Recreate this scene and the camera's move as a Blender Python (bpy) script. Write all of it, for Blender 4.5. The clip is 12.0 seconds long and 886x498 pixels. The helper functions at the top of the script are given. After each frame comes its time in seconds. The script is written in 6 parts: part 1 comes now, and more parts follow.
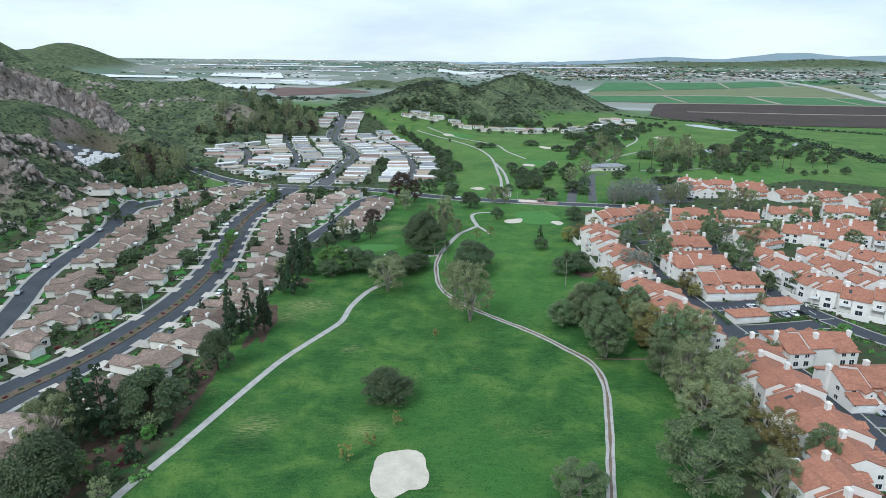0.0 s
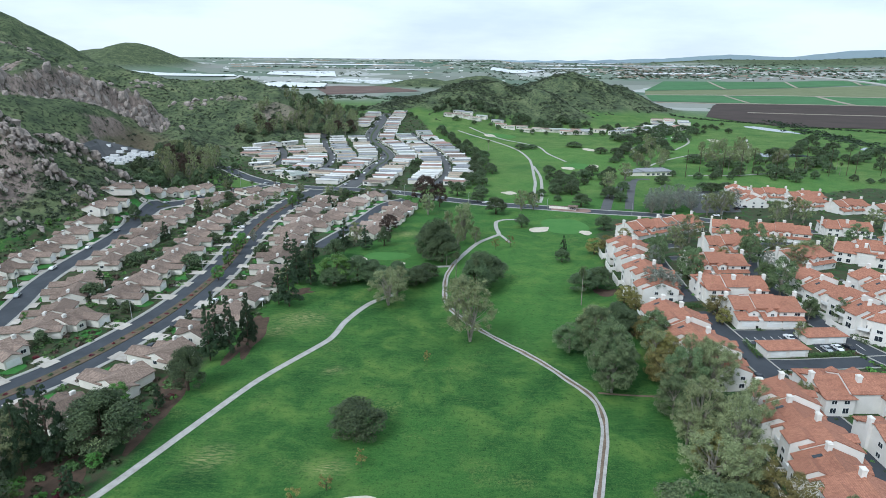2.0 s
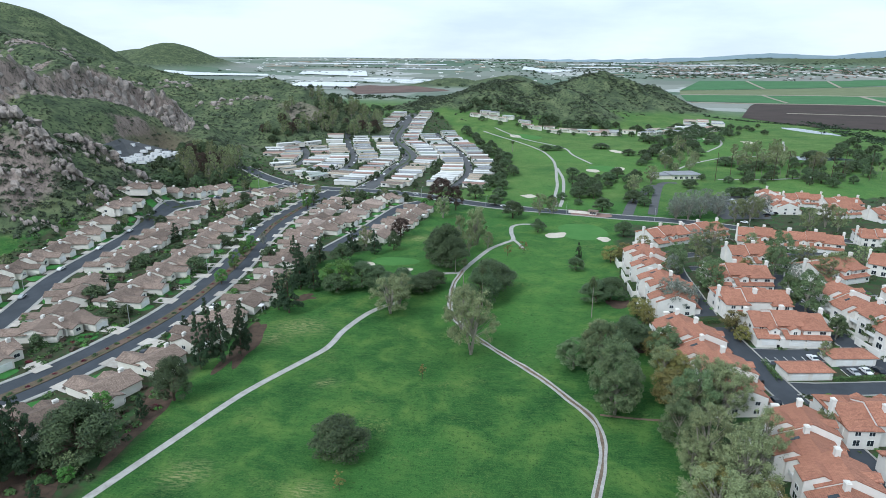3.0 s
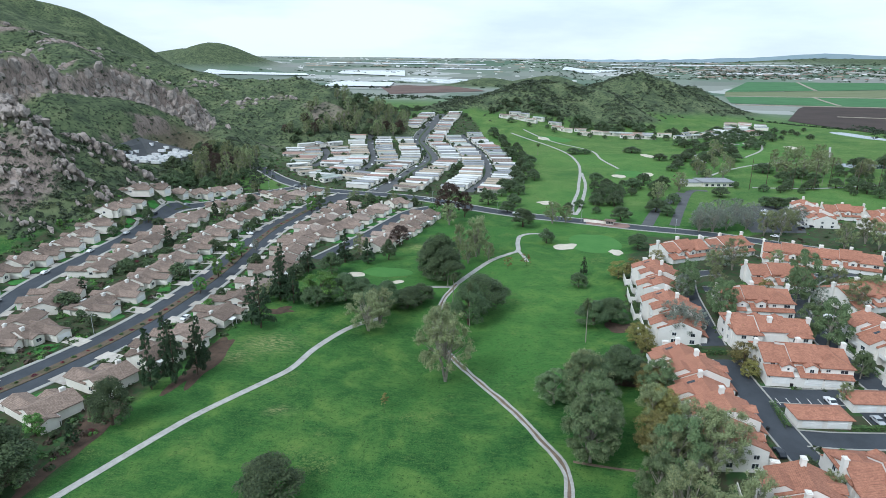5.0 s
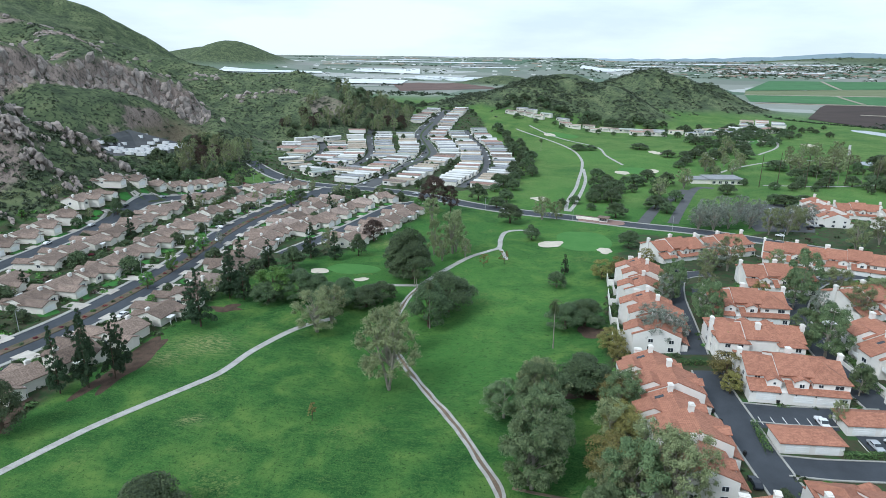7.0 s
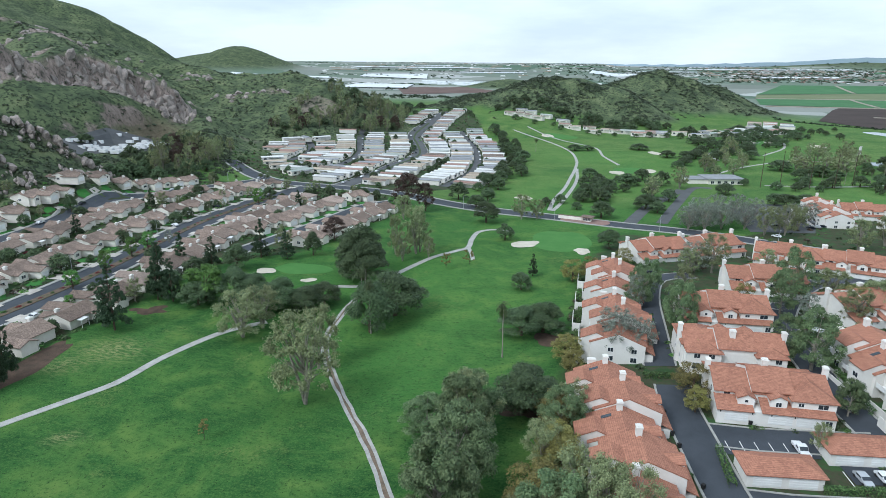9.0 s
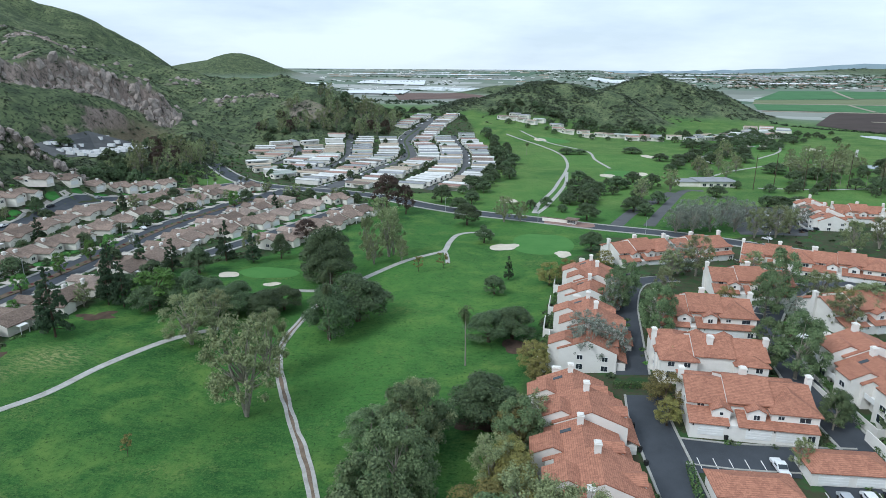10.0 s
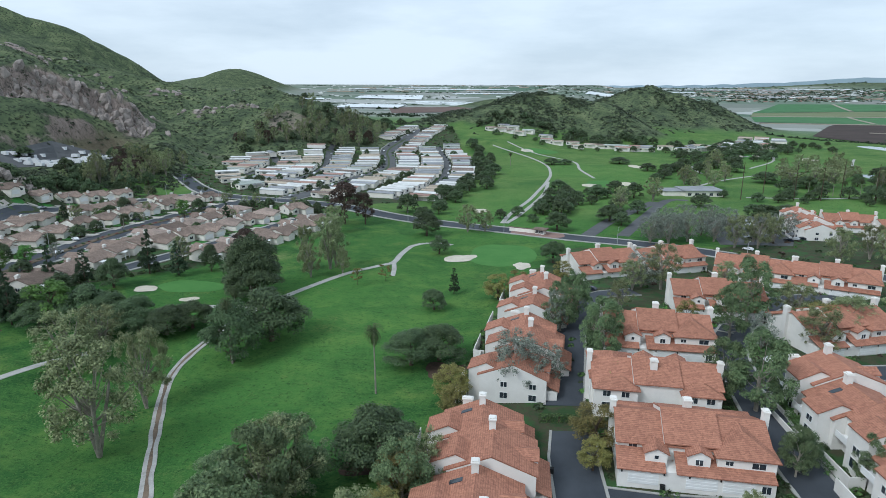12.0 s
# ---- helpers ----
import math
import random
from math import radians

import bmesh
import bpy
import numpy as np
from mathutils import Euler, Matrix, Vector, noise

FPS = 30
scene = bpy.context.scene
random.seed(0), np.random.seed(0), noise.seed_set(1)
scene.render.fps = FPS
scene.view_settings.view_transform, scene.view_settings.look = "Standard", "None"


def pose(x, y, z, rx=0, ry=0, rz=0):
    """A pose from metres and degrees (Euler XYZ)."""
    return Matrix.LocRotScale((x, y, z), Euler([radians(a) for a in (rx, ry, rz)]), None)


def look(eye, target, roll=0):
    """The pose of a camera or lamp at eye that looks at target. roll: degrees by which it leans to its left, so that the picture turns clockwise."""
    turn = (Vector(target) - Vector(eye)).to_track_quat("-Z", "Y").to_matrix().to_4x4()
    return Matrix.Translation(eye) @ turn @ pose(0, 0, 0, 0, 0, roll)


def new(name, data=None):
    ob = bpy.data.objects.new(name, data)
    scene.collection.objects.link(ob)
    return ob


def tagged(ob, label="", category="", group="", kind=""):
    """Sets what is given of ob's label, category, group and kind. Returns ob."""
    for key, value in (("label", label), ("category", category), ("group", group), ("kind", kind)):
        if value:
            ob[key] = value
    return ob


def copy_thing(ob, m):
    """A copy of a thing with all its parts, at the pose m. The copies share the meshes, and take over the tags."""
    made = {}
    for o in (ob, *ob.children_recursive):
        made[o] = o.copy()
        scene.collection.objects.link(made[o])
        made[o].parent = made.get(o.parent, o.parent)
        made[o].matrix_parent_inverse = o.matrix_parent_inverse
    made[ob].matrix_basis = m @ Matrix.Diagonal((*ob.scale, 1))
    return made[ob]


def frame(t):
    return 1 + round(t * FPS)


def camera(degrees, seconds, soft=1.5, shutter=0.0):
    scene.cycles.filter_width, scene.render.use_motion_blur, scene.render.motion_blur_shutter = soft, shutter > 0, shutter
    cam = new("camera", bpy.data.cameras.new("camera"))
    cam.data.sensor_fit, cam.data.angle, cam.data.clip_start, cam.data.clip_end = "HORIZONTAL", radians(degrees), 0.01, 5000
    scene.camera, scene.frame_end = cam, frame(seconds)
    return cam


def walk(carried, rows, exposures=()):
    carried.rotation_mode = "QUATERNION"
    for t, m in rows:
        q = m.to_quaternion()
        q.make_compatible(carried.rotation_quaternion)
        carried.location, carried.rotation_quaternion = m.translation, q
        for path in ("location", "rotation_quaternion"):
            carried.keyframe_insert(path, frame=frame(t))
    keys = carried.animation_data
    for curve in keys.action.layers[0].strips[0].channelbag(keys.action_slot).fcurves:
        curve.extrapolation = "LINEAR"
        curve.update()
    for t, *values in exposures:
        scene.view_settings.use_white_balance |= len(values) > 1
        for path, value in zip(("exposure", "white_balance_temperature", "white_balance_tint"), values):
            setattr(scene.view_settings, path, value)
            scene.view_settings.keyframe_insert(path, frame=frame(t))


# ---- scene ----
cam = camera(71.6, 12.0, soft=0.45)
PATH = [
    (0, (0.694, -1.947, 93.704), (0.68, -0.034, 93.12), 0.6),
    (0.5, (5.319, 2.811, 93.758), (5.262, 4.723, 93.172), 0.6),
    (1, (10.158, 7.575, 93.773), (10.059, 9.484, 93.186), 0.6),
    (1.5, (14.671, 12.436, 94.061), (14.533, 14.342, 93.472), 0.5),
    (2, (19.222, 17.46, 94.262), (19.039, 19.362, 93.672), 0.5),
    (2.5, (23.933, 22.695, 94.35), (23.697, 24.591, 93.759), 0.5),
    (3, (28.531, 27.944, 94.787), (28.248, 29.833, 94.194), 0.4),
    (5, (45.78, 49.933, 94.757), (45.372, 51.798, 94.163), 0.5),
    (5.5, (49.864, 55.427, 93.374), (49.448, 57.29, 92.78), 0.5),
    (6, (53.731, 60.752, 91.486), (53.31, 62.614, 90.892), 0.5),
    (6.5, (57.835, 66.802, 89.32), (57.394, 68.659, 88.726), 0.5),
    (7, (61.906, 72.987, 87.259), (61.441, 74.839, 86.664), 0.6),
    (9, (77.833, 97.965, 77.978), (77.329, 99.813, 77.403), 0.5),
    (9.5, (81.583, 104.251, 75.605), (81.078, 106.101, 75.037), 0.5),
    (10, (85.624, 110.786, 73.193), (85.117, 112.64, 72.64), 0.4),
    (10.5, (89.65, 117.26, 70.705), (89.139, 119.118, 70.171), 0.4),
    (11, (93.308, 123.579, 68.483), (92.793, 125.441, 67.966), 0.3),
    (11.5, (97.2, 130.249, 66.799), (96.681, 132.112, 66.293), 0.2),
    (12, (100.945, 136.665, 65.725), (100.425, 138.529, 65.22), 0.2),
]
walk(cam, [(t, look(eye, target, roll)) for t, eye, target, roll in PATH],
     [(0.0, 0.24, 5750, 7), (3.0, 0.28, 5750, 7), (7.0, 0.32, 5750, 7), (9.0, 0.28, 5750, 7), (10.5, 0.14, 5750, 7), (12.0, 0.04, 5750, 7)])

# ---- world and light: an overcast day ----
world = bpy.data.worlds.new("overcast_sky")
scene.world = world
world.use_nodes = True
wn, wl = world.node_tree.nodes, world.node_tree.links
wn.clear()
w_out = wn.new("ShaderNodeOutputWorld")
w_bg = wn.new("ShaderNodeBackground")
w_sky = wn.new("ShaderNodeTexSky")
w_sky.sky_type, w_sky.sun_disc = "NISHITA", False
w_sky.sun_elevation, w_sky.sun_rotation = radians(44), radians(-144)
w_dim = wn.new("ShaderNodeVectorMath")
w_dim.operation = "SCALE"
w_dim.inputs["Scale"].default_value = 0.10
w_co = wn.new("ShaderNodeTexCoord")
w_map = wn.new("ShaderNodeMapping")
w_map.inputs["Scale"].default_value = (1.6, 1.6, 7.0)
w_noise = wn.new("ShaderNodeTexNoise")
w_noise.inputs["Scale"].default_value = 1.7
w_noise.inputs["Detail"].default_value = 6
w_noise.inputs["Roughness"].default_value = 0.55
w_ramp = wn.new("ShaderNodeValToRGB")
w_ramp.color_ramp.elements[0].position, w_ramp.color_ramp.elements[0].color = 0.36, (0.72, 0.80, 0.86, 1)
w_ramp.color_ramp.elements[1].position, w_ramp.color_ramp.elements[1].color = 0.60, (0.93, 1.0, 1.04, 1)
w_mix = wn.new("ShaderNodeMix")
w_mix.data_type = "RGBA"
w_mix.inputs["Factor"].default_value = 0.86
wl.new(w_sky.outputs["Color"], w_dim.inputs[0])
wl.new(w_co.outputs["Generated"], w_map.inputs["Vector"])
wl.new(w_map.outputs["Vector"], w_noise.inputs["Vector"])
wl.new(w_noise.outputs["Fac"], w_ramp.inputs["Fac"])
wl.new(w_dim.outputs["Vector"], w_mix.inputs["A"])
wl.new(w_ramp.outputs["Color"], w_mix.inputs["B"])
wl.new(w_mix.outputs["Result"], w_bg.inputs["Color"])
wl.new(w_bg.outputs["Background"], w_out.inputs["Surface"])
w_bg.inputs["Strength"].default_value = 0.93

sun = new("sun", bpy.data.lights.new("sun", "SUN"))
sun.data.energy, sun.data.angle, sun.data.color = 1.8, radians(20), (1.0, 0.98, 0.94)
sun.matrix_world = look((0, 0, 300), (95, 130, 145))


# ---- materials ----
def rgba(c):
    return (c[0], c[1], c[2], 1.0)


def base_material(name, rough=0.8, spec=0.3):
    m = bpy.data.materials.new(name)
    m.use_nodes = True
    b = m.node_tree.nodes["Principled BSDF"]
    b.inputs["Roughness"].default_value = rough
    b.inputs["Specular IOR Level"].default_value = spec
    return m, m.node_tree.nodes, m.node_tree.links, b


def noise_node(n, l, scale, detail=4, rough=0.6, co=None, distort=0.0):
    t = n.new("ShaderNodeTexNoise")
    t.inputs["Scale"].default_value = scale
    t.inputs["Detail"].default_value = detail
    t.inputs["Roughness"].default_value = rough
    t.inputs["Distortion"].default_value = distort
    if co is not None:
        l.new(co, t.inputs["Vector"])
    return t.outputs["Fac"]


def ramp_node(n, l, fac, stops):
    r = n.new("ShaderNodeValToRGB")
    e = r.color_ramp.elements
    while len(e) < len(stops):
        e.new(0.5)
    for k, (p, c) in enumerate(stops):
        e[k].position, e[k].color = p, rgba(c)
    l.new(fac, r.inputs["Fac"])
    return r.outputs["Color"]


def mix_node(n, l, fac, a, b, blend="MIX"):
    x = n.new("ShaderNodeMix")
    x.data_type, x.blend_type = "RGBA", blend
    for sock, v in ((x.inputs["Factor"], fac), (x.inputs["A"], a), (x.inputs["B"], b)):
        if isinstance(v, (int, float)):
            sock.default_value = v
        elif isinstance(v, tuple):
            sock.default_value = rgba(v)
        else:
            l.new(v, sock)
    return x.outputs["Result"]


def math_node(n, l, op, a, b=0.0, clamp=False):
    x = n.new("ShaderNodeMath")
    x.operation, x.use_clamp = op, clamp
    for sock, v in ((x.inputs[0], a), (x.inputs[1], b)):
        if isinstance(v, (int, float)):
            sock.default_value = v
        else:
            l.new(v, sock)
    return x.outputs["Value"]


def step_node(n, l, v, lo, hi):
    x = n.new("ShaderNodeMapRange")
    x.interpolation_type = "SMOOTHSTEP"
    x.inputs["From Min"].default_value, x.inputs["From Max"].default_value = lo, hi
    l.new(v, x.inputs["Value"])
    return x.outputs["Result"]


def bump_node(n, l, b, h, strength=0.4, dist=0.05):
    x = n.new("ShaderNodeBump")
    x.inputs["Strength"].default_value, x.inputs["Distance"].default_value = strength, dist
    l.new(h, x.inputs["Height"])
    l.new(x.outputs["Normal"], b.inputs["Normal"])


def plain(name, c, c2=None, scale=1.5, rough=0.8, spec=0.3, vary=0.0, metal=0.0, fine=18.0, bump=0.0):
    """A weathered surface: two scales of mottling between c and c2, and vary: a spread of value from object to object."""
    m, n, l, b = base_material(name, rough, spec)
    c2 = c2 or tuple(v * 0.82 for v in c)
    co = n.new("ShaderNodeTexCoord").outputs["Object"]
    big = noise_node(n, l, scale, 5, 0.65, co)
    small = noise_node(n, l, fine, 3, 0.6, co)
    col = ramp_node(n, l, math_node(n, l, "ADD", math_node(n, l, "MULTIPLY", big, 0.7), math_node(n, l, "MULTIPLY", small, 0.3)), [(0.36, c2), (0.62, c)])
    if vary:
        rnd = n.new("ShaderNodeObjectInfo").outputs["Random"]
        hs = n.new("ShaderNodeHueSaturation")
        l.new(col, hs.inputs["Color"])
        l.new(math_node(n, l, "ADD", math_node(n, l, "MULTIPLY", rnd, 2 * vary), 1 - vary), hs.inputs["Value"])
        hs.inputs["Saturation"].default_value = 1.0
        col = hs.outputs["Color"]
    l.new(col, b.inputs["Base Color"])
    b.inputs["Metallic"].default_value = metal
    if bump:
        bump_node(n, l, b, small, bump, 0.05)
    return m


def foliage(name, dark, light, vary=0.25):
    m, n, l, b = base_material(name, 0.62, 0.25)
    geo = n.new("ShaderNodeNewGeometry")
    info = n.new("ShaderNodeObjectInfo").outputs["Random"]
    co = n.new("ShaderNodeTexCoord").outputs["Object"]
    clump = noise_node(n, l, 0.45, 3, 0.6, co)
    v = math_node(n, l, "ADD", math_node(n, l, "MULTIPLY", geo.outputs["Random Per Island"], 0.55), math_node(n, l, "MULTIPLY", clump, 0.6))
    col = ramp_node(n, l, v, [(0.25, dark), (0.9, light)])
    hs = n.new("ShaderNodeHueSaturation")
    l.new(col, hs.inputs["Color"])
    l.new(math_node(n, l, "ADD", math_node(n, l, "MULTIPLY", info, 2 * vary), 1 - vary), hs.inputs["Value"])
    l.new(math_node(n, l, "ADD", math_node(n, l, "MULTIPLY", info, 0.03), 0.485), hs.inputs["Hue"])
    l.new(hs.outputs["Color"], b.inputs["Base Color"])
    b.inputs["Subsurface Weight"].default_value = 0.0
    return m


def roof_tiles(name, c, c2, rows=0.36, vary=0.12):
    """Rows of tiles down the slope: relief from the height, blotches of age over it."""
    m, n, l, b = base_material(name, 0.85, 0.2)
    co = n.new("ShaderNodeTexCoord").outputs["Object"]
    sep = n.new("ShaderNodeSeparateXYZ")
    l.new(co, sep.inputs["Vector"])
    big = noise_node(n, l, 0.35, 5, 0.7, co)
    tile = n.new("ShaderNodeTexVoronoi")
    tile.inputs["Scale"].default_value = 2.6
    l.new(co, tile.inputs["Vector"])
    tv = n.new("ShaderNodeSeparateColor")
    l.new(tile.outputs["Color"], tv.inputs["Color"])
    fac = math_node(n, l, "ADD", math_node(n, l, "MULTIPLY", big, 0.75), math_node(n, l, "MULTIPLY", tv.outputs["Red"], 0.42))
    col = ramp_node(n, l, fac, [(0.36, c2), (0.78, c)])
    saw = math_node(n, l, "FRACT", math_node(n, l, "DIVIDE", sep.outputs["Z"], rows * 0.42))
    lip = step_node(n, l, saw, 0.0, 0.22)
    # a darker line along the low edge of each tile row
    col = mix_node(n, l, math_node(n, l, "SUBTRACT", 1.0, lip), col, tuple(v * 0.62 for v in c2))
    rnd = n.new("ShaderNodeObjectInfo").outputs["Random"]
    hs = n.new("ShaderNodeHueSaturation")
    l.new(col, hs.inputs["Color"])
    l.new(math_node(n, l, "ADD", math_node(n, l, "MULTIPLY", rnd, 2 * vary), 1 - vary), hs.inputs["Value"])
    l.new(hs.outputs["Color"], b.inputs["Base Color"])
    bump_node(n, l, b, saw, 0.5, 0.05)
    return m


def ground_material():
    m, n, l, b = base_material("land", 0.95, 0.1)
    co = n.new("ShaderNodeTexCoord").outputs["Object"]
    geo = n.new("ShaderNodeNewGeometry")

    def zone(name):
        a = n.new("ShaderNodeAttribute")
        a.attribute_name = name
        return a.outputs["Fac"]

    n1 = noise_node(n, l, 0.012, 4, 0.6, co)
    n2 = noise_node(n, l, 0.07, 5, 0.65, co, 0.4)
    n3 = noise_node(n, l, 0.6, 5, 0.75, co)
    n4 = noise_node(n, l, 2.2, 3, 0.75, co)
    # mown turf
    turf = ramp_node(n, l, n2, [(0.32, (0.017, 0.062, 0.018)), (0.48, (0.038, 0.110, 0.027)), (0.66, (0.105, 0.185, 0.044))])
    turf = mix_node(n, l, step_node(n, l, n1, 0.46, 0.62), turf, (0.044, 0.130, 0.030))
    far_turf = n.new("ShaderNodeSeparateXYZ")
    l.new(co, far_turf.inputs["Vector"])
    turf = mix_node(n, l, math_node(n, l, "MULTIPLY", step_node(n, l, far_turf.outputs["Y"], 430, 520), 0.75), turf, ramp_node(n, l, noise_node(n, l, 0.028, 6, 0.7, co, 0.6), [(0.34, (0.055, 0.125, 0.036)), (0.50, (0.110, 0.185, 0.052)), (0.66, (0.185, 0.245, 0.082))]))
    turf = mix_node(n, l, math_node(n, l, "MULTIPLY", zone("mown"), 0.38), turf, (0.095, 0.225, 0.050))
    turf = mix_node(n, l, math_node(n, l, "MULTIPLY", step_node(n, l, n3, 0.50, 0.66), 0.55), turf, (0.018, 0.064, 0.018))
    turf = mix_node(n, l, math_node(n, l, "MULTIPLY", step_node(n, l, n4, 0.48, 0.62), 0.40), turf, (0.105, 0.20, 0.050))
    turf = mix_node(n, l, math_node(n, l, "MULTIPLY", step_node(n, l, noise_node(n, l, 1.3, 5, 0.8, co), 0.56, 0.63), 0.75), turf, (0.010, 0.036, 0.012))
    dry = math_node(n, l, "MULTIPLY", math_node(n, l, "MULTIPLY", step_node(n, l, noise_node(n, l, 0.040, 5, 0.7, co), 0.54, 0.68), step_node(n, l, noise_node(n, l, 1.1, 5, 0.8, co), 0.42, 0.62)), 0.75)
    turf = mix_node(n, l, dry, turf, (0.15, 0.20, 0.06))
    # straw in short raked lines where the turf has died back
    rake = n.new("ShaderNodeMapping")
    rake.inputs["Rotation"].default_value = (0, 0, radians(-50))
    rake.inputs["Scale"].default_value = (0.4, 1.7, 1.0)
    l.new(co, rake.inputs["Vector"])
    straw = step_node(n, l, noise_node(n, l, 1.0, 5, 0.75, rake.outputs["Vector"]), 0.46, 0.58)
    turf = mix_node(n, l, math_node(n, l, "MULTIPLY", zone("straw"), math_node(n, l, "ADD", math_node(n, l, "MULTIPLY", straw, 0.7), 0.06)), turf, (0.36, 0.33, 0.16))
    combed = step_node(n, l, noise_node(n, l, 0.5, 4, 0.7, rake.outputs["Vector"]), 0.5, 0.64)
    turf = mix_node(n, l, math_node(n, l, "MULTIPLY", combed, 0.3), turf, (0.10, 0.19, 0.045))
    # yards: lawns, bark and bare earth
    yard = ramp_node(n, l, noise_node(n, l, 0.13, 4, 0.7, co), [(0.40, (0.03, 0.075, 0.025)), (0.50, (0.07, 0.065, 0.04)), (0.60, (0.045, 0.11, 0.035))])
    yard = mix_node(n, l, math_node(n, l, "MULTIPLY", n3, 0.5), yard, (0.05, 0.05, 0.035))
    col = mix_node(n, l, zone("yard"), turf, yard)
    # scrub on the slopes, rock where it is steep
    scrub = ramp_node(n, l, noise_node(n, l, 0.05, 6, 0.7, co), [(0.34, (0.050, 0.068, 0.042)), (0.50, (0.092, 0.122, 0.062)), (0.68, (0.165, 0.190, 0.098))])
    dots = noise_node(n, l, 0.33, 3, 0.6, co)
    scrub = mix_node(n, l, math_node(n, l, "MULTIPLY", step_node(n, l, dots, 0.52, 0.60), 0.85), scrub, (0.026, 0.036, 0.024))
    col = mix_node(n, l, zone("scrub"), col, scrub)
    tall = n.new("ShaderNodeMapping")
    tall.inputs["Scale"].default_value = (1.0, 1.0, 0.3)
    l.new(co, tall.inputs["Vector"])
    rock = ramp_node(n, l, noise_node(n, l, 0.14, 7, 0.78, tall.outputs["Vector"], 0.5), [(0.34, (0.12, 0.10, 0.088)), (0.50, (0.25, 0.20, 0.175)), (0.66, (0.34, 0.275, 0.24))])
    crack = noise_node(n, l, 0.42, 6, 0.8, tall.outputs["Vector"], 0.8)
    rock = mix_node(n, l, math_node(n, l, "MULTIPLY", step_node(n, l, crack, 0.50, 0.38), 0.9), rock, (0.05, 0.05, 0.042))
    nz = n.new("ShaderNodeSeparateXYZ")
    l.new(geo.outputs["Normal"], nz.inputs["Vector"])
    steep = math_node(n, l, "ADD", nz.outputs["Z"], math_node(n, l, "MULTIPLY", math_node(n, l, "SUBTRACT", n2, 0.5), 0.5))
    bare = math_node(n, l, "MULTIPLY", step_node(n, l, steep, 0.64, 0.52), zone("scrub"))
    bare = math_node(n, l, "MAXIMUM", bare, math_node(n, l, "MULTIPLY", zone("stone"), step_node(n, l, n3, 0.30, 0.45)))
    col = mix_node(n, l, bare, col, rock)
    # bare earth
    earth = ramp_node(n, l, n3, [(0.35, (0.10, 0.08, 0.055)), (0.65, (0.17, 0.14, 0.10))])
    col = mix_node(n, l, zone("earth"), col, earth)
    # the plain far off: a patchwork of crops, distance haze painted in as pale grey
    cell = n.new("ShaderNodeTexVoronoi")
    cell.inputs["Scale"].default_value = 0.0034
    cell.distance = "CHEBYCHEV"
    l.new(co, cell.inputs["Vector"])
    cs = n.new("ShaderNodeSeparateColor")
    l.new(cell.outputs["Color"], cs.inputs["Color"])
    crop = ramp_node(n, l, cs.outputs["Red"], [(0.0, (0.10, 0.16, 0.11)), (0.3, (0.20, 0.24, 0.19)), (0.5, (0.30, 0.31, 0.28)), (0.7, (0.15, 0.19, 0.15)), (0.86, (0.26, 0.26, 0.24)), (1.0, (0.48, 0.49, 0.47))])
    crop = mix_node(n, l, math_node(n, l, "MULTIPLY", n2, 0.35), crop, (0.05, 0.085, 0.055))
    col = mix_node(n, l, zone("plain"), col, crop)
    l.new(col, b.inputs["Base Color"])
    bump_node(n, l, b, math_node(n, l, "ADD", n3, math_node(n, l, "MULTIPLY", n4, 0.4)), 0.55, 0.35)
    return m


LAND = ground_material()
ASPHALT = plain("asphalt", (0.062, 0.070, 0.082), (0.040, 0.046, 0.055), 0.12, 0.85, 0.3, fine=6)
LOT_ASPHALT = plain("old_asphalt", (0.115, 0.118, 0.122), (0.085, 0.088, 0.092), 0.12, 0.9, 0.2, fine=6)
CONCRETE = plain("concrete", (0.46, 0.45, 0.425), (0.30, 0.29, 0.27), 0.4, 0.9, 0.2, fine=3)
KERB = plain("kerb_concrete", (0.38, 0.375, 0.35), (0.29, 0.285, 0.26), 0.4, 0.9, 0.2, fine=3)
DIRT = plain("trodden_dirt", (0.22, 0.165, 0.12), (0.13, 0.10, 0.075), 0.5, 0.95, 0.1, fine=3)
MULCH = plain("bark_mulch", (0.12, 0.080, 0.060), (0.06, 0.048, 0.036), 0.4, 0.95, 0.1, fine=4)
SAND = plain("bunker_sand", (0.60, 0.55, 0.46), (0.46, 0.42, 0.34), 0.25, 0.95, 0.1, fine=3, bump=0.3)
GREEN = plain("putting_green", (0.085, 0.205, 0.055), (0.065, 0.175, 0.045), 0.12, 0.9, 0.1, fine=2)
LAWN = plain("lawn", (0.06, 0.19, 0.045), (0.04, 0.13, 0.032), 0.3, 0.9, 0.1, fine=4, vary=0.2)
STUCCO = plain("cream_stucco", (0.76, 0.73, 0.66), (0.66, 0.62, 0.55), 0.3, 0.9, 0.2, vary=0.10)
WHITE_STUCCO = plain("white_stucco", (0.77, 0.745, 0.70), (0.68, 0.655, 0.61), 0.3, 0.9, 0.2, vary=0.05)
WHITE_PAINT = plain("white_paint", (0.78, 0.78, 0.76), (0.68, 0.68, 0.66), 0.5, 0.6, 0.4)
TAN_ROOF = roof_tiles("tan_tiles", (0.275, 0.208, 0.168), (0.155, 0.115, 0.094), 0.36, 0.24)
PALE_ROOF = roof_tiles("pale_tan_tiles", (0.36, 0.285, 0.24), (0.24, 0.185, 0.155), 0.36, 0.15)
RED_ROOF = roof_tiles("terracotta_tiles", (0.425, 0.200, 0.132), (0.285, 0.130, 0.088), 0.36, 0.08)
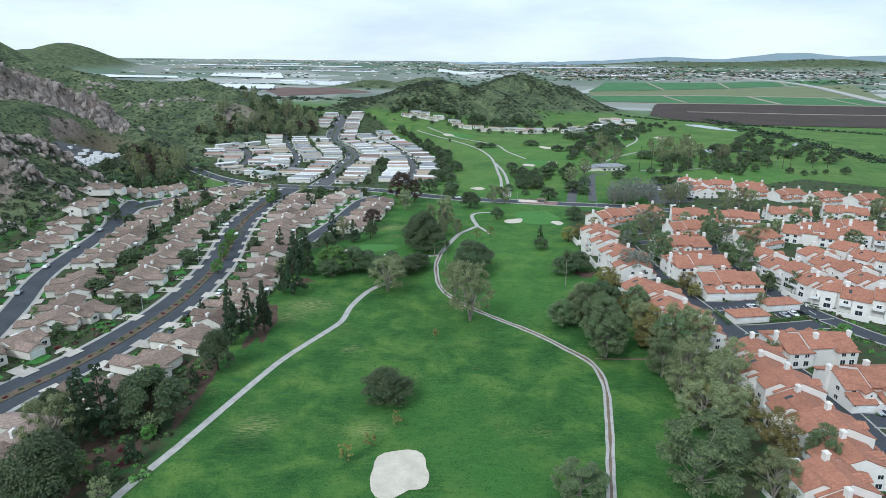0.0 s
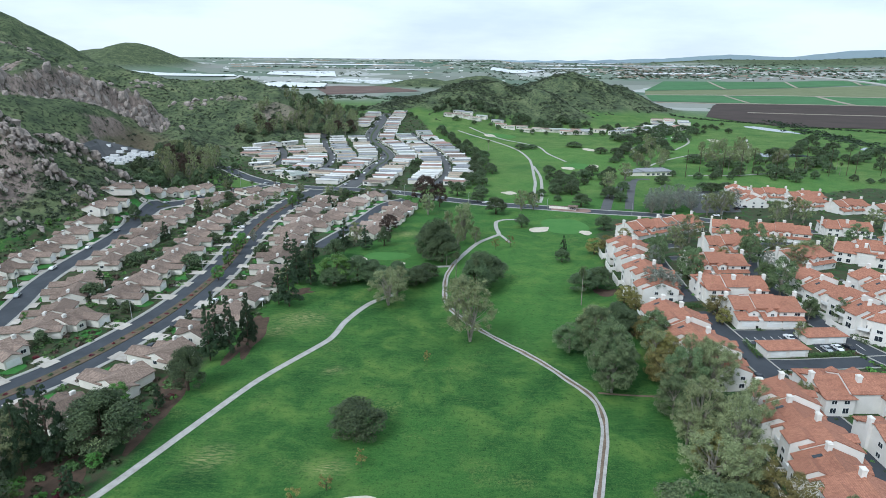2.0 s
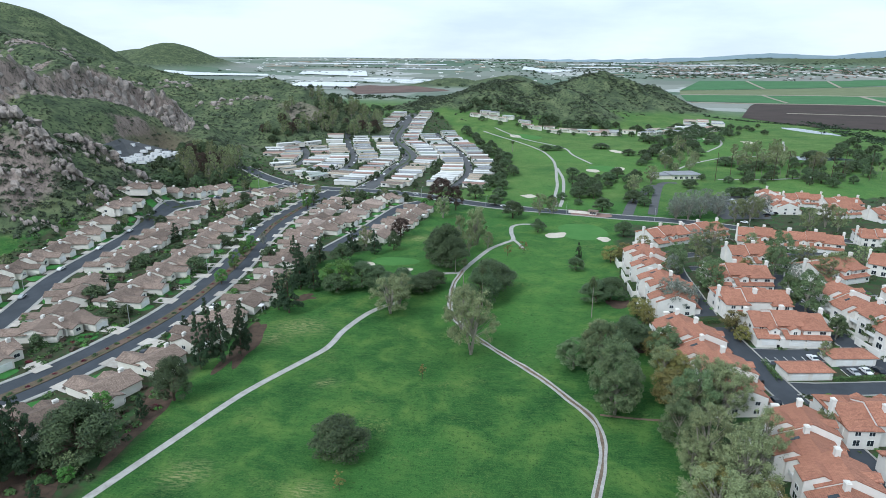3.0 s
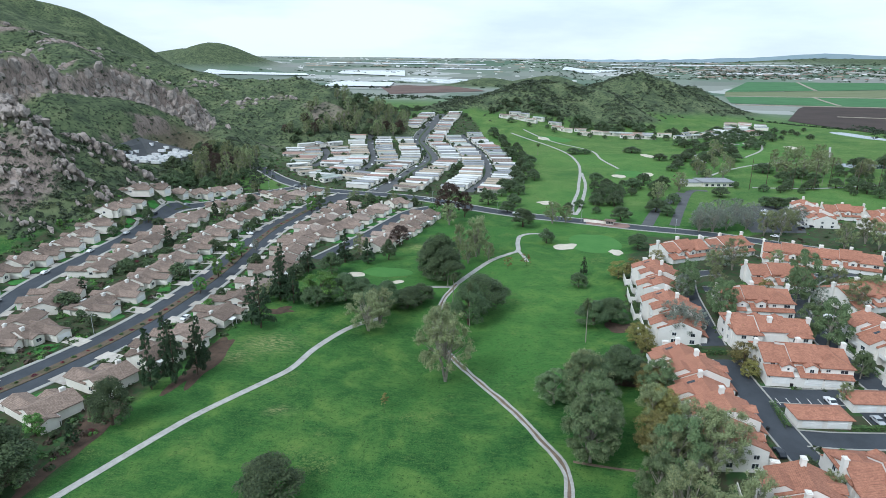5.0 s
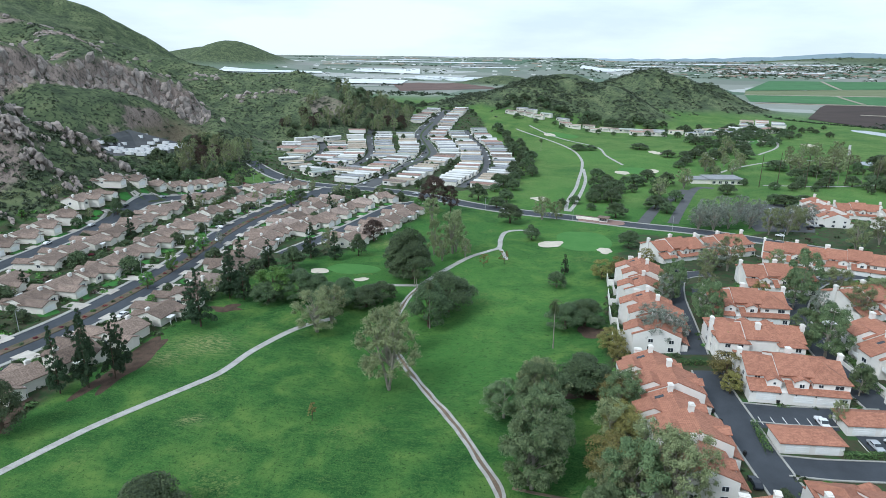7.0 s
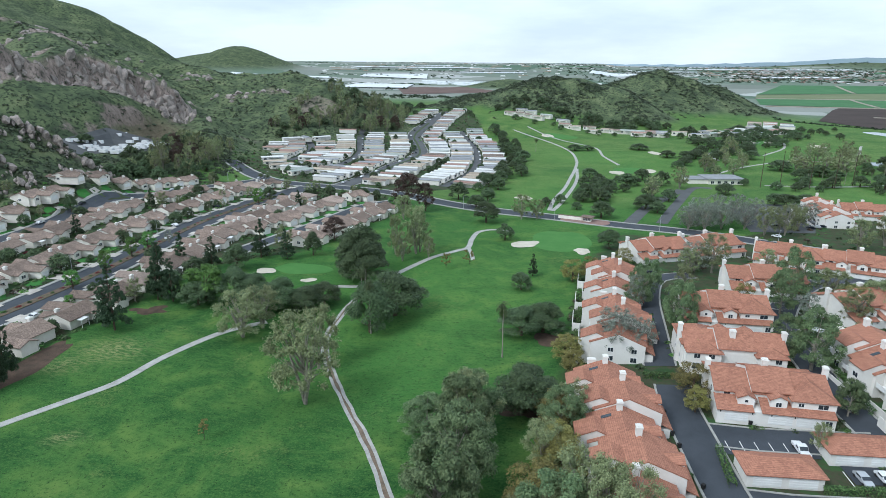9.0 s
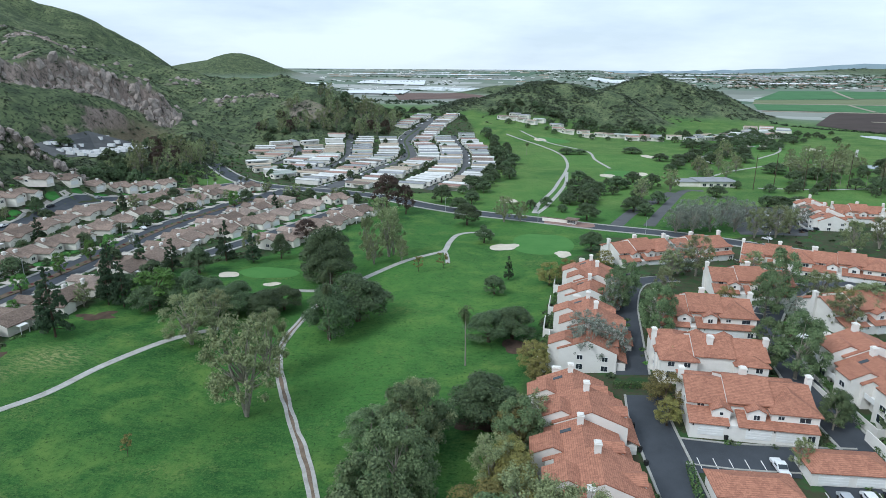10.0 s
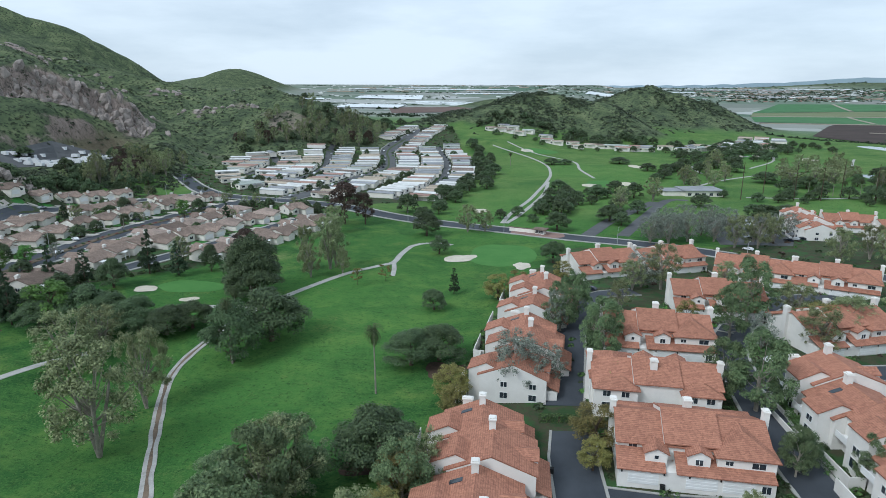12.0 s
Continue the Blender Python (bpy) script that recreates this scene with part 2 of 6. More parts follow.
GLASS = plain("window_glass", (0.035, 0.045, 0.055), (0.02, 0.027, 0.035), 0.6, 0.08, 0.6)
DARK = plain("shadowed_opening", (0.03, 0.03, 0.03), (0.02, 0.02, 0.02), 0.6, 0.8, 0.2)
BARK = plain("bark", (0.115, 0.085, 0.062), (0.06, 0.046, 0.036), 2.0, 0.95, 0.1, fine=9, bump=0.5)
PALE_BARK = plain("pale_bark", (0.34, 0.31, 0.26), (0.19, 0.17, 0.14), 1.5, 0.9, 0.1, fine=7, bump=0.3)
WATER = plain("pond_water", (0.10, 0.13, 0.14), (0.07, 0.10, 0.11), 0.05, 0.08, 0.6)
OAK_LEAF = foliage("oak_leaves", (0.030, 0.054, 0.026), (0.105, 0.148, 0.064))
PINE_LEAF = foliage("pine_needles", (0.013, 0.030, 0.015), (0.052, 0.088, 0.038))
GUM_LEAF = foliage("gum_leaves", (0.095, 0.125, 0.058), (0.30, 0.335, 0.16))
LIME_LEAF = foliage("bright_leaves", (0.045, 0.11, 0.022), (0.14, 0.28, 0.060))
GOLD_LEAF = foliage("golden_leaves", (0.085, 0.085, 0.026), (0.27, 0.235, 0.075))
RUST_LEAF = foliage("rusty_leaves", (0.030, 0.020, 0.016), (0.095, 0.062, 0.045))
PALM_LEAF = foliage("palm_fronds", (0.022, 0.038, 0.014), (0.085, 0.105, 0.038))
RED_LEAF = foliage("red_flowers", (0.06, 0.012, 0.016), (0.20, 0.03, 0.045))
SYC_LEAF = foliage("sycamore_leaves", (0.045, 0.078, 0.034), (0.17, 0.225, 0.10))
HEDGE_LEAF = foliage("hedge_leaves", (0.028, 0.062, 0.020), (0.115, 0.190, 0.058))


# ---- the lie of the land ----

def sm(a,b,x):
    t=min(1.0,max(0.0,(x-a)/(b-a))); return t*t*(3-2*t)
RIDGES=(
 (((-1900,800,490),(-1300,900,336),(-1100,980,242)),0.45,18),
 (((-1100,980,242),(-898,1086,180),(-846,1138,146),(-783,1192,86),(-745,1240,45),(-715,1300,-10)),0.75,6),
 (((-760,830,130),(-620,840,100),(-480,852,68),(-400,846,63),(-340,856,67),(-285,880,42),(-235,960,18),(-190,1070,-2)),0.42,18),
 (((-1000,620,225),(-760,690,165),(-560,690,112),(-440,590,82)),0.55,20),
 (((-800,480,200),(-560,480,128),(-415,515,75),(-385,560,60)),0.8,12),
 (((-700,350,190),(-450,390,104),(-345,385,68),(-290,368,55),(-256,372,32)),0.72,6),
)
HILLS=((-42,1120,50,90,80,0),(72,1120,38,70,70,0),(128,1330,75,122,110,0.0),(265,1370,20,85,100,0.0),(-160,1090,16,50,50,0.0),(-1745,2900,118,215,260,0.0),(-2250,3500,70,300,300,0.0),(-230,1960,30,120,70,0.0),(-60,2200,32,130,80,0),(2700,4250,62,1000,260,0),(1500,4500,30,500,160,0))
def base(x,y):
    b=-7.0*sm(240,640,y)
    b+=6.0*math.exp(-((y-295)/75)**2)*sm(58,110,x)
    b-=3.6*math.exp(-((x-6)/32)**2-((y-240)/42)**2)
    b+=14.0*math.exp(-((y-520)/110)**2)*sm(-190,-300,x)
    b+=16.0*sm(790,980,y)*sm(70,-60,x)
    b+=86.0*sm(1900,5100,math.hypot(x*0.8,y))
    return b
def ridge(x,y):
    h=-50.0
    for pts,s,w in RIDGES:
        for (ax,ay,az),(bx,by,bz) in zip(pts,pts[1:]):
            dx,dy=bx-ax,by-ay
            u=max(0,min(1,((x-ax)*dx+(y-ay)*dy)/(dx*dx+dy*dy)))
            d=math.hypot(x-ax-u*dx,y-ay-u*dy)
            h=max(h,az+u*(bz-az)-s*max(0,math.hypot(d,w)-w))
    return h
def lie(x,y):
    z=base(x,y)
    r=ridge(x,y)
    k=8.0
    d=max(-1,min(1,(r-z)/ (2*k)))
    z=max(z,r) if abs(r-z)>=2*k else z+ k*(d+1)**2/2
    for cx,cy,h,sx,sy,rot in HILLS:
        z+=h*math.exp(-((x-cx)/sx)**2-((y-cy)/sy)**2)
    w=math.exp(-((x+314)/34)**4-((y-545)/66)**4)
    return z*(1-w)+9.0*w
def fbm(x, y, scale, octaves=4):
    return noise.fractal(Vector((x / scale, y / scale, 3.7)), 1.0, 2.1, octaves)


def rugged(x, y):
    """How far a place lies up on the rocky slopes, 0 to 1."""
    flat = base(x, y)
    r = ridge(x, y)
    return sm(-4, 12, r - flat), r - flat


CLIFF = ((-520, 455), (-460, 470), (-430, 492), (-412, 530), (-400, 585), (-376, 612), (-352, 632), (-335, 650))


def from_cliff(x, y):
    """The distance from the line of cliffs, above it plus and below it minus, and how far along it."""
    best, side, run = 1e9, 1.0, 0.0
    n = len(CLIFF) - 1
    for i, ((ax, ay), (bx, by)) in enumerate(zip(CLIFF, CLIFF[1:])):
        dx, dy = bx - ax, by - ay
        u = max(0, min(1, ((x - ax) * dx + (y - ay) * dy) / (dx * dx + dy * dy)))
        d = math.hypot(x - ax - u * dx, y - ay - u * dy)
        if d < best:
            best, side, run = d, math.copysign(1, dx * (y - ay) - dy * (x - ax)), (i + u) / n
    return best * side, run


def crag(x, y):
    """Bands of rock that stand out of the near spur, running down its slope."""
    u = (x + 290) * 0.85 + (y - 372) * 0.5
    w = -(x + 290) * 0.5 + (y - 372) * 0.85
    reach = math.exp(-((x + 290) / 75) ** 4 - ((y - 372) / 62) ** 4)
    return reach * max(0.0, noise.noise(Vector((u / 30, w / 11, 2.0))) + 0.25 * noise.noise(Vector((u / 7, w / 4, 5.0))) + 0.02)


def gz(x, y):
    """The height of the ground."""
    z = lie(x, y)
    k, up = rugged(x, y)
    if k > 0:
        z += k * (7.0 * fbm(x, y, 90) + 2.5 * fbm(x, y, 24))
        if -760 < x and y < 800:
            d, run = from_cliff(x, y)
            d += 9.0 * fbm(x, y, 28)
            ends = sm(0.0, 0.15, run) * sm(1.0, 0.9, run)
            z += k * ends * 13.0 * math.tanh(d / 5.0) * math.exp(-(d / 45) ** 2)
            c = noise.ridged_multi_fractal(Vector((x / 55, y / 55, 9.1)), 0.9, 2.2, 5, 1.0, 2.0)
            z += k * 3.2 * (c - 1.0)
            z += 13.0 * crag(x, y)
    for cx, cy, h, sx, sy, rot in HILLS[:5]:
        w = math.exp(-((x - cx) / sx) ** 2 - ((y - cy) / sy) ** 2)
        if w > 0.05:
            z += w * 12.0 * fbm(x, y, 80)
    return z


def smooth_line(pts, step=5.0):
    """A smooth run of points through those given, one every few metres."""
    p = [Vector((a[0], a[1])) for a in pts]
    p = [2 * p[0] - p[1]] + p + [2 * p[-1] - p[-2]]
    out = []
    for i in range(1, len(p) - 2):
        n = max(1, int((p[i + 1] - p[i]).length / step))
        for k in range(n):
            t = k / n
            out.append(0.5 * ((2 * p[i]) + (p[i + 1] - p[i - 1]) * t + (2 * p[i - 1] - 5 * p[i] + 4 * p[i + 1] - p[i + 2]) * t * t
                              + (3 * p[i] - p[i - 1] - 3 * p[i + 1] + p[i + 2]) * t ** 3))
    return out + [p[-2]]


def normals_of(line):
    out = []
    for i in range(len(line)):
        d = (line[min(i + 1, len(line) - 1)] - line[max(i - 1, 0)]).normalized()
        out.append(Vector((-d.y, d.x)))
    return out


def strip(name, pts, left, right, lift, mat, label, category, depth=0.4, step=5.0, wobble=0.0, kind="structure", z_at=None):
    """A ribbon of paving along a line, from left to right of it, with its edges let down into the ground."""
    line = smooth_line(pts, step)
    nrm = normals_of(line)
    cols = max(2, int(abs(right - left) / 4) + 2)
    v, f = [], []
    for i, (p, q) in enumerate(zip(line, nrm)):
        e = wobble * noise.noise(Vector((p.x * 0.15, p.y * 0.15, 0)))
        g = wobble * noise.noise(Vector((p.x * 0.15, p.y * 0.15, 7)))
        a, b = p - q * (left + e), p - q * (right + g)
        row = [a.lerp(b, k / (cols - 1)) for k in range(cols)]
        v.append((row[0].x, row[0].y, gz(*row[0]) + lift - depth))
        v.extend((r.x, r.y, gz(*r) + lift) for r in row)
        v.append((row[-1].x, row[-1].y, gz(*row[-1]) + lift - depth))
    w = cols + 2
    for i in range(len(line) - 1):
        for k in range(w - 1):
            f.append((i * w + k, i * w + k + 1, (i + 1) * w + k + 1, (i + 1) * w + k))
    me = bpy.data.meshes.new(name)
    me.from_pydata(v, [], [x[::-1] for x in f])
    me.materials.append(mat)
    me.update()
    return tagged(new(name, me), label, category, kind=kind)


def patch(name, ring, lift, mat, label, category, kind="structure", dome=0.0, rings=4):
    """A filled outline laid on the ground; dome lifts or sinks its middle."""
    c = sum((Vector(p) for p in ring), Vector((0, 0))) / len(ring)
    v, f = [], []
    n = len(ring)
    for k in range(rings):
        s = 1 - k / rings
        for p in ring:
            q = c.lerp(Vector(p), s)
            v.append((q.x, q.y, gz(q.x, q.y) + lift + dome * (1 - s * s)))
    v.append((c.x, c.y, gz(c.x, c.y) + lift + dome))
    for k in range(rings - 1):
        for i in range(n):
            j = (i + 1) % n
            f.append((k * n + i, k * n + j, (k + 1) * n + j, (k + 1) * n + i))
    for i in range(n):
        f.append(((rings - 1) * n + i, (rings - 1) * n + (i + 1) % n, rings * n))
    me = bpy.data.meshes.new(name)
    me.from_pydata(v, [], f)
    me.materials.append(mat)
    me.update()
    ob = new(name, me)
    bm = bmesh.new()
    bm.from_mesh(me)
    bmesh.ops.recalc_face_normals(bm, faces=bm.faces)
    if bm.faces and sum(x.normal.z for x in bm.faces) < 0:
        bmesh.ops.reverse_faces(bm, faces=bm.faces)
    bm.to_mesh(me)
    bm.free()
    return tagged(ob, label, category, kind=kind)


def blob(cx, cy, rx, ry, turn=0.0, rough=0.18, n=28, seed=0):
    """An uneven round outline."""
    out = []
    for i in range(n):
        a = 2 * math.pi * i / n
        r = 1 + rough * 2 * noise.noise(Vector((math.cos(a) * 1.2, math.sin(a) * 1.2, seed * 3.1 + 0.5)))
        x, y = rx * r * math.cos(a), ry * r * math.sin(a)
        out.append((cx + x * math.cos(turn) - y * math.sin(turn), cy + x * math.sin(turn) + y * math.cos(turn)))
    return out


def inside(p, poly):
    x, y = p
    hit = False
    for (ax, ay), (bx, by) in zip(poly, poly[1:] + poly[:1]):
        if (ay > y) != (by > y) and x < (bx - ax) * (y - ay) / (by - ay) + ax:
            hit = not hit
    return hit


VILLAGE = [(-69, 120), (-74, 180), (-72, 230), (-74, 300), (-50, 330), (-36, 420), (-60, 470), (-140, 505), (-215, 470), (-232, 300), (-215, 150), (-200, 90), (-90, 70)]
PARK = [(-60, 480), (-10, 520), (-8, 640), (-60, 780), (-90, 900), (-130, 1010), (-185, 1020), (-185, 900), (-165, 800), (-205, 744), (-272, 694), (-275, 620), (-225, 540), (-150, 505)]
TERRACES = [(66, 70), (70, 200), (68, 330), (85, 405), (130, 412), (260, 520), (330, 560), (420, 480), (330, 250), (200, 80)]
FAIRWAYS = [((20, 300), 45, 70), ((45, 480), 45, 120), ((90, 560), 30, 60), ((60, 720), 60, 60), ((120, 690), 60, 90), ((230, 820), 60, 160), ((280, 560), 60, 60)]


# worn, straw-coloured patches of the turf
STRAW = ((-54, 226, 9, 6.5), (-50, 141, 5, 4), (-31, 188, 2.6, 2.2), (-20, 140, 4, 3), (-59, 214, 5, 4), (-33, 352, 7, 5))


def build_ground():
    def axis(lo, a, b, hi, fine, grow):
        out = [a + i * fine for i in range(int((b - a) / fine) + 1)]
        s, x = fine, out[-1]
        while x < hi:
            s *= grow
            x += s
            out.append(min(x, hi))
        s, x = fine, a
        while x > lo:
            s *= grow
            x -= s
            out.insert(0, max(x, lo))
        return out

    xs = axis(-4600, -560, 400, 4600, 4.0, 1.045)
    ys = axis(-700, 60, 900, 4900, 4.0, 1.03)
    v, f = [], []
    zones = {k: [] for k in ("scrub", "yard", "mown", "stone", "earth", "plain", "straw")}
    for y in ys:
        for x in xs:
            v.append((x, y, gz(x, y)))
            k, up = rugged(x, y)
            hill = max([math.exp(-((x - c[0]) / c[3]) ** 2 - ((y - c[1]) / c[4]) ** 2) for c in HILLS])
            s = max(sm(0.05, 0.5, k), sm(0.08, 0.2, hill))
            if x < -232 and 300 < y < 1000:
                s = max(s, sm(-232, -245, x))
            in_yard = inside((x, y), VILLAGE) or inside((x, y), PARK) or inside((x, y), TERRACES)
            zones["scrub"].append(s)
            zones["yard"].append((1 - s) if in_yard else 0.0)
            zones["mown"].append(max([math.exp(-(((x - c[0]) / a) ** 2 + ((y - c[1]) / b) ** 2) ** 2) for c, a, b in FAIRWAYS]) if not in_yard else 0.0)
            stone = 0.0
            if k > 0 and x > -760 and y < 800:
                d, run = from_cliff(x, y)
                d += 9.0 * fbm(x, y, 28)
                stone = max(k * sm(-15, -8, d) * sm(9, 2, d) * sm(0.02, 0.15, run) * sm(1.0, 0.85, run), 0.8 * sm(0.16, 0.30, crag(x, y)), k * sm(0.30, 0.42, fbm(x, y, 48)) * sm(900, 700, y))
            zones["stone"].append(stone)
            zones["earth"].append(0.9 * math.exp(-((x + 332) / 17) ** 4 - ((y - 580) / 34) ** 4))
            zones["straw"].append(max([math.exp(-((x - c[0]) / c[2]) ** 2 - ((y - c[1]) / c[3]) ** 2) for c in STRAW]))
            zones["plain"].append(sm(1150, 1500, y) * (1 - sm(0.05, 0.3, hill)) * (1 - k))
    w = len(xs)
    for j in range(len(ys) - 1):
        for i in range(w - 1):
            f.append((j * w + i, j * w + i + 1, (j + 1) * w + i + 1, (j + 1) * w + i))
    me = bpy.data.meshes.new("ground")
    me.from_pydata(v, [], f)
    for k, vals in zones.items():
        me.attributes.new(k, "FLOAT", "POINT").data.foreach_set("value", vals)
    me.materials.append(LAND)
    me.polygons.foreach_set("use_smooth", [True] * len(f))
    me.update()
    tagged(new("ground", me), "green turf valley floor rising to scrubby rocky slopes", "ground", kind="structure")


build_ground()


# ---- how things are put together ----
def link_mesh(name, bm, mat, parent=None, label="", smooth=False):
    me = bpy.data.meshes.new(name)
    bm.to_mesh(me)
    bm.free()
    me.materials.append(mat)
    if smooth:
        me.polygons.foreach_set("use_smooth", [True] * len(me.polygons))
    ob = new(name, me)
    if parent is not None:
        ob.parent = parent
    if label:
        ob["label"] = label
    return ob


def part(name, bm, mat, parent, label="", smooth=False):
    return link_mesh(name, bm, mat, parent, label, smooth)


def raw_part(name, v, f, mat, parent, label="", smooth=False):
    me = bpy.data.meshes.new(name)
    me.from_pydata(v, [], f)
    me.materials.append(mat)
    if smooth:
        me.polygons.foreach_set("use_smooth", [True] * len(f))
    me.update()
    ob = new(name, me)
    ob.parent = parent
    if label:
        ob["label"] = label
    return ob


def box(bm, x0, x1, y0, y1, z0, z1):
    v = [bm.verts.new((x, y, z)) for z in (z0, z1) for y in (y0, y1) for x in (x0, x1)]
    for a in ((0, 2, 3, 1), (4, 5, 7, 6), (0, 1, 5, 4), (1, 3, 7, 5), (3, 2, 6, 7), (2, 0, 4, 6)):
        bm.faces.new([v[i] for i in a])


def prism(bm, prof, axis, a, b):
    """A closed outline of (across, up) drawn out along an axis from a to b."""
    def at(p, s):
        return (s, p[0], p[1]) if axis == "x" else (p[0], s, p[1])
    lo = [bm.verts.new(at(p, a)) for p in prof]
    hi = [bm.verts.new(at(p, b)) for p in prof]
    n = len(prof)
    fs = [bm.faces.new(lo), bm.faces.new(hi)]
    for i in range(n):
        fs.append(bm.faces.new((lo[i], lo[(i + 1) % n], hi[(i + 1) % n], hi[i])))
    bmesh.ops.recalc_face_normals(bm, faces=fs)


def gable_walls(bm, x0, x1, y0, y1, z0, z, pitch, axis):
    """Four walls with gables at the ends of the ridge."""
    a, b = (y0, y1) if axis == "x" else (x0, x1)
    top = z + (b - a) / 2 * math.tan(radians(pitch))
    s, e = (x0, x1) if axis == "x" else (y0, y1)
    prism(bm, [(a, z0), (b, z0), (b, z), ((a + b) / 2, top), (a, z)], axis, s, e)


def gable_roof(bm, x0, x1, y0, y1, z, pitch, axis, over=0.5, thick=0.22, ends=0.35):
    """Two slopes of roof with their thickness and overhang, a hand above the walls."""
    a, b = (y0, y1) if axis == "x" else (x0, x1)
    s, e = (x0, x1) if axis == "x" else (y0, y1)
    t = math.tan(radians(pitch))
    c, h = (a + b) / 2, (b - a) / 2
    lift = 0.04
    lo, top = z - over * t + lift, z + h * t + lift
    prism(bm, [(a - over, lo), (c, top), (b + over, lo), (b + over, lo + thick), (c, top + thick), (a - over, lo + thick)], axis, s - ends, e + ends)


def hip_roof(bm, x0, x1, y0, y1, z, pitch, over=0.5, thick=0.2):
    x0, x1, y0, y1 = x0 - over, x1 + over, y0 - over, y1 + over
    t = math.tan(radians(pitch))
    z -= over * t - 0.04
    h = min(x1 - x0, y1 - y0) / 2
    if x1 - x0 >= y1 - y0:
        r = [(x0 + h, (y0 + y1) / 2), (x1 - h, (y0 + y1) / 2)]
        q = ((0, 1, 1, 0), (1, 2, 1), (2, 3, 0, 1), (3, 0, 0))
    else:
        r = [((x0 + x1) / 2, y0 + h), ((x0 + x1) / 2, y1 - h)]
        q = ((0, 1, 0), (1, 2, 1, 0), (2, 3, 1), (3, 0, 0, 1))
    eb = [bm.verts.new((x, y, z)) for x, y in ((x0, y0), (x1, y0), (x1, y1), (x0, y1))]
    et = [bm.verts.new((x, y, z + thick)) for x, y in ((x0, y0), (x1, y0), (x1, y1), (x0, y1))]
    rv = [bm.verts.new((x, y, z + thick + h * t)) for x, y in r]
    if r[0] == r[1]:
        rv[1] = rv[0]
    bm.faces.new(eb[::-1])
    for i in range(4):
        bm.faces.new((eb[i], eb[(i + 1) % 4], et[(i + 1) % 4], et[i]))
        k = q[i]
        ids = [et[k[0]], et[k[1]]] + [rv[j] for j in k[2:]]
        if len(set(ids)) >= 3:
            bm.faces.new(list(dict.fromkeys(ids)))


def shed_roof(bm, x0, x1, y0, y1, z_low, z_high, thick=0.2):
    """One slope that climbs from y0 to y1."""
    prism(bm, [(y0, z_low), (y1, z_high), (y1, z_high + thick), (y0, z_low + thick)], "x", x0, x1)


def window_in(parent, x, y, z, w, h, face, material=None):
    """A framed window with its pane; face: the way it looks."""
    bm = bmesh.new()
    d, fr = 0.07, 0.09

    def bar(u0, u1, w0, w1, out=d):
        if face in ("s", "n"):
            s = -1 if face == "s" else 1
            ya, yb = sorted((y - s * 0.02, y + s * out))
            box(bm, x + u0, x + u1, ya, yb, z + w0, z + w1)
        else:
            s = -1 if face == "w" else 1
            xa, xb = sorted((x - s * 0.02, x + s * out))
            box(bm, xa, xb, y + u0, y + u1, z + w0, z + w1)

    bar(-w / 2, w / 2, 0, fr)
    bar(-w / 2, w / 2, h - fr, h)
    bar(-w / 2, -w / 2 + fr, fr, h - fr)
    bar(w / 2 - fr, w / 2, fr, h - fr)
    if w > 1.1:
        bar(-0.03, 0.03, fr, h - fr)
    win = part("window", bm, WHITE_PAINT, parent)
    bm = bmesh.new()
    if face in ("s", "n"):
        s = -1 if face == "s" else 1
        ya, yb = sorted((y - s * 0.01, y + s * 0.025))
        box(bm, x - w / 2 + fr, x + w / 2 - fr, ya, yb, z + fr, z + h - fr)
    else:
        s = -1 if face == "w" else 1
        xa, xb = sorted((x - s * 0.01, x + s * 0.025))
        box(bm, xa, xb, y - w / 2 + fr, y + w / 2 - fr, z + fr, z + h - fr)
    part("pane", bm, material or GLASS, win, "dark reflecting glass pane")
    return win


def garage_door_in(parent, x, y, z, w=4.8, h=2.15, label="white panelled garage door"):
    """Four leaves one above the other, each proud of the groove below it: one outline drawn across."""
    prof = [(y + 0.02, z), (y - 0.05, z)]
    for k in range(4):
        q = z + (k + 1) * h / 4
        prof += [(y - 0.09, z + k * h / 4 + 0.05), (y - 0.09, q - 0.05), (y - 0.05, q)]
    prof += [(y + 0.02, z + h)]
    bm = bmesh.new()
    prism(bm, prof, "x", x - w / 2, x + w / 2)
    return part("garage_door", bm, WHITE_PAINT, parent, label)


def chimney_in(parent, x, y, z0, z1, w=1.3, d=0.9):
    bm = bmesh.new()
    box(bm, x - w / 2, x + w / 2, y - d / 2, y + d / 2, z0, z1 - 0.45)
    box(bm, x - w / 2 - 0.12, x + w / 2 + 0.12, y - d / 2 - 0.12, y + d / 2 + 0.12, z1 - 0.45, z1 - 0.2)
    box(bm, x - w / 2 + 0.1, x + w / 2 - 0.1, y - d / 2 + 0.1, y + d / 2 - 0.1, z1 - 0.2, z1)
    return part("chimney", bm, WHITE_STUCCO, parent, "white stuccoed chimney with a capped top")


USED = set()


def put_thing(proto, m):
    """Sets the first of a kind at its place, and copies of it after that."""
    if proto.name not in USED:
        USED.add(proto.name)
        proto.matrix_basis = m
        return proto
    s = proto.matrix_basis.to_scale()
    return copy_thing(proto, m @ Matrix.Diagonal((1 / s.x, 1 / s.y, 1 / s.z, 1)))


def at_place(x, y, turn=0.0, sx=1.0, sz=1.0, sink=0.0, z=None):
    h = gz(x, y) if z is None else z
    return Matrix.Translation((x, y, h - sink)) @ Matrix.Rotation(turn, 4, "Z") @ Matrix.Diagonal((sx, sx, sz, 1))


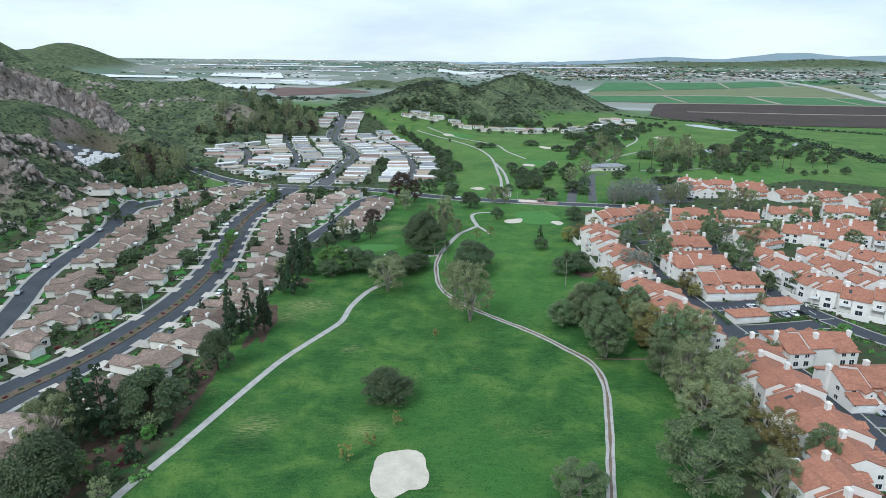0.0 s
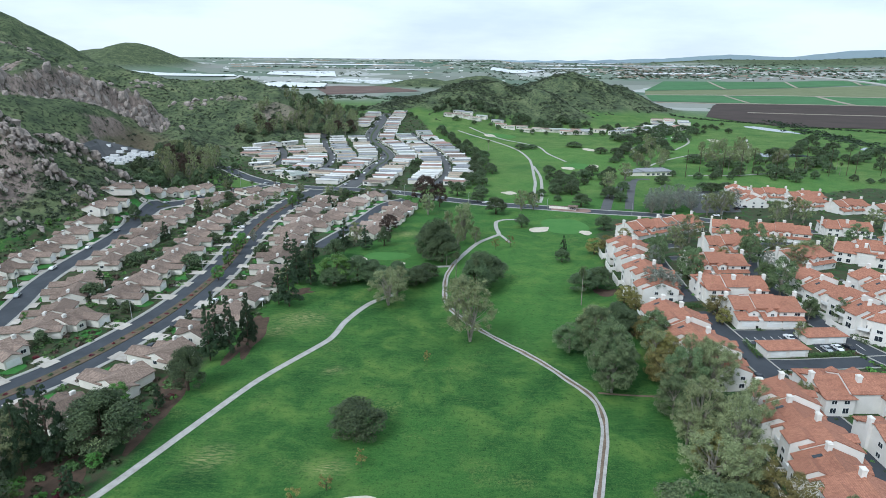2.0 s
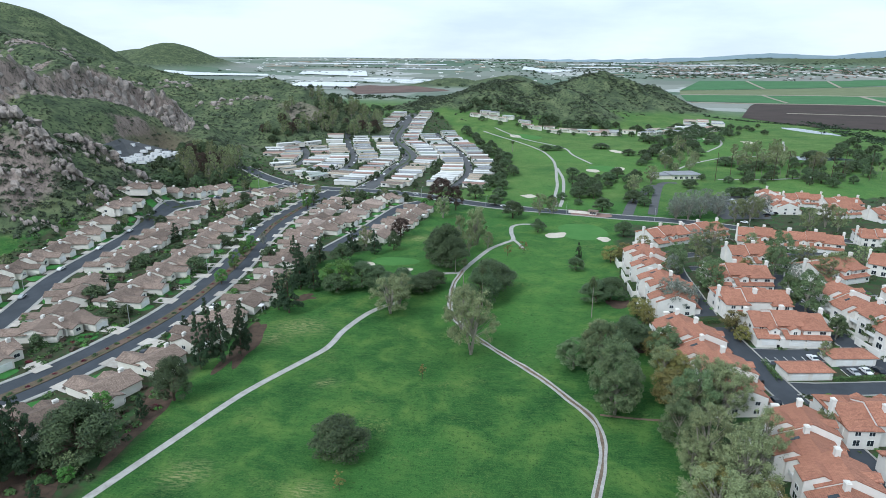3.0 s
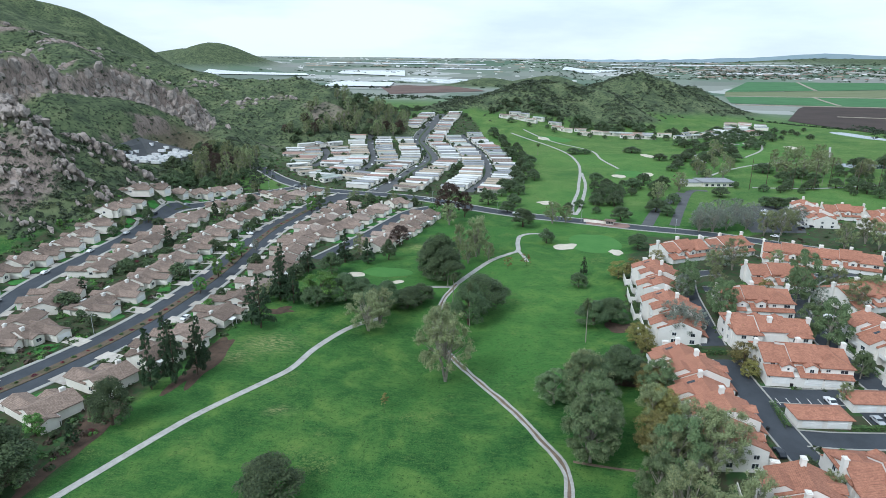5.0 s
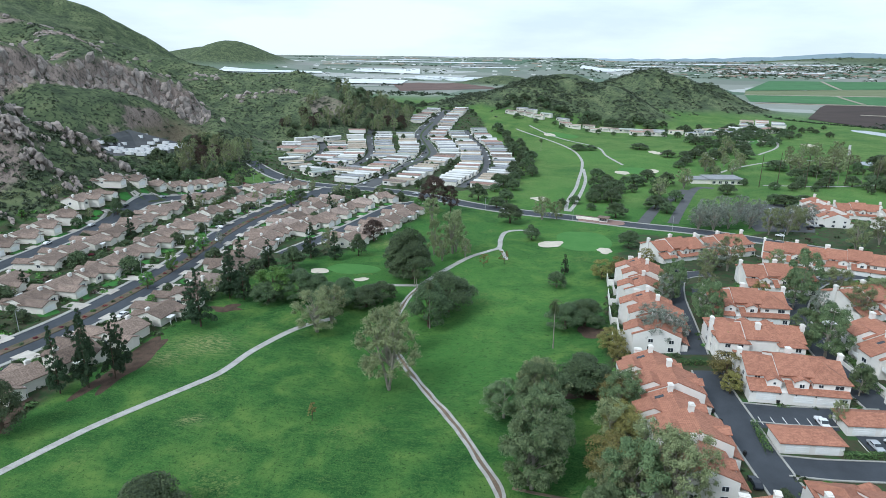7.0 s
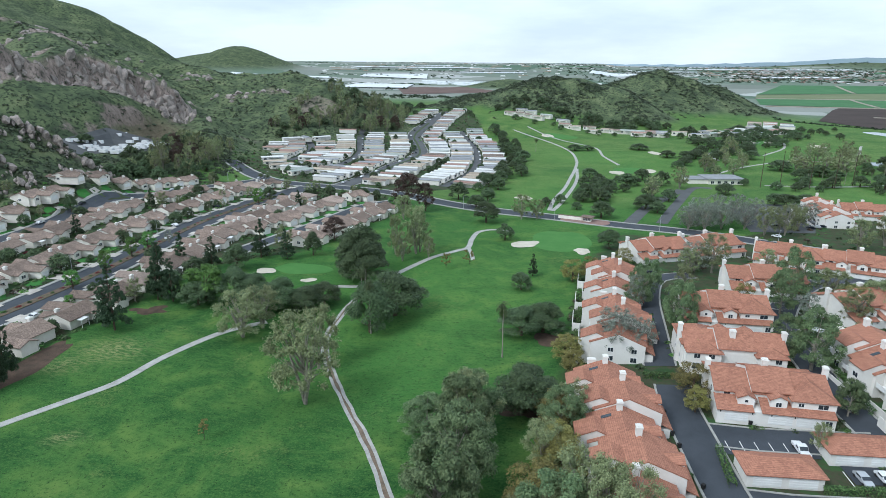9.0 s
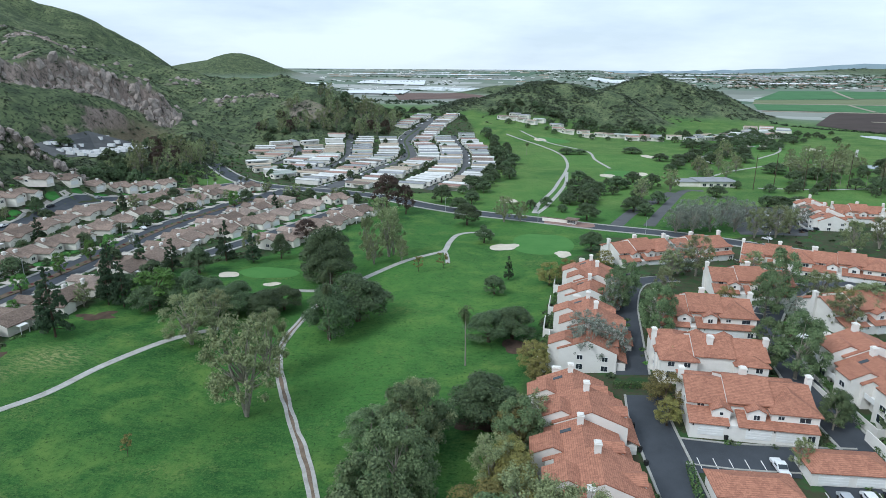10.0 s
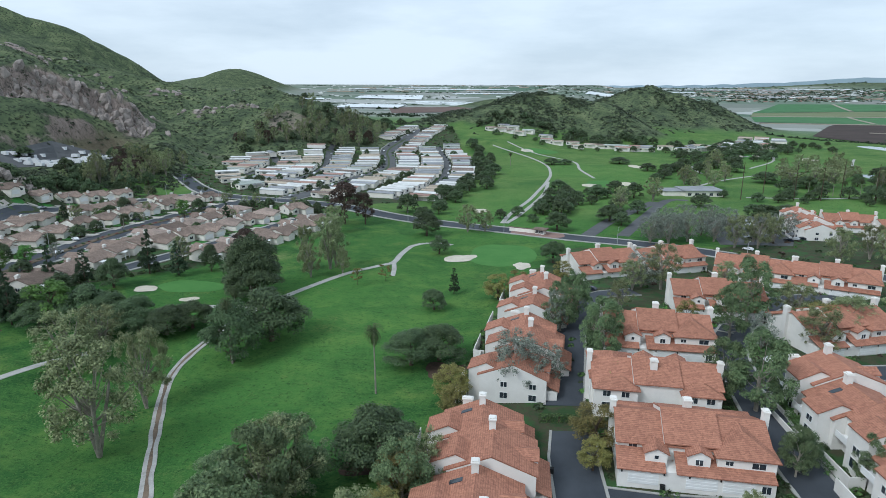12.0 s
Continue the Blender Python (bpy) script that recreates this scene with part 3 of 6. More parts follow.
# ---- trees ----
def tube(v, f, pts, radii, sides=7):
    """A tapered limb through points."""
    base_i = len(v)
    for k, (p, r) in enumerate(zip(pts, radii)):
        d = (Vector(pts[min(k + 1, len(pts) - 1)]) - Vector(pts[max(k - 1, 0)])).normalized()
        u = d.orthogonal().normalized()
        w = d.cross(u)
        for s in range(sides):
            a = 2 * math.pi * s / sides
            v.append(tuple(Vector(p) + r * (math.cos(a) * u + math.sin(a) * w)))
    for k in range(len(pts) - 1):
        for s in range(sides):
            t = (s + 1) % sides
            f.append((base_i + k * sides + s, base_i + k * sides + t, base_i + (k + 1) * sides + t, base_i + (k + 1) * sides + s))


def leaf(v, f, p, n, size, rnd, slim=0.8):
    """One small spray of leaves: a three-cornered blade."""
    n = n.normalized()
    u = n.orthogonal().normalized()
    u.rotate(Matrix.Rotation(rnd.uniform(0, 6.283), 3, n))
    w = n.cross(u)
    i = len(v)
    a, b = size * 0.6, size * 0.5 * slim
    v.extend((tuple(p - u * a * 0.6 - w * b), tuple(p + u * a), tuple(p - u * a * 0.6 + w * b)))
    f.append((i, i + 1, i + 2))


def rand_dir(rnd):
    z = rnd.uniform(-1, 1)
    a = rnd.uniform(0, 6.283)
    r = math.sqrt(1 - z * z)
    return Vector((r * math.cos(a), r * math.sin(a), z))


def make_tree(kind, seed, count, size):
    """A tree ten metres high and ten wide, of one of the kinds below."""
    rnd = random.Random(seed)
    tv, tf, lv, lf = [], [], [], []
    lobes = []
    if kind == "oak":
        tube(tv, tf, [(0, 0, -0.4), (0.1, 0, 1.2), (0.2, 0.1, 2.6)], [0.42, 0.34, 0.28])
        for i in range(30):
            a, q = rnd.uniform(0, 6.283), math.sqrt(rnd.random()) * 3.6
            lobes.append((Vector((q * math.cos(a), q * math.sin(a), 7.9 - q * q * 0.27 + rnd.uniform(-1.0, 0.6))), rnd.uniform(1.0, 1.75)))
        for i in range(16):
            a = 6.283 * i / 16 + rnd.uniform(-.3, .3)
            q = rnd.uniform(2.9, 4.1)
            lobes.append((Vector((q * math.cos(a), q * math.sin(a), rnd.uniform(1.7, 4.8))), rnd.uniform(0.9, 1.4)))
    elif kind == "syc":
        tube(tv, tf, [(0, 0, -0.4), (0.1, 0, 2), (0.2, 0.1, 5)], [0.35, 0.28, 0.2])
        for i in range(64):
            h = rnd.uniform(2.0, 9.3)
            q = 4.3 * math.sqrt(max(0.05, 1 - ((h - 5) / 4.6) ** 2)) * math.sqrt(rnd.uniform(0.25, 1))
            a = rnd.uniform(0, 6.283)
            lobes.append((Vector((q * math.cos(a), q * math.sin(a), h)), rnd.uniform(0.6, 1.15)))
    elif kind == "gum":
        for k in range(3):
            a = 2.1 * k + rnd.uniform(0, 1)
            tube(tv, tf, [(0.1 * k, 0, -0.4), (0.6 * math.cos(a), 0.6 * math.sin(a), 2.5), (1.3 * math.cos(a), 1.3 * math.sin(a), 5.0), (1.9 * math.cos(a), 1.9 * math.sin(a), 7.5)], [0.22, 0.19, 0.14, 0.05])
        for i in range(90):
            h = rnd.uniform(2.4, 9.8)
            q = 4.4 * math.sqrt(max(0.05, 1 - ((h - 5.6) / 4.8) ** 2)) * math.sqrt(rnd.uniform(0.1, 1))
            a = rnd.uniform(0, 6.283)
            lobes.append((Vector((q * math.cos(a), q * math.sin(a), h)), rnd.uniform(0.4, 0.85)))
    elif kind == "pine":
        tube(tv, tf, [(0, 0, -0.4), (0, 0, 4), (0.1, 0, 9.6)], [0.3, 0.2, 0.04])
        for i in range(85):
            h = 1.2 + 8.3 * rnd.random() ** 1.15
            q = (4.3 * (1 - (h / 10.4) ** 1.3) + 0.3) * rnd.uniform(0.35, 1.0)
            a = rnd.uniform(0, 6.283)
            lobes.append((Vector((q * math.cos(a), q * math.sin(a), h)), rnd.uniform(0.55, 1.1) * (1.15 - h / 14)))
    elif kind == "sap":
        tube(tv, tf, [(0, 0, -0.4), (0.1, 0, 3), (0.2, 0.1, 6.5)], [0.16, 0.12, 0.05])
        for i in range(16):
            a, q = rnd.uniform(0, 6.283), math.sqrt(rnd.random()) * 3.6
            lobes.append((Vector((q * math.cos(a), q * math.sin(a), rnd.uniform(3.4, 9.0))), rnd.uniform(0.5, 1.0)))
    elif kind == "shrub":
        for i in range(12):
            a, q = rnd.uniform(0, 6.283), math.sqrt(rnd.random()) * 3.3
            lobes.append((Vector((q * math.cos(a), q * math.sin(a), rnd.uniform(1.5, 7.4) * (1 - q / 8))), rnd.uniform(1.5, 2.6)))
        tube(tv, tf, [(0, 0, -0.6), (0.1, 0, 1.5), (0, 0.1, 3)], [0.4, 0.3, 0.15], 5)
    for c, r in lobes[::3]:
        s = Vector((0, 0, max(0.8, min(c.z - 1.0, c.z * 0.55))))
        if kind in ("oak", "syc", "gum", "sap"):
            tube(tv, tf, [tuple(s), tuple(s.lerp(c, 0.5) + Vector((0, 0, -0.25))), tuple(c)], [0.09, 0.055, 0.02], 4)
        elif kind == "pine":
            tube(tv, tf, [(0, 0, c.z - 0.2), tuple(c)], [0.06, 0.02], 4)
    total = sum(r * r for c, r in lobes)
    for c, r in lobes:
        for k in range(max(3, int(count * r * r / total))):
            d = rand_dir(rnd)
            if kind != "gum" and d.z < -0.35:
                d.z = abs(d.z) * 0.6
            q = r * (rnd.uniform(0.15, 1.25) if kind in ("gum", "sap") else rnd.uniform(0.72, 1.12))
            p = c + Vector((d.x * q, d.y * q, d.z * q * (0.6 if kind == "pine" else 0.85)))
            n = d * 0.8 + rand_dir(rnd) * 0.6 + Vector((0, 0, 0.55))
            leaf(lv, lf, p, n, size * rnd.uniform(0.6, 1.3), rnd)
    return tv, tf, lv, lf


def tree_proto(kind, name, category, label, seed, count, size, leaf_mat, bark, crown="crown"):
    tv, tf, lv, lf = make_tree(kind, seed, count, size)
    e = tagged(new(name), label, category, group=name + "s of the valley")
    raw_part("trunk" if kind != "shrub" else "stem", tv, tf, bark, e, smooth=True)
    raw_part(crown, lv, lf, leaf_mat, e)
    return e


def palm_proto(seed, label):
    rnd = random.Random(seed)
    e = tagged(new("palm_tree"), label, "palm tree", group="palm trees of the valley")
    v, f = [], []
    tube(v, f, [(0, 0, -0.4), (0.08, 0, 3), (0.15, 0.05, 6), (0.12, 0, 9.2)], [0.24, 0.16, 0.13, 0.15], 8)
    raw_part("trunk", v, f, PALE_BARK, e, smooth=True)
    v, f = [], []
    for k in range(60):
        a, up = rnd.uniform(0, 6.283), rnd.uniform(-0.9, 1.1)
        d = Vector((math.cos(a), math.sin(a), 0))
        side = Vector((-d.y, d.x, 0))
        ln = rnd.uniform(1.9, 2.9)
        p = Vector((0.12, 0, 9.1))
        ang = up
        for s in range(6):
            q = p + (d * math.cos(ang) + Vector((0, 0, math.sin(ang)))) * ln / 6
            for sg in (-1, 1):
                for h in (0.2, 0.7):
                    o = p.lerp(q, h)
                    tip = o + side * sg * 0.42 * math.sin((s + 1.2) / 7.2 * 3.14) + (q - p) * 0.6 - Vector((0, 0, 0.12))
                    i = len(v)
                    v.extend((tuple(o), tuple(o + (q - p) * 0.35), tuple(tip)))
                    f.append((i, i + 1, i + 2))
            p, ang = q, ang - 0.33
    raw_part("crown", v, f, PALM_LEAF, e, "shaggy fan of palm fronds")
    return e

# ---- roads, paths and turf ----
def street(name, pts, width, label, pave=2.0, mat=None):
    strip(name, pts, -width / 2, width / 2, 0.10, mat or ASPHALT, label, "road")
    if pave:
        for s in (-1, 1):
            a, b = sorted((s * width / 2, s * (width / 2 + pave)))
            strip("pavement", pts, a, b, 0.24, KERB, "pale concrete kerb and pavement along the road", "pavement")


BOULEVARD = ((-140, 70), (-133, 110), (-127, 150), (-116, 177), (-109.5, 204), (-106.5, 230), (-107.5, 262), (-111, 290), (-118, 325), (-125, 365), (-127, 400), (-128, 440), (-123, 484))
SIDE_STREET = ((-150, 160), (-166, 215), (-180, 255), (-188, 300), (-195, 340), (-201, 372), (-203, 395), (-195, 440), (-170, 500))
SHORT_STREET = ((-76, 318), (-71, 348), (-67, 375), (-65, 398), (-61, 432), (-50, 452))
CROSS_ROAD = ((230, 372), (180, 396), (150, 410), (129, 419), (110, 424), (86, 428), (50, 437), (10, 445), (-22, 458), (-46, 472), (-69, 481), (-105, 487), (-140, 490), (-167, 500), (-205, 530), (-237, 556))
PARK_MAIN = ((-105, 492), (-102, 550), (-104, 605), (-102, 650), (-109, 692), (-134, 760), (-151, 805), (-159, 890), (-165, 1003))
PARK_EAST = ((-36, 515), (-32, 572), (-37, 632), (-62, 735), (-107, 858))
PARK_WEST = ((-158, 540), (-152, 602), (-165, 669), (-192, 736), (-208, 790))
PARK_FAR = ((-204, 600), (-208, 636), (-225, 684), (-243, 702))
street("road", BOULEVARD, 15.5, "wide dark asphalt boulevard with a planted median", 1.6)
strip("median", BOULEVARD[2:-1], -1.7, 1.7, 0.28, plain("median_planting", (0.17, 0.115, 0.095), (0.075, 0.085, 0.045), 0.25, 0.95, 0.1, fine=2), "reddish bark and brick median with low shrubs", "median")
street("road", SIDE_STREET, 8.5, "asphalt side street between tan-roofed houses", 1.6)
street("road", SHORT_STREET, 7.5, "short asphalt street between tan-roofed houses", 1.4)
street("road", CROSS_ROAD, 12.0, "asphalt cross road between the houses and the golf course", 1.8)
street("road", PARK_MAIN, 15.0, "curving main street of the mobile home park with a planted median", 0.8, LOT_ASPHALT)
strip("median", PARK_MAIN[1:-1], -1.0, 1.0, 0.28, plain("median_grass", (0.10, 0.13, 0.07), (0.05, 0.07, 0.035), 0.3, 0.95, 0.1, fine=2), "narrow grassy median with low green shrubs", "median")
street("road", PARK_EAST, 7.0, "curving side street of the mobile home park", 0, LOT_ASPHALT)
street("road", PARK_WEST, 7.0, "curving side street of the mobile home park", 0, LOT_ASPHALT)
street("road", PARK_FAR, 7.0, "curving side street of the mobile home park", 0, LOT_ASPHALT)
# lanes among the terraced houses
LANE_WEST = ((105, 90), (112, 130), (113, 160), (110, 180), (105, 200), (101, 218), (97.5, 235), (97, 243))
LANE_UP = ((94.5, 252), (93.5, 272), (93, 300), (97, 322), (110, 330))
LANE_EAST = ((190, 170), (160, 192), (146, 212), (139, 227), (134, 245), (131, 268), (130, 284), (134, 300), (143, 320), (155, 337), (172, 348))
street("road", LANE_WEST, 8.0, "dark asphalt lane between terraced houses", 0.5)
street("road", LANE_UP, 7.5, "dark asphalt lane between terraced houses", 0.5)
street("road", LANE_EAST, 7.5, "dark asphalt lane between terraced houses", 0.6)
street("road", ((103.5, 224.1), (112, 224.5), (124, 226.5), (137, 229)), 7.5, "asphalt court in front of white garage doors", 0.4)
street("road", ((107.5, 204.3), (116, 205), (132, 208), (148, 211)), 6.5, "asphalt court between garages and parked cars", 0.4)
street("road", ((117, 147.6), (128, 147), (146, 150), (165, 156)), 7.0, "asphalt court between terraced houses", 0.4)
street("road", ((134, 300), (122, 303), (100, 304)), 6.0, "asphalt court behind terraced houses", 0.4)
street("road", ((141, 377), (146, 350), (150, 332)), 7.0, "dark asphalt lane between terraced houses", 0.5)
street("road", ((131, 268), (145, 276), (165, 283)), 6.5, "asphalt court between terraced houses", 0.4)
patch("parking_lot", [(128, 214.5), (147, 219), (145, 226.5), (126, 222)], 0.13, ASPHALT, "asphalt parking bays with white lines", "parking lot")
patch("parking_lot", [(150, 434), (182, 442), (206, 530), (170, 520), (150, 500)], 0.10, LOT_ASPHALT, "grey asphalt car park of the golf club", "parking lot")
street("road", ((90, 434), (101, 483), (117, 530), (128, 560)), 7.0, "driveway up to the golf club", 0, LOT_ASPHALT)
street("road", ((107, 440), (119, 498), (136, 568), (150, 574)), 6.0, "driveway up to the golf club", 0, LOT_ASPHALT)
patch("forecourt", blob(68, 432, 14, 8, -0.2, 0.1), 0.16, plain("brick_paving", (0.30, 0.19, 0.16), (0.22, 0.15, 0.13), 0.5, 0.9, 0.2, fine=5), "brick-paved gate forecourt on the cross road", "pavement")

CART_PATH = ((-84, 60), (-76, 95), (-72, 114), (-67, 130), (-61, 151), (-55, 172), (-51, 183), (-41, 205), (-38.5, 213), (-37.5, 226), (-34, 241), (-30, 250), (-24, 258))
strip("cart_path", CART_PATH, -1.1, 1.1, 0.10, CONCRETE, "pale concrete golf cart path through the turf", "path", step=2.5)
WORN_PATH = ((31, 85), (36, 104), (38.7, 116), (42.7, 133), (47.3, 154), (49.4, 169), (48, 180), (41, 191.5), (32, 205), (21.7, 218.5), (9.8, 235), (2.2, 246), (-2.4, 257), (-4, 268), (-4.5, 284), (-2.8, 300), (1.5, 317), (7.5, 338), (15, 352), (18.5, 359), (16.8, 374), (17, 390), (24, 397), (33, 396))
strip("cart_path", WORN_PATH[:-8], -1.15, 1.15, 0.12, CONCRETE, "pale concrete cart path worn to dirt along its middle", "path", step=2.5, wobble=0.35)
strip("dirt_track", WORN_PATH[:-8], -0.34, 0.34, 0.16, DIRT, "brown dirt strip worn along the middle of a path", "path", step=1.5, wobble=0.4)
strip("cart_path", WORN_PATH[-9:], -1.2, 1.2, 0.12, CONCRETE, "pale concrete golf cart path through the turf", "path", step=2.5)
strip("cart_path", ((18.5, 359), (22, 350), (25, 340)), -0.9, 0.9, 0.11, CONCRETE, "short pale concrete spur of the cart path", "path", step=2.5)
strip("cart_path", ((-3, 297), (-10, 295), (-20, 292)), -1.1, 1.1, 0.11, CONCRETE, "pale concrete path past the putting green", "path", step=2.5)
strip("dirt_track", ((50, 183), (60, 182.5), (75, 183)), -0.35, 0.35, 0.10, DIRT, "faint trodden line across the turf", "path", wobble=0.3)
for pts in (((45, 455), (44.5, 490), (47.5, 540), (48, 581), (48.5, 640), (46, 690), (34, 754), (5, 822), (-44, 879)),
            ((47, 455), (50, 485), (53.5, 570), (50, 635)), ((85, 668), (70, 723), (58, 789), (10, 850), (-30, 905)),
            ((176, 727), (172, 770), (182, 797), (226, 873), (245, 900)), ((225, 780), (262, 860), (282, 978)), ((160, 640), (190, 690), (241, 745), (300, 770), (350, 900)),
            ((190, 600), (240, 610), (300, 640))):
    strip("cart_path", pts, -1.25, 1.25, 0.14, CONCRETE, "pale concrete golf cart path between fairways", "path")

# sand, greens and water
for k, (x, y, rx, ry, a) in enumerate(((-8.5, 121.5, 7.6, 8.2, 0.2), (42.3, 373, 5.4, 7.5, -0.3), (68.6, 368, 3.8, 5.5, 0.2), (-49.5, 301, 4.2, 3.2, 0.2), (-28.5, 296, 3.2, 2.2, 0.5),
                                         (83, 626, 6, 9, 0), (110, 642, 5, 9, 0), (120, 762, 7, 12, 0.3), (24.6, 490, 5, 7, 0), (0, 862, 8, 10, 0), (232, 900, 9, 12, 0), (255, 905, 6, 10, 0), (300, 880, 8, 14, 0))):
    patch("sand_bunker", blob(x, y, rx, ry, a, 0.22, seed=k), 0.14, SAND, "pale sand bunker sunk in the turf", "bunker", dome=-0.03)
for k, (x, y, rx, ry) in enumerate(((58, 385, 15, 21), (-37, 308, 13, 7), (95, 640, 14, 18), (15, 865, 20, 20), (245, 900, 22, 26))):
    patch("putting_green", blob(x, y, rx, ry, 0.1, 0.12, seed=k + 20), 0.06, GREEN, "smooth light green putting green", "putting green")
patch("pond", blob(335, 752, 34, 14, 0.15, 0.3, seed=3), 0.05, WATER, "still grey pond on the golf course", "pond")
patch("pond", blob(468, 812, 12, 26, 0.0, 0.25, seed=8), 0.05, WATER, "still grey pond on the golf course", "pond")
patch("pond", blob(434, 1040, 15, 60, 0.32, 0.3, seed=5), 0.05, WATER, "still grey pond on the golf course", "pond")
for x, y, rx, ry, a in ((-67, 205, 4, 17, 0.1), (-74, 165, 4, 17, 0.2), (-64, 253, 6, 3, 0.3), (-84, 130, 6, 14, 0.2), (66, 268, 6, 4, 0.2), (64, 228, 6, 6, 0.2)):
    patch("bark_bed", blob(x, y, rx, ry, a, 0.5, 40, seed=int(x)), 0.05, MULCH, "reddish brown bark under trees beside the turf", "flower bed")

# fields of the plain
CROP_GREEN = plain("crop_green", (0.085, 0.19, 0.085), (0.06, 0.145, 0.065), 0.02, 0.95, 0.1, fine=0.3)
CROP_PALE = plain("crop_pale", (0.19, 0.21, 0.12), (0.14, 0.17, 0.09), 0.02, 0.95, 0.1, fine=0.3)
PLOUGHED = plain("ploughed_soil", (0.075, 0.058, 0.052), (0.055, 0.044, 0.040), 0.02, 0.95, 0.1, fine=0.3)
REDSOIL = plain("red_brown_soil", (0.17, 0.12, 0.105), (0.12, 0.085, 0.075), 0.02, 0.95, 0.1, fine=0.3)
DRIVE_DUST = plain("dusty_track", (0.38, 0.34, 0.28), (0.28, 0.25, 0.20), 0.05, 0.95, 0.1, fine=0.4)
SHEET = plain("greenhouse_sheet", (0.72, 0.75, 0.76), (0.58, 0.61, 0.62), 0.01, 0.6, 0.3, fine=0.2)


def field(ring, mat, label, lift=0.8):
    n = []
    for (ax, ay), (bx, by) in zip(ring, ring[1:] + ring[:1]):
        n += [(ax + (bx - ax) * k / 8, ay + (by - ay) * k / 8) for k in range(8)]
    patch("field", n, lift, mat, label, "field", rings=8)


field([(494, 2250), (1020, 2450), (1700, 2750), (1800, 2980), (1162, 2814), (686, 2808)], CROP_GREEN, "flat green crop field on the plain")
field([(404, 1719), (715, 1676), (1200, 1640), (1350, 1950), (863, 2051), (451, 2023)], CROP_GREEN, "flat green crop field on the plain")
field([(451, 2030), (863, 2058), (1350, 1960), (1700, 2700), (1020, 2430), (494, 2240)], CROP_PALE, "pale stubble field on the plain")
field([(512, 1572), (400, 1250), (470, 1090), (800, 1050), (1150, 1620), (715, 1660), (547, 1653)], PLOUGHED, "dark ploughed field on the plain")
field([(-413, 1527), (-213, 1748), (-240, 1818), (-514, 2027), (-560, 1900)], REDSOIL, "red-brown bare field on the plain")
field([(-724, 1839), (-522, 1872), (-588, 2144), (-792, 2139)], SHEET, "white sheeted greenhouse field", 3.0)
field([(-998, 2650), (-671, 2572), (-785, 2964), (-1058, 2867)], SHEET, "white sheeted greenhouse field", 3.0)
field([(-61, 3228), (100, 3282), (240, 3560), (-59, 3528)], SHEET, "white sheeted greenhouse field", 3.0)
field([(-1500, 2400), (-1050, 2480), (-1120, 2600), (-1560, 2560)], SHEET, "white sheeted greenhouse field", 3.0)
field([(-1400, 3500), (-500, 3600), (-500, 3680), (-1400, 3600)], SHEET, "white sheeted greenhouse field", 3.0)
for pts, half in ((((404, 1668), (715, 1668), (1180, 1630)), 4), (((451, 2027), (863, 2055), (1350, 1955)), 7), (((640, 1700), (690, 2040)), 4), (((880, 1672), (960, 2040)), 7), (((1090, 1660), (1180, 1990)), 4), (((800, 2370), (870, 2800)), 5), (((1080, 2450), (1180, 2800)), 5), (((1380, 2600), (1480, 2880)), 5), (((520, 1370), (800, 1330), (1000, 1330)), 4)):
    strip("farm_track", pts, -half, half, 1.6, DRIVE_DUST, "pale dusty farm track between the fields", "path", depth=1.6, step=40)
strip("motorway", ((1120, 1450), (1220, 1800), (1340, 2150), (1450, 2550), (1460, 2900), (1300, 3500)), -17, 17, 4.5, CONCRETE, "pale concrete motorway across the plain", "road", depth=5.0, step=40)
for k in range(9):
    fx, fy = (-1900, -1250, -700, -350, 150, 700, 1300, -1000, 500)[k], (3100, 3850, 3150, 3950, 3750, 3300, 3700, 4350, 4450)[k]
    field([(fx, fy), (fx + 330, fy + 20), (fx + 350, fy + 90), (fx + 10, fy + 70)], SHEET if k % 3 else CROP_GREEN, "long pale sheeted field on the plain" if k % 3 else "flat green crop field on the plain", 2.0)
field([(200, 4100), (1300, 4000), (1300, 4080), (200, 4180)], SHEET, "white sheeted greenhouse field", 3.0)


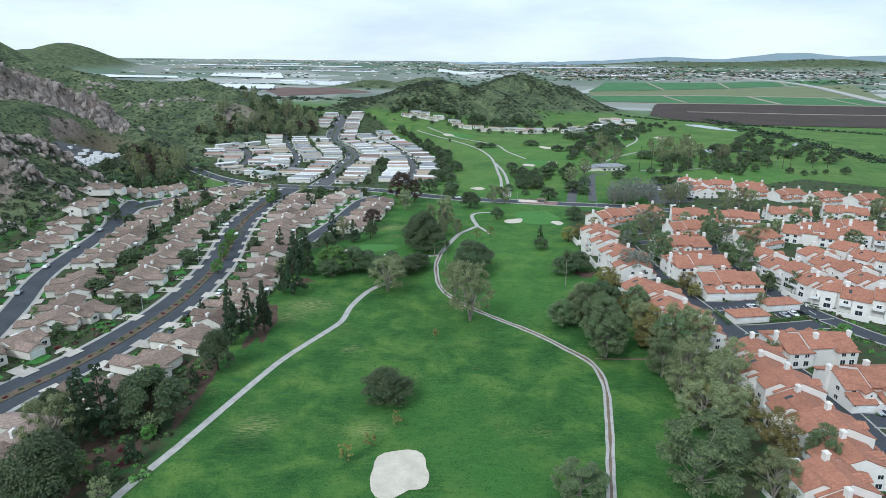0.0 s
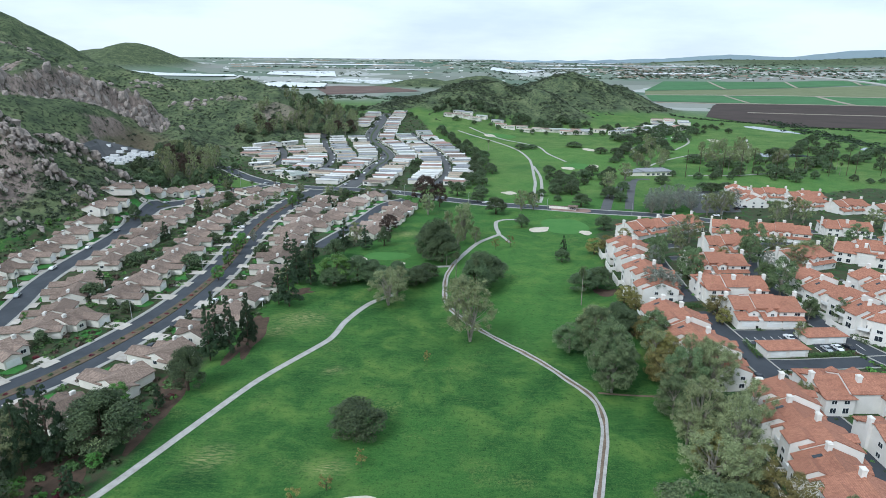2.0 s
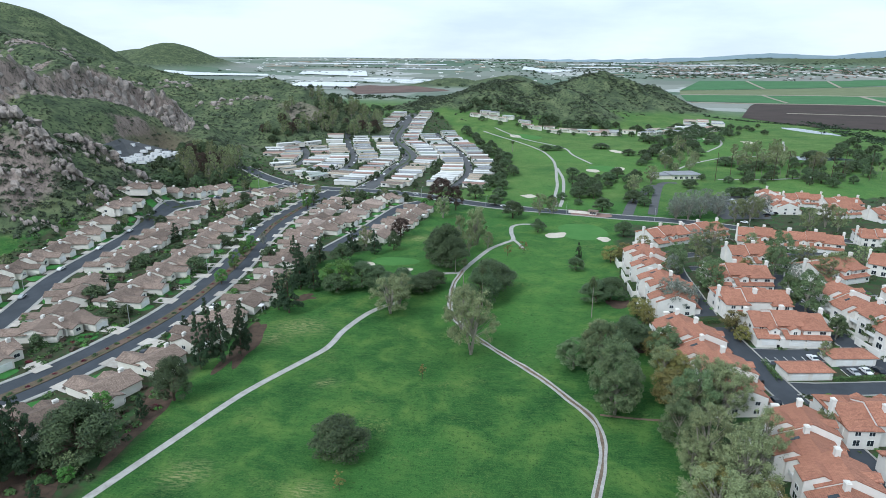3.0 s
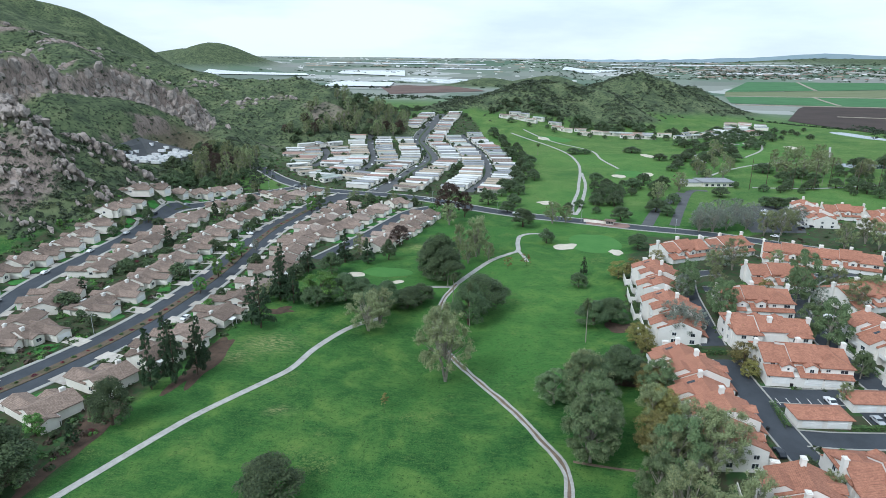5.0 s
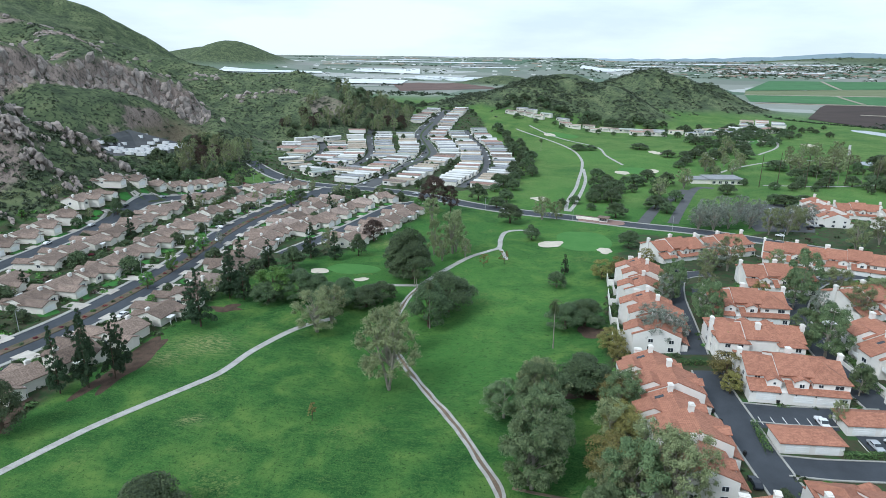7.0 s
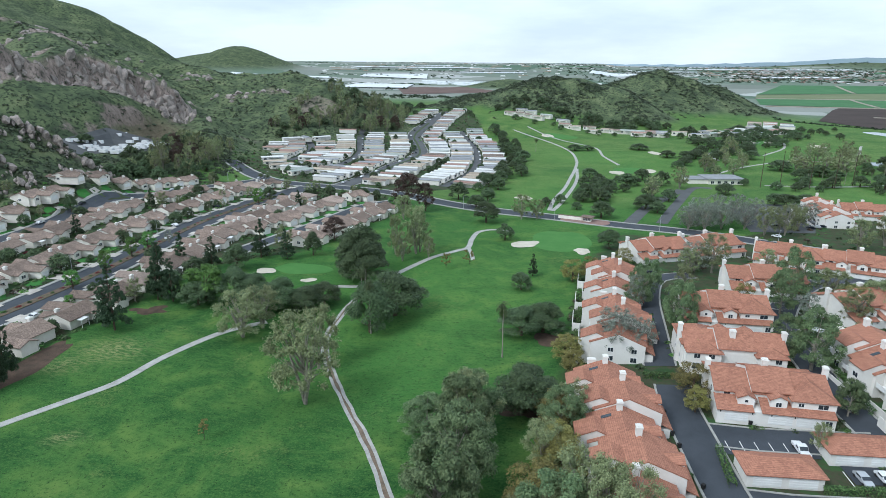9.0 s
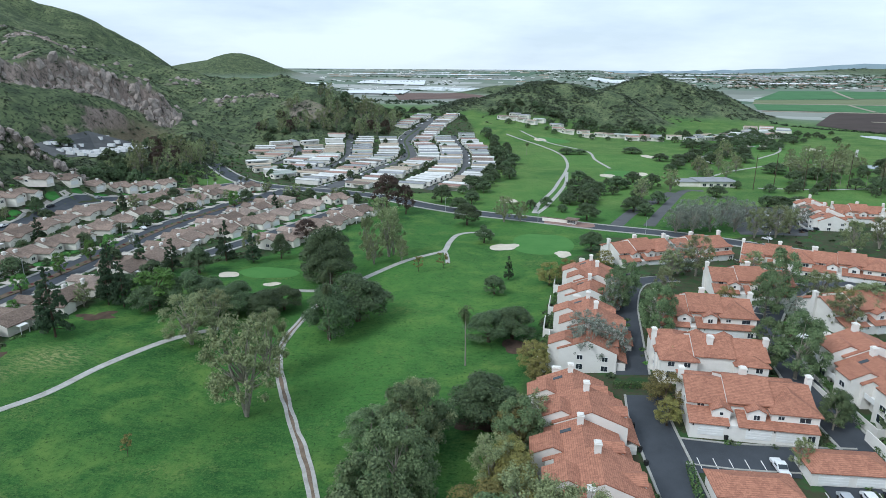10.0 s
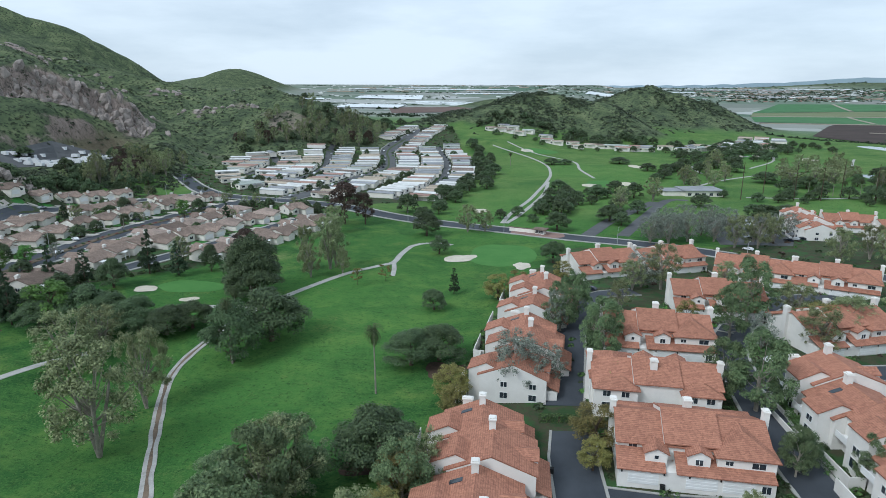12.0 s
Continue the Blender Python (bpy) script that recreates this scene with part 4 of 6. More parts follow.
# ---- village houses with tan roofs ----
def village_house(variant):
    """A low house, its garage wing to the front (-y)."""
    e = tagged(new("village_house"), ("cream stucco single-storey house with a tan tiled gable roof", "low white house with tan tiled roofs and a wide garage", "low cream house with a hipped tan tiled roof")[variant],
               "house", group="houses of the tan-roofed village")
    flip = -1 if variant == 1 else 1
    walls, roof = bmesh.new(), bmesh.new()
    z, p = 2.75, 19
    g0, g1 = (-6.6, -0.4) if flip == 1 else (0.4, 6.6)
    if variant == 2:
        box(walls, -6.6, 6.6, -3, 8.5, -1.5, z)
        hip_roof(roof, -6.6, 6.6, -3, 8.5, z, p, 0.6)
        gable_walls(walls, g0, g1, -9, -2.95, -1.5, z - 0.05, p, "y")
        gable_roof(roof, g0, g1, -9, 0, z - 0.05, p, "y", 0.6)
    else:
        gable_walls(walls, -6.6, 6.6, -2, 8.5, -1.5, z, p, "x")
        gable_roof(roof, -6.6, 6.6, -2, 8.5, z, p, "x", 0.6)
        gable_walls(walls, g0, g1, -9.5, -1.95, -1.5, z - 0.05, p, "y")
        gable_roof(roof, g0, g1, -9.5, 1.0, z - 0.05, p, "y", 0.6)
        q0, q1 = (1.0, 5.6) if flip == 1 else (-5.6, -1.0)
        gable_walls(walls, q0, q1, -4.6, -1.95, -1.5, z - 0.2, p, "y")
        gable_roof(roof, q0, q1, -4.6, 1.0, z - 0.2, p, "y", 0.5)
        gable_walls(walls, -4.5 * flip - 2.6, -4.5 * flip + 2.6, 8.4, 11.5, -1.5, z - 0.3, p, "y")
        gable_roof(roof, -4.5 * flip - 2.6, -4.5 * flip + 2.6, 5, 11.5, z - 0.3, p, "y", 0.5)
    part("wall", walls, STUCCO, e, "cream stucco wall")
    part("roof", roof, PALE_ROOF if variant == 2 else TAN_ROOF, e, "weathered tan tile roof")
    gy = -9.0 if variant == 2 else -9.5
    garage_door_in(e, (g0 + g1) / 2, gy, 0.05, 4.9, 2.1)
    chimney_in(e, 4.6 * flip, 2.0, 2.5, 5.6, 1.5, 0.9)
    window_in(e, 3.3 * flip, -4.6 if variant != 2 else -3.0, 0.8, 2.2, 1.3, "s")
    window_in(e, -6.6, 3.0, 0.9, 1.6, 1.2, "w")
    window_in(e, 6.6, 3.0, 0.9, 1.8, 1.2, "e")
    bm = bmesh.new()
    yb = 8.5
    box(bm, 1.2, 4.4, yb, yb + 2.6, 2.3, 2.42)
    for x in (1.3, 4.3):
        box(bm, x - 0.08, x + 0.08, yb + 2.4, yb + 2.55, -1.0, 2.3)
    part("patio_cover", bm, WHITE_PAINT, e, "white patio cover on posts")
    bm = bmesh.new()
    dx = 0.2 * flip
    box(bm, dx - 0.5, dx + 0.5, -2.06 if variant != 2 else -3.06, -1.9 if variant != 2 else -2.9, 0.05, 2.1)
    part("door", bm, BARK, e, "brown front door")
    return e


HOUSES = [village_house(k) for k in range(3)]
DRIVE = plain("driveway_concrete", (0.50, 0.47, 0.42), (0.38, 0.34, 0.30), 0.4, 0.9, 0.2, fine=3, vary=0.15)


def along(pts, start, spacing):
    """Places every so many metres along a line, with its heading."""
    line = smooth_line(pts, 1.0)
    out, run, nxt = [], 0.0, start
    for a, b in zip(line, line[1:]):
        run += (b - a).length
        if run >= nxt:
            out.append((b, (b - a).normalized()))
            nxt += spacing
    return out


rnd = random.Random(4)
HOUSE_SPOTS = []


def house_row(pts, side, setback, start, spacing, y_lo, y_hi, keep=None):
    for p, d in along(pts, start, spacing):
        if not y_lo < p.y < y_hi:
            continue
        n = Vector((-d.y, d.x)) * side
        c = p + n * setback
        if keep and not keep(c):
            continue
        if any((c - q).length < 13.2 for q in HOUSE_SPOTS):
            continue
        HOUSE_SPOTS.append(c)
        face = -n
        turn = math.atan2(face.y, face.x) + math.pi / 2 + rnd.uniform(-0.05, 0.05)
        put_thing(HOUSES[rnd.choice((0, 1, 0, 1, 0, 1, 2))], at_place(c.x, c.y, turn, rnd.uniform(0.86, 0.96), rnd.uniform(0.95, 1.15), z=gz(c.x, c.y) + 0.35))
        g = p + n * (setback - 9.4) + d * (3.5 * side)
        h = p + n * 6.0 + d * (3.5 * side) if setback > 22 else p + n * 5.0 + d * (3.5 * side)
        w = d * 2.7
        patch("driveway", [tuple(g - w), tuple(g.lerp(h, 0.5) - w), tuple(h - w), tuple(h + w), tuple(g.lerp(h, 0.5) + w), tuple(g + w)], 0.27, DRIVE, "pale concrete driveway up to a garage", "driveway", rings=3)
        k = p + n * (setback - 9.0) - d * (4.0 * side)
        patch("lawn", blob(k.x, k.y, 3.4, 3.6, rnd.uniform(0, 3), 0.2, 14, seed=int(k.x + k.y)), 0.12, LAWN, "small green front lawn", "lawn", rings=2)


house_row(BOULEVARD, 1, 24.0, 30, 15.6, 60, 470)
house_row(BOULEVARD, -1, 23.0, 36, 15.2, 60, 450, lambda c: c.x < -74)
house_row(SIDE_STREET, -1, 17.5, 8, 15.2, 100, 470)
house_row(SIDE_STREET, 1, 17.5, 14, 15.2, 100, 462)
house_row(SHORT_STREET, 1, 17.0, 6, 14.6, 300, 440)
house_row(SHORT_STREET, -1, 15.5, 12, 14.6, 300, 440, lambda c: c.y > 338)


# ---- homes of the mobile park ----
PARK_WALL = (WHITE_STUCCO, STUCCO)
PARK_ROOFS = tuple(plain(n, c, tuple(v * 0.78 for v in c), 0.2, 0.75, 0.2, vary=0.14) for n, c in (
    ("white_metal_roof", (0.66, 0.66, 0.64)), ("grey_metal_roof", (0.30, 0.31, 0.325)), ("pinkish_shingle_roof", (0.36, 0.235, 0.195)), ("beige_roof", (0.44, 0.37, 0.29)),
    ("brown_shingle_roof", (0.235, 0.185, 0.155)), ("pale_green_roof", (0.40, 0.44, 0.40))))


def park_home(k):
    e = tagged(new("mobile_home"), ("long white mobile home with a pale metal roof", "long mobile home with a grey metal roof", "long mobile home with a pinkish shingle roof", "long mobile home with a beige roof", "long mobile home with a brown shingle roof", "long mobile home with a pale green metal roof")[k],
               "mobile home", group="homes of the mobile park")
    w, r = bmesh.new(), bmesh.new()
    gable_walls(w, -10.0, 10.0, -3.4, 3.4, -1.2, 2.9, 11, "x")
    gable_roof(r, -10.0, 10.0, -3.4, 3.4, 2.9, 11, "x", 0.35, 0.16)
    part("wall", w, PARK_WALL[k % 2], e)
    part("roof", r, PARK_ROOFS[k], e)
    bm = bmesh.new()
    box(bm, -3.5, 7.0, -5.9, -3.5, 2.35, 2.5)
    for x in (-3.3, 1.7, 6.8):
        box(bm, x - 0.06, x + 0.06, -5.8, -5.68, -1.0, 2.35)
    part("carport", bm, PARK_ROOFS[(1, 0, 3, 0, 3, 1)[k]], e, "flat metal carport roof on posts")
    for x0, x1, y0, y1 in ((-8.4, -6.0, -3.46, -3.38), (-10.06, -9.98, -1.3, 1.3)):
        bm = bmesh.new()
        box(bm, x0, x1, y0, y1, 0.9, 2.2)
        part("window", bm, GLASS, e, "dark glass window")
    return e


PARK_HOMES = [park_home(k) for k in range(6)]
PARK_SPOTS = []


def park_row(pts, side, setback, start, spacing):
    for p, d in along(pts, start, spacing):
        n = Vector((-d.y, d.x)) * side
        c = p + n * setback
        c += d * rnd.uniform(-0.7, 0.7) + n * rnd.uniform(-1.4, 1.4)
        if any(abs((c - q).dot(d)) < 8.9 and (c - q).length < 17 for q in PARK_SPOTS) or c.y < 505 or not inside(tuple(c), PARK):
            continue
        PARK_SPOTS.append(c)
        turn = math.atan2(n.y, n.x) + rnd.uniform(-0.04, 0.04)
        put_thing(PARK_HOMES[rnd.choice((0, 0, 0, 1, 1, 2, 2, 3, 3, 4, 5))], at_place(c.x, c.y, turn, rnd.uniform(0.92, 1.02), z=gz(c.x, c.y) + 0.5))


for line, sides in ((PARK_MAIN, ((1, 20), (-1, 20))), (PARK_EAST, ((1, 15), (-1, 15))), (PARK_WEST, ((1, 15), (-1, 15))), (PARK_FAR, ((1, 15), (-1, 15)))):
    for s, b in sides:
        park_row(line, s, b, 6, 10.7)
park_row(((-120, 512), (-160, 522), (-200, 550), (-225, 580)), -1, 12, 2, 10.5)
park_row(((-240, 620), (-262, 690), (-270, 750)), -1, 2, 2, 10.5)
park_row(((-266, 676), (-232, 706), (-196, 738), (-158, 780)), -1, 2, 2, 11)


# ---- terraced houses with terracotta roofs ----
def row_terrace(units):
    """A stepped row of houses, its ridge running along y, gardens to the west, garages to the east."""
    e = tagged(new("terraced_row"), "stepped white stucco terrace with terracotta tile roofs and chimneys", "terraced house", group="terraces with terracotta roofs")
    length = 10.6
    for i in range(units):
        y0 = (i - units / 2) * length
        y1 = y0 + length
        dx, dz = ((-1.2, 0.0), (1.0, 1.3), (-0.9, 0.2), (1.2, 1.5), (-1.1, 0.1), (0.8, 1.3))[i % 6]
        w, r = bmesh.new(), bmesh.new()
        z, p = 5.2 + dz, 22
        x0, x1 = -7.0 + dx, 7.0 + dx
        gable_walls(w, x0, x1, y0 + 0.03, y1 - 0.03, -2.0, z, p, "y")
        gable_roof(r, x0, x1, y0 + 0.05, y1 - 0.05, z, p, "y", 0.45, 0.22, 0.0)
        # garden wing
        a, b = y0 + 1.0, y0 + 6.2
        gable_walls(w, x0 - 2.4, x0 + 5.0, a, b, -2.0, z + 0.7, 24, "y")
        gable_roof(r, x0 - 2.4, x0 + 5.0, a, b, z + 0.7, 24, "y", 0.35, 0.2, 0.12)
        # garage skirt and its roof
        box(w, x1 - 0.05, x1 + 2.2, y0 + 0.8, y1 - 0.8, -2.0, 2.7)
        prism(r, [(x1 - 0.02, 4.0), (x1 + 2.6, 2.75), (x1 + 2.6, 2.97), (x1 - 0.02, 4.22)], "y", y0 + 0.5, y1 - 0.5)
        # dormer on the lane side
        c = (y0 + y1) / 2
        gable_walls(w, x1 - 3.2, x1 + 0.35, c - 1.7, c + 1.7, z - 1.2, z + 0.7, 25, "x")
        gable_roof(r, x1 - 4.2, x1 + 0.35, c - 1.7, c + 1.7, z + 0.7, 25, "x", 0.3, 0.18, 0.2)
        part("wall", w, WHITE_STUCCO, e, "white stucco walls of one house")
        part("roof", r, RED_ROOF, e, "terracotta tile roof of one house")
        chimney_in(e, dx - 0.2, y1 - 1.8, z + 1.5, z + 5.0, 1.1, 1.3)
        window_in(e, x0 - 2.4, (a + b) / 2, 3.2, 1.9, 1.3, "w")
        window_in(e, x0 - 2.4, (a + b) / 2, 0.4, 2.4, 1.9, "w")
        window_in(e, x0, y0 + 8.3, 3.2, 1.7, 1.3, "w")
        window_in(e, x1 + 0.35, c, z - 0.75, 1.7, 1.1, "e")
        bm = bmesh.new()
        box(bm, x1 + 2.18, x1 + 2.27, c - 2.4, c + 2.4, -0.2, 2.0)
        part("garage_door", bm, WHITE_PAINT, e, "white garage door")
        # balcony and garden wall
        bm = bmesh.new()
        box(bm, x0 - 1.9, x0, y0 + 6.4, y0 + 10.2, 2.75, 2.95)
        box(bm, x0 - 1.9, x0 - 1.78, y0 + 6.4, y0 + 10.2, 2.95, 3.9)
        box(bm, x0 - 1.9, x0, y0 + 6.4, y0 + 6.52, 2.95, 3.9)
        part("balcony", bm, WHITE_PAINT, e, "small white balcony")
        bm = bmesh.new()
        box(bm, x0 - 5.2, x0 - 5.0, y0, y1, -2.0, 1.3)
        box(bm, x0 - 5.0, x0 - 2.45, y0, y0 + 0.18, -2.0, 1.3)
        part("garden_wall", bm, WHITE_STUCCO, e, "low white garden wall")
        if i % 2 == 0:
            bm = bmesh.new()
            prism(bm, [(x0 + 3.0, z + 1.40), (x0 + 5.0, z + 2.20), (x0 + 5.0, z + 2.36), (x0 + 3.0, z + 1.56)], "y", y0 + 7.0, y0 + 8.0)
            part("skylight", bm, GLASS, e, "grey skylight in the roof")
    # end walls
    for s in (-1, 1):
        yy = s * units / 2 * length
        for x in (-3.0, 3.0):
            window_in(e, x, yy - s * 0.03, 3.0, 1.5, 1.3, "s" if s < 0 else "n")
            window_in(e, x, yy - s * 0.03, 0.4, 1.7, 1.5, "s" if s < 0 else "n")
    chimney_in(e, -4.2, units / 2 * length + 0.4, -1.5, 8.2, 1.9, 1.0)
    return e


def court_terrace(wide=24.0, garages=3, plain_back=False):
    """Three houses side by side, garages and dormers to the front (-y)."""
    e = tagged(new("garage_terrace"), "white two-storey terrace with terracotta roofs above white garage doors", "terraced house", group="terraces with terracotta roofs")
    h = wide / 2
    w, r = bmesh.new(), bmesh.new()
    p = 23
    gable_walls(w, -h, h, -4.5, 7.5, -2.0, 5.3, p, "x")
    gable_roof(r, -h, h, -4.5, 7.5, 5.3, p, "x", 0.5, 0.22, 0.35)
    # hipped wing at one end
    box(w, h - 8.6, h + 0.25, -6.6, 6.0, -2.0, 5.15)
    q = bmesh.new()
    hip_roof(q, h - 8.6, h + 0.25, -6.6, 6.0, 5.45, 26, 0.5)
    part("hip_roof", q, RED_ROOF, e, "hipped terracotta tile roof")
    # garages under a long skirt of roof
    box(w, -h, h, -8.2, -4.45, -2.0, 2.6)
    for a, b in ((-h - 0.3, -h + 7.4), (-h + 9.0, h)):
        q = bmesh.new()
        shed_roof(q, a, b, -8.7, -4.4, 2.55, 4.25)
        part("garage_roof", q, RED_ROOF, e, "terracotta skirt of roof over garages")
    # a taller cross wing in the middle
    gable_walls(w, -4.6, 4.4, -4.6, 8.2, -2.0, 5.9, 23, "x")
    q = bmesh.new()
    gable_roof(q, -4.6, 4.4, -4.6, 8.2, 5.9, 23, "x", 0.5, 0.22, 0.0)
    part("wing_roof", q, RED_ROOF, e, "terracotta tile roof of the middle house")
    # dormers
    for x, z in ((-h + 6.0, 5.0), (0.6, 5.2)):
        gable_walls(w, x - 1.7, x + 1.7, -6.9, 0, 2.5, z, 27, "y")
        q = bmesh.new()
        gable_roof(q, x - 1.7, x + 1.7, -6.9, 0.5, z, 27, "y", 0.35, 0.2, 0.3)
        part("dormer_roof", q, RED_ROOF, e, "small terracotta dormer roof")
    box(w, h - 8.3, h - 0.2, 7.4, 9.6, -2.0, 5.0)
    q = bmesh.new()
    hip_roof(q, h - 8.3, h - 0.2, 4, 9.6, 5.0, 22, 0.45)
    part("back_roof", q, RED_ROOF, e, "terracotta roof of a back wing")
    box(w, -h + 0.5, -h + 7.5, 7.4, 9.8, -2.0, 4.9)
    q = bmesh.new()
    hip_roof(q, -h + 0.5, -h + 7.5, 4, 9.8, 4.9, 22, 0.45)
    part("back_roof", q, RED_ROOF, e, "terracotta roof of a back wing")
    part("wall", w, WHITE_STUCCO, e, "white stucco wall")
    part("roof", r, RED_ROOF, e, "terracotta tile roof with hips and dormers")
    for x in [(-h + 4.0), (1.0), (6.6)][:garages]:
        garage_door_in(e, x, -8.2, 0.0, 4.8, 2.1)
    for x, y, z in ((-h - 0.35, 3.0, 9.3), (0.4, 4.5, 9.6), (h + 0.6, 2.4, 9.8)):
        chimney_in(e, x, y, -1.5 if abs(x) > h else 6.0, z, 1.3 if abs(x) < h else 1.0, 1.3)
    window_in(e, -h + 6.0, -6.9, 3.9, 0.8, 0.8, "s")
    window_in(e, 0.6, -6.9, 3.5, 1.3, 1.2, "s")
    for x, y in ((-h + 2.5, -4.5), (3.0, -4.5)):
        window_in(e, x, y, 4.1, 1.5, 0.95, "s")
    window_in(e, h - 6.8, -6.6, 3.9, 1.3, 0.9, "s")
    window_in(e, h - 2.4, -6.6, 3.7, 2.2, 1.2, "s")
    window_in(e, h - 1.4, -8.2, 0.5, 1.5, 1.5, "s")
    for y in (-1.5, 3.5):
        for z in () if plain_back else (0.5, 3.4):
            window_in(e, -h, y, z, 1.6, 1.4, "w")
            window_in(e, h + 0.25, y, z, 1.5, 1.4, "e")
    for x in () if plain_back else (-h + 2.5, -h + 5.6, -0.8, 1.6, h - 6.0, h - 2.5):
        y = 9.8 if x < -h + 7 else (9.6 if x > h - 8 else 7.5)
        window_in(e, x, y, 3.3, 1.6, 1.3, "n")
        window_in(e, x, y, 0.4, 1.8, 1.8, "n")
    bm = bmesh.new()
    for x in (-h + 0.6, -h + 7.2, -0.9, 3.8):
        box(bm, x - 0.11, x + 0.11, -8.33, -8.2, 1.9, 2.25)
    part("wall_lamp", bm, DARK, e, "small dark wall lamps beside garages")
    return e


ROW3, ROW4, ROW5, ROW6 = row_terrace(3), row_terrace(4), row_terrace(5), row_terrace(6)
COURT, COURT_FAR = court_terrace(), court_terrace(plain_back=True)
for x, y, deg, proto, up in ((85.4, 213.5, 8.5, ROW5, 0.2), (98, 150, -1, ROW6, 0.0), (86, 97, 4, ROW4, 0.0), (84, 268.5, 3, ROW3, 0.0), (83, 308, 2, ROW3, 0.0),
                         (149, 250, 14, ROW4, 0.2), (172, 252, 10, ROW4, 0.2), (166, 222, 55, ROW4, 0.2), (196, 262, 30, ROW4, 0.2), (206, 306, 75, ROW4, 0.2), (197, 480, 5, ROW4, 0.4)):
    put_thing(proto, at_place(x, y, radians(deg), z=gz(x, y) + up))
for x, y, deg in ((116.2, 238.2, 5), (111, 259.5, 186), (113, 283, 6), (131, 317, 6), (99, 358, 33), (122, 374, 33), (150, 364, -14), (173, 357, -14), (121, 187, 186), (126, 160, 5),
                  (156, 298, 28), (220, 495, 0), (241, 484, 10), (190, 310, 150), (222, 330, 170), (232, 462, 20), (256, 454, 20), (278, 444, 20), (302, 436, 20), (256, 386, 160), (216, 380, 170), (300, 395, 150)):
    put_thing(COURT if abs(deg) > 90 or y < 290 else COURT_FAR, at_place(x, y, radians(deg), z=gz(x, y) + 0.25))


def garage_block():
    e = tagged(new("garage_block"), "low white garage block with a terracotta hipped roof", "garage", group="garage blocks")
    w, r = bmesh.new(), bmesh.new()
    box(w, -7, 7, -3.4, 3.4, -1.5, 2.6)
    hip_roof(r, -7, 7, -3.4, 3.4, 2.6, 22, 0.5)
    part("wall", w, WHITE_STUCCO, e)
    part("roof", r, RED_ROOF, e, "terracotta tile roof")
    for x in (-3.3, 3.3):
        garage_door_in(e, x, -3.4, 0.0, 5.2, 2.1)
    return e


GARAGE = garage_block()
for x, y, deg in ((114, 213.3, 10), (131, 224, 10), (136, 145, 8)):
    put_thing(GARAGE, at_place(x, y, radians(deg), z=gz(x, y) + 0.15))


def tan_building(name, label, x, y, deg, lx, ly, z, roof_mat, wall_mat):
    e = tagged(new(name), label, "building")
    w, r = bmesh.new(), bmesh.new()
    box(w, -lx, lx, -ly, ly, -2, z)
    hip_roof(r, -lx, lx, -ly, ly, z, 10, 1.2, 0.4)
    box(w, -lx - 14, -lx, -ly + 2, ly - 2, -2, z - 0.8)
    box(r, -lx - 14.6, -lx + 0.5, -ly + 1.4, ly - 1.4, z - 0.79, z - 0.4)
    part("wall", w, wall_mat, e)
    part("roof", r, roof_mat, e, "flat grey roof")
    for k in range(5):
        window_in(e, -lx + 3 + k * (2 * lx - 6) / 4, -ly, 0.6, 2.6, 2.0, "s")
    e.matrix_basis = at_place(x, y, radians(deg))


tan_building("clubhouse", "low golf clubhouse with flat grey roofs", 160, 604, 15, 13, 9, 4.2, PARK_ROOFS[1], STUCCO)
tan_building("gatehouse", "small tan gatehouse on the brick forecourt", 68, 433, -12, 2.2, 1.6, 2.6, TAN_ROOF, STUCCO)


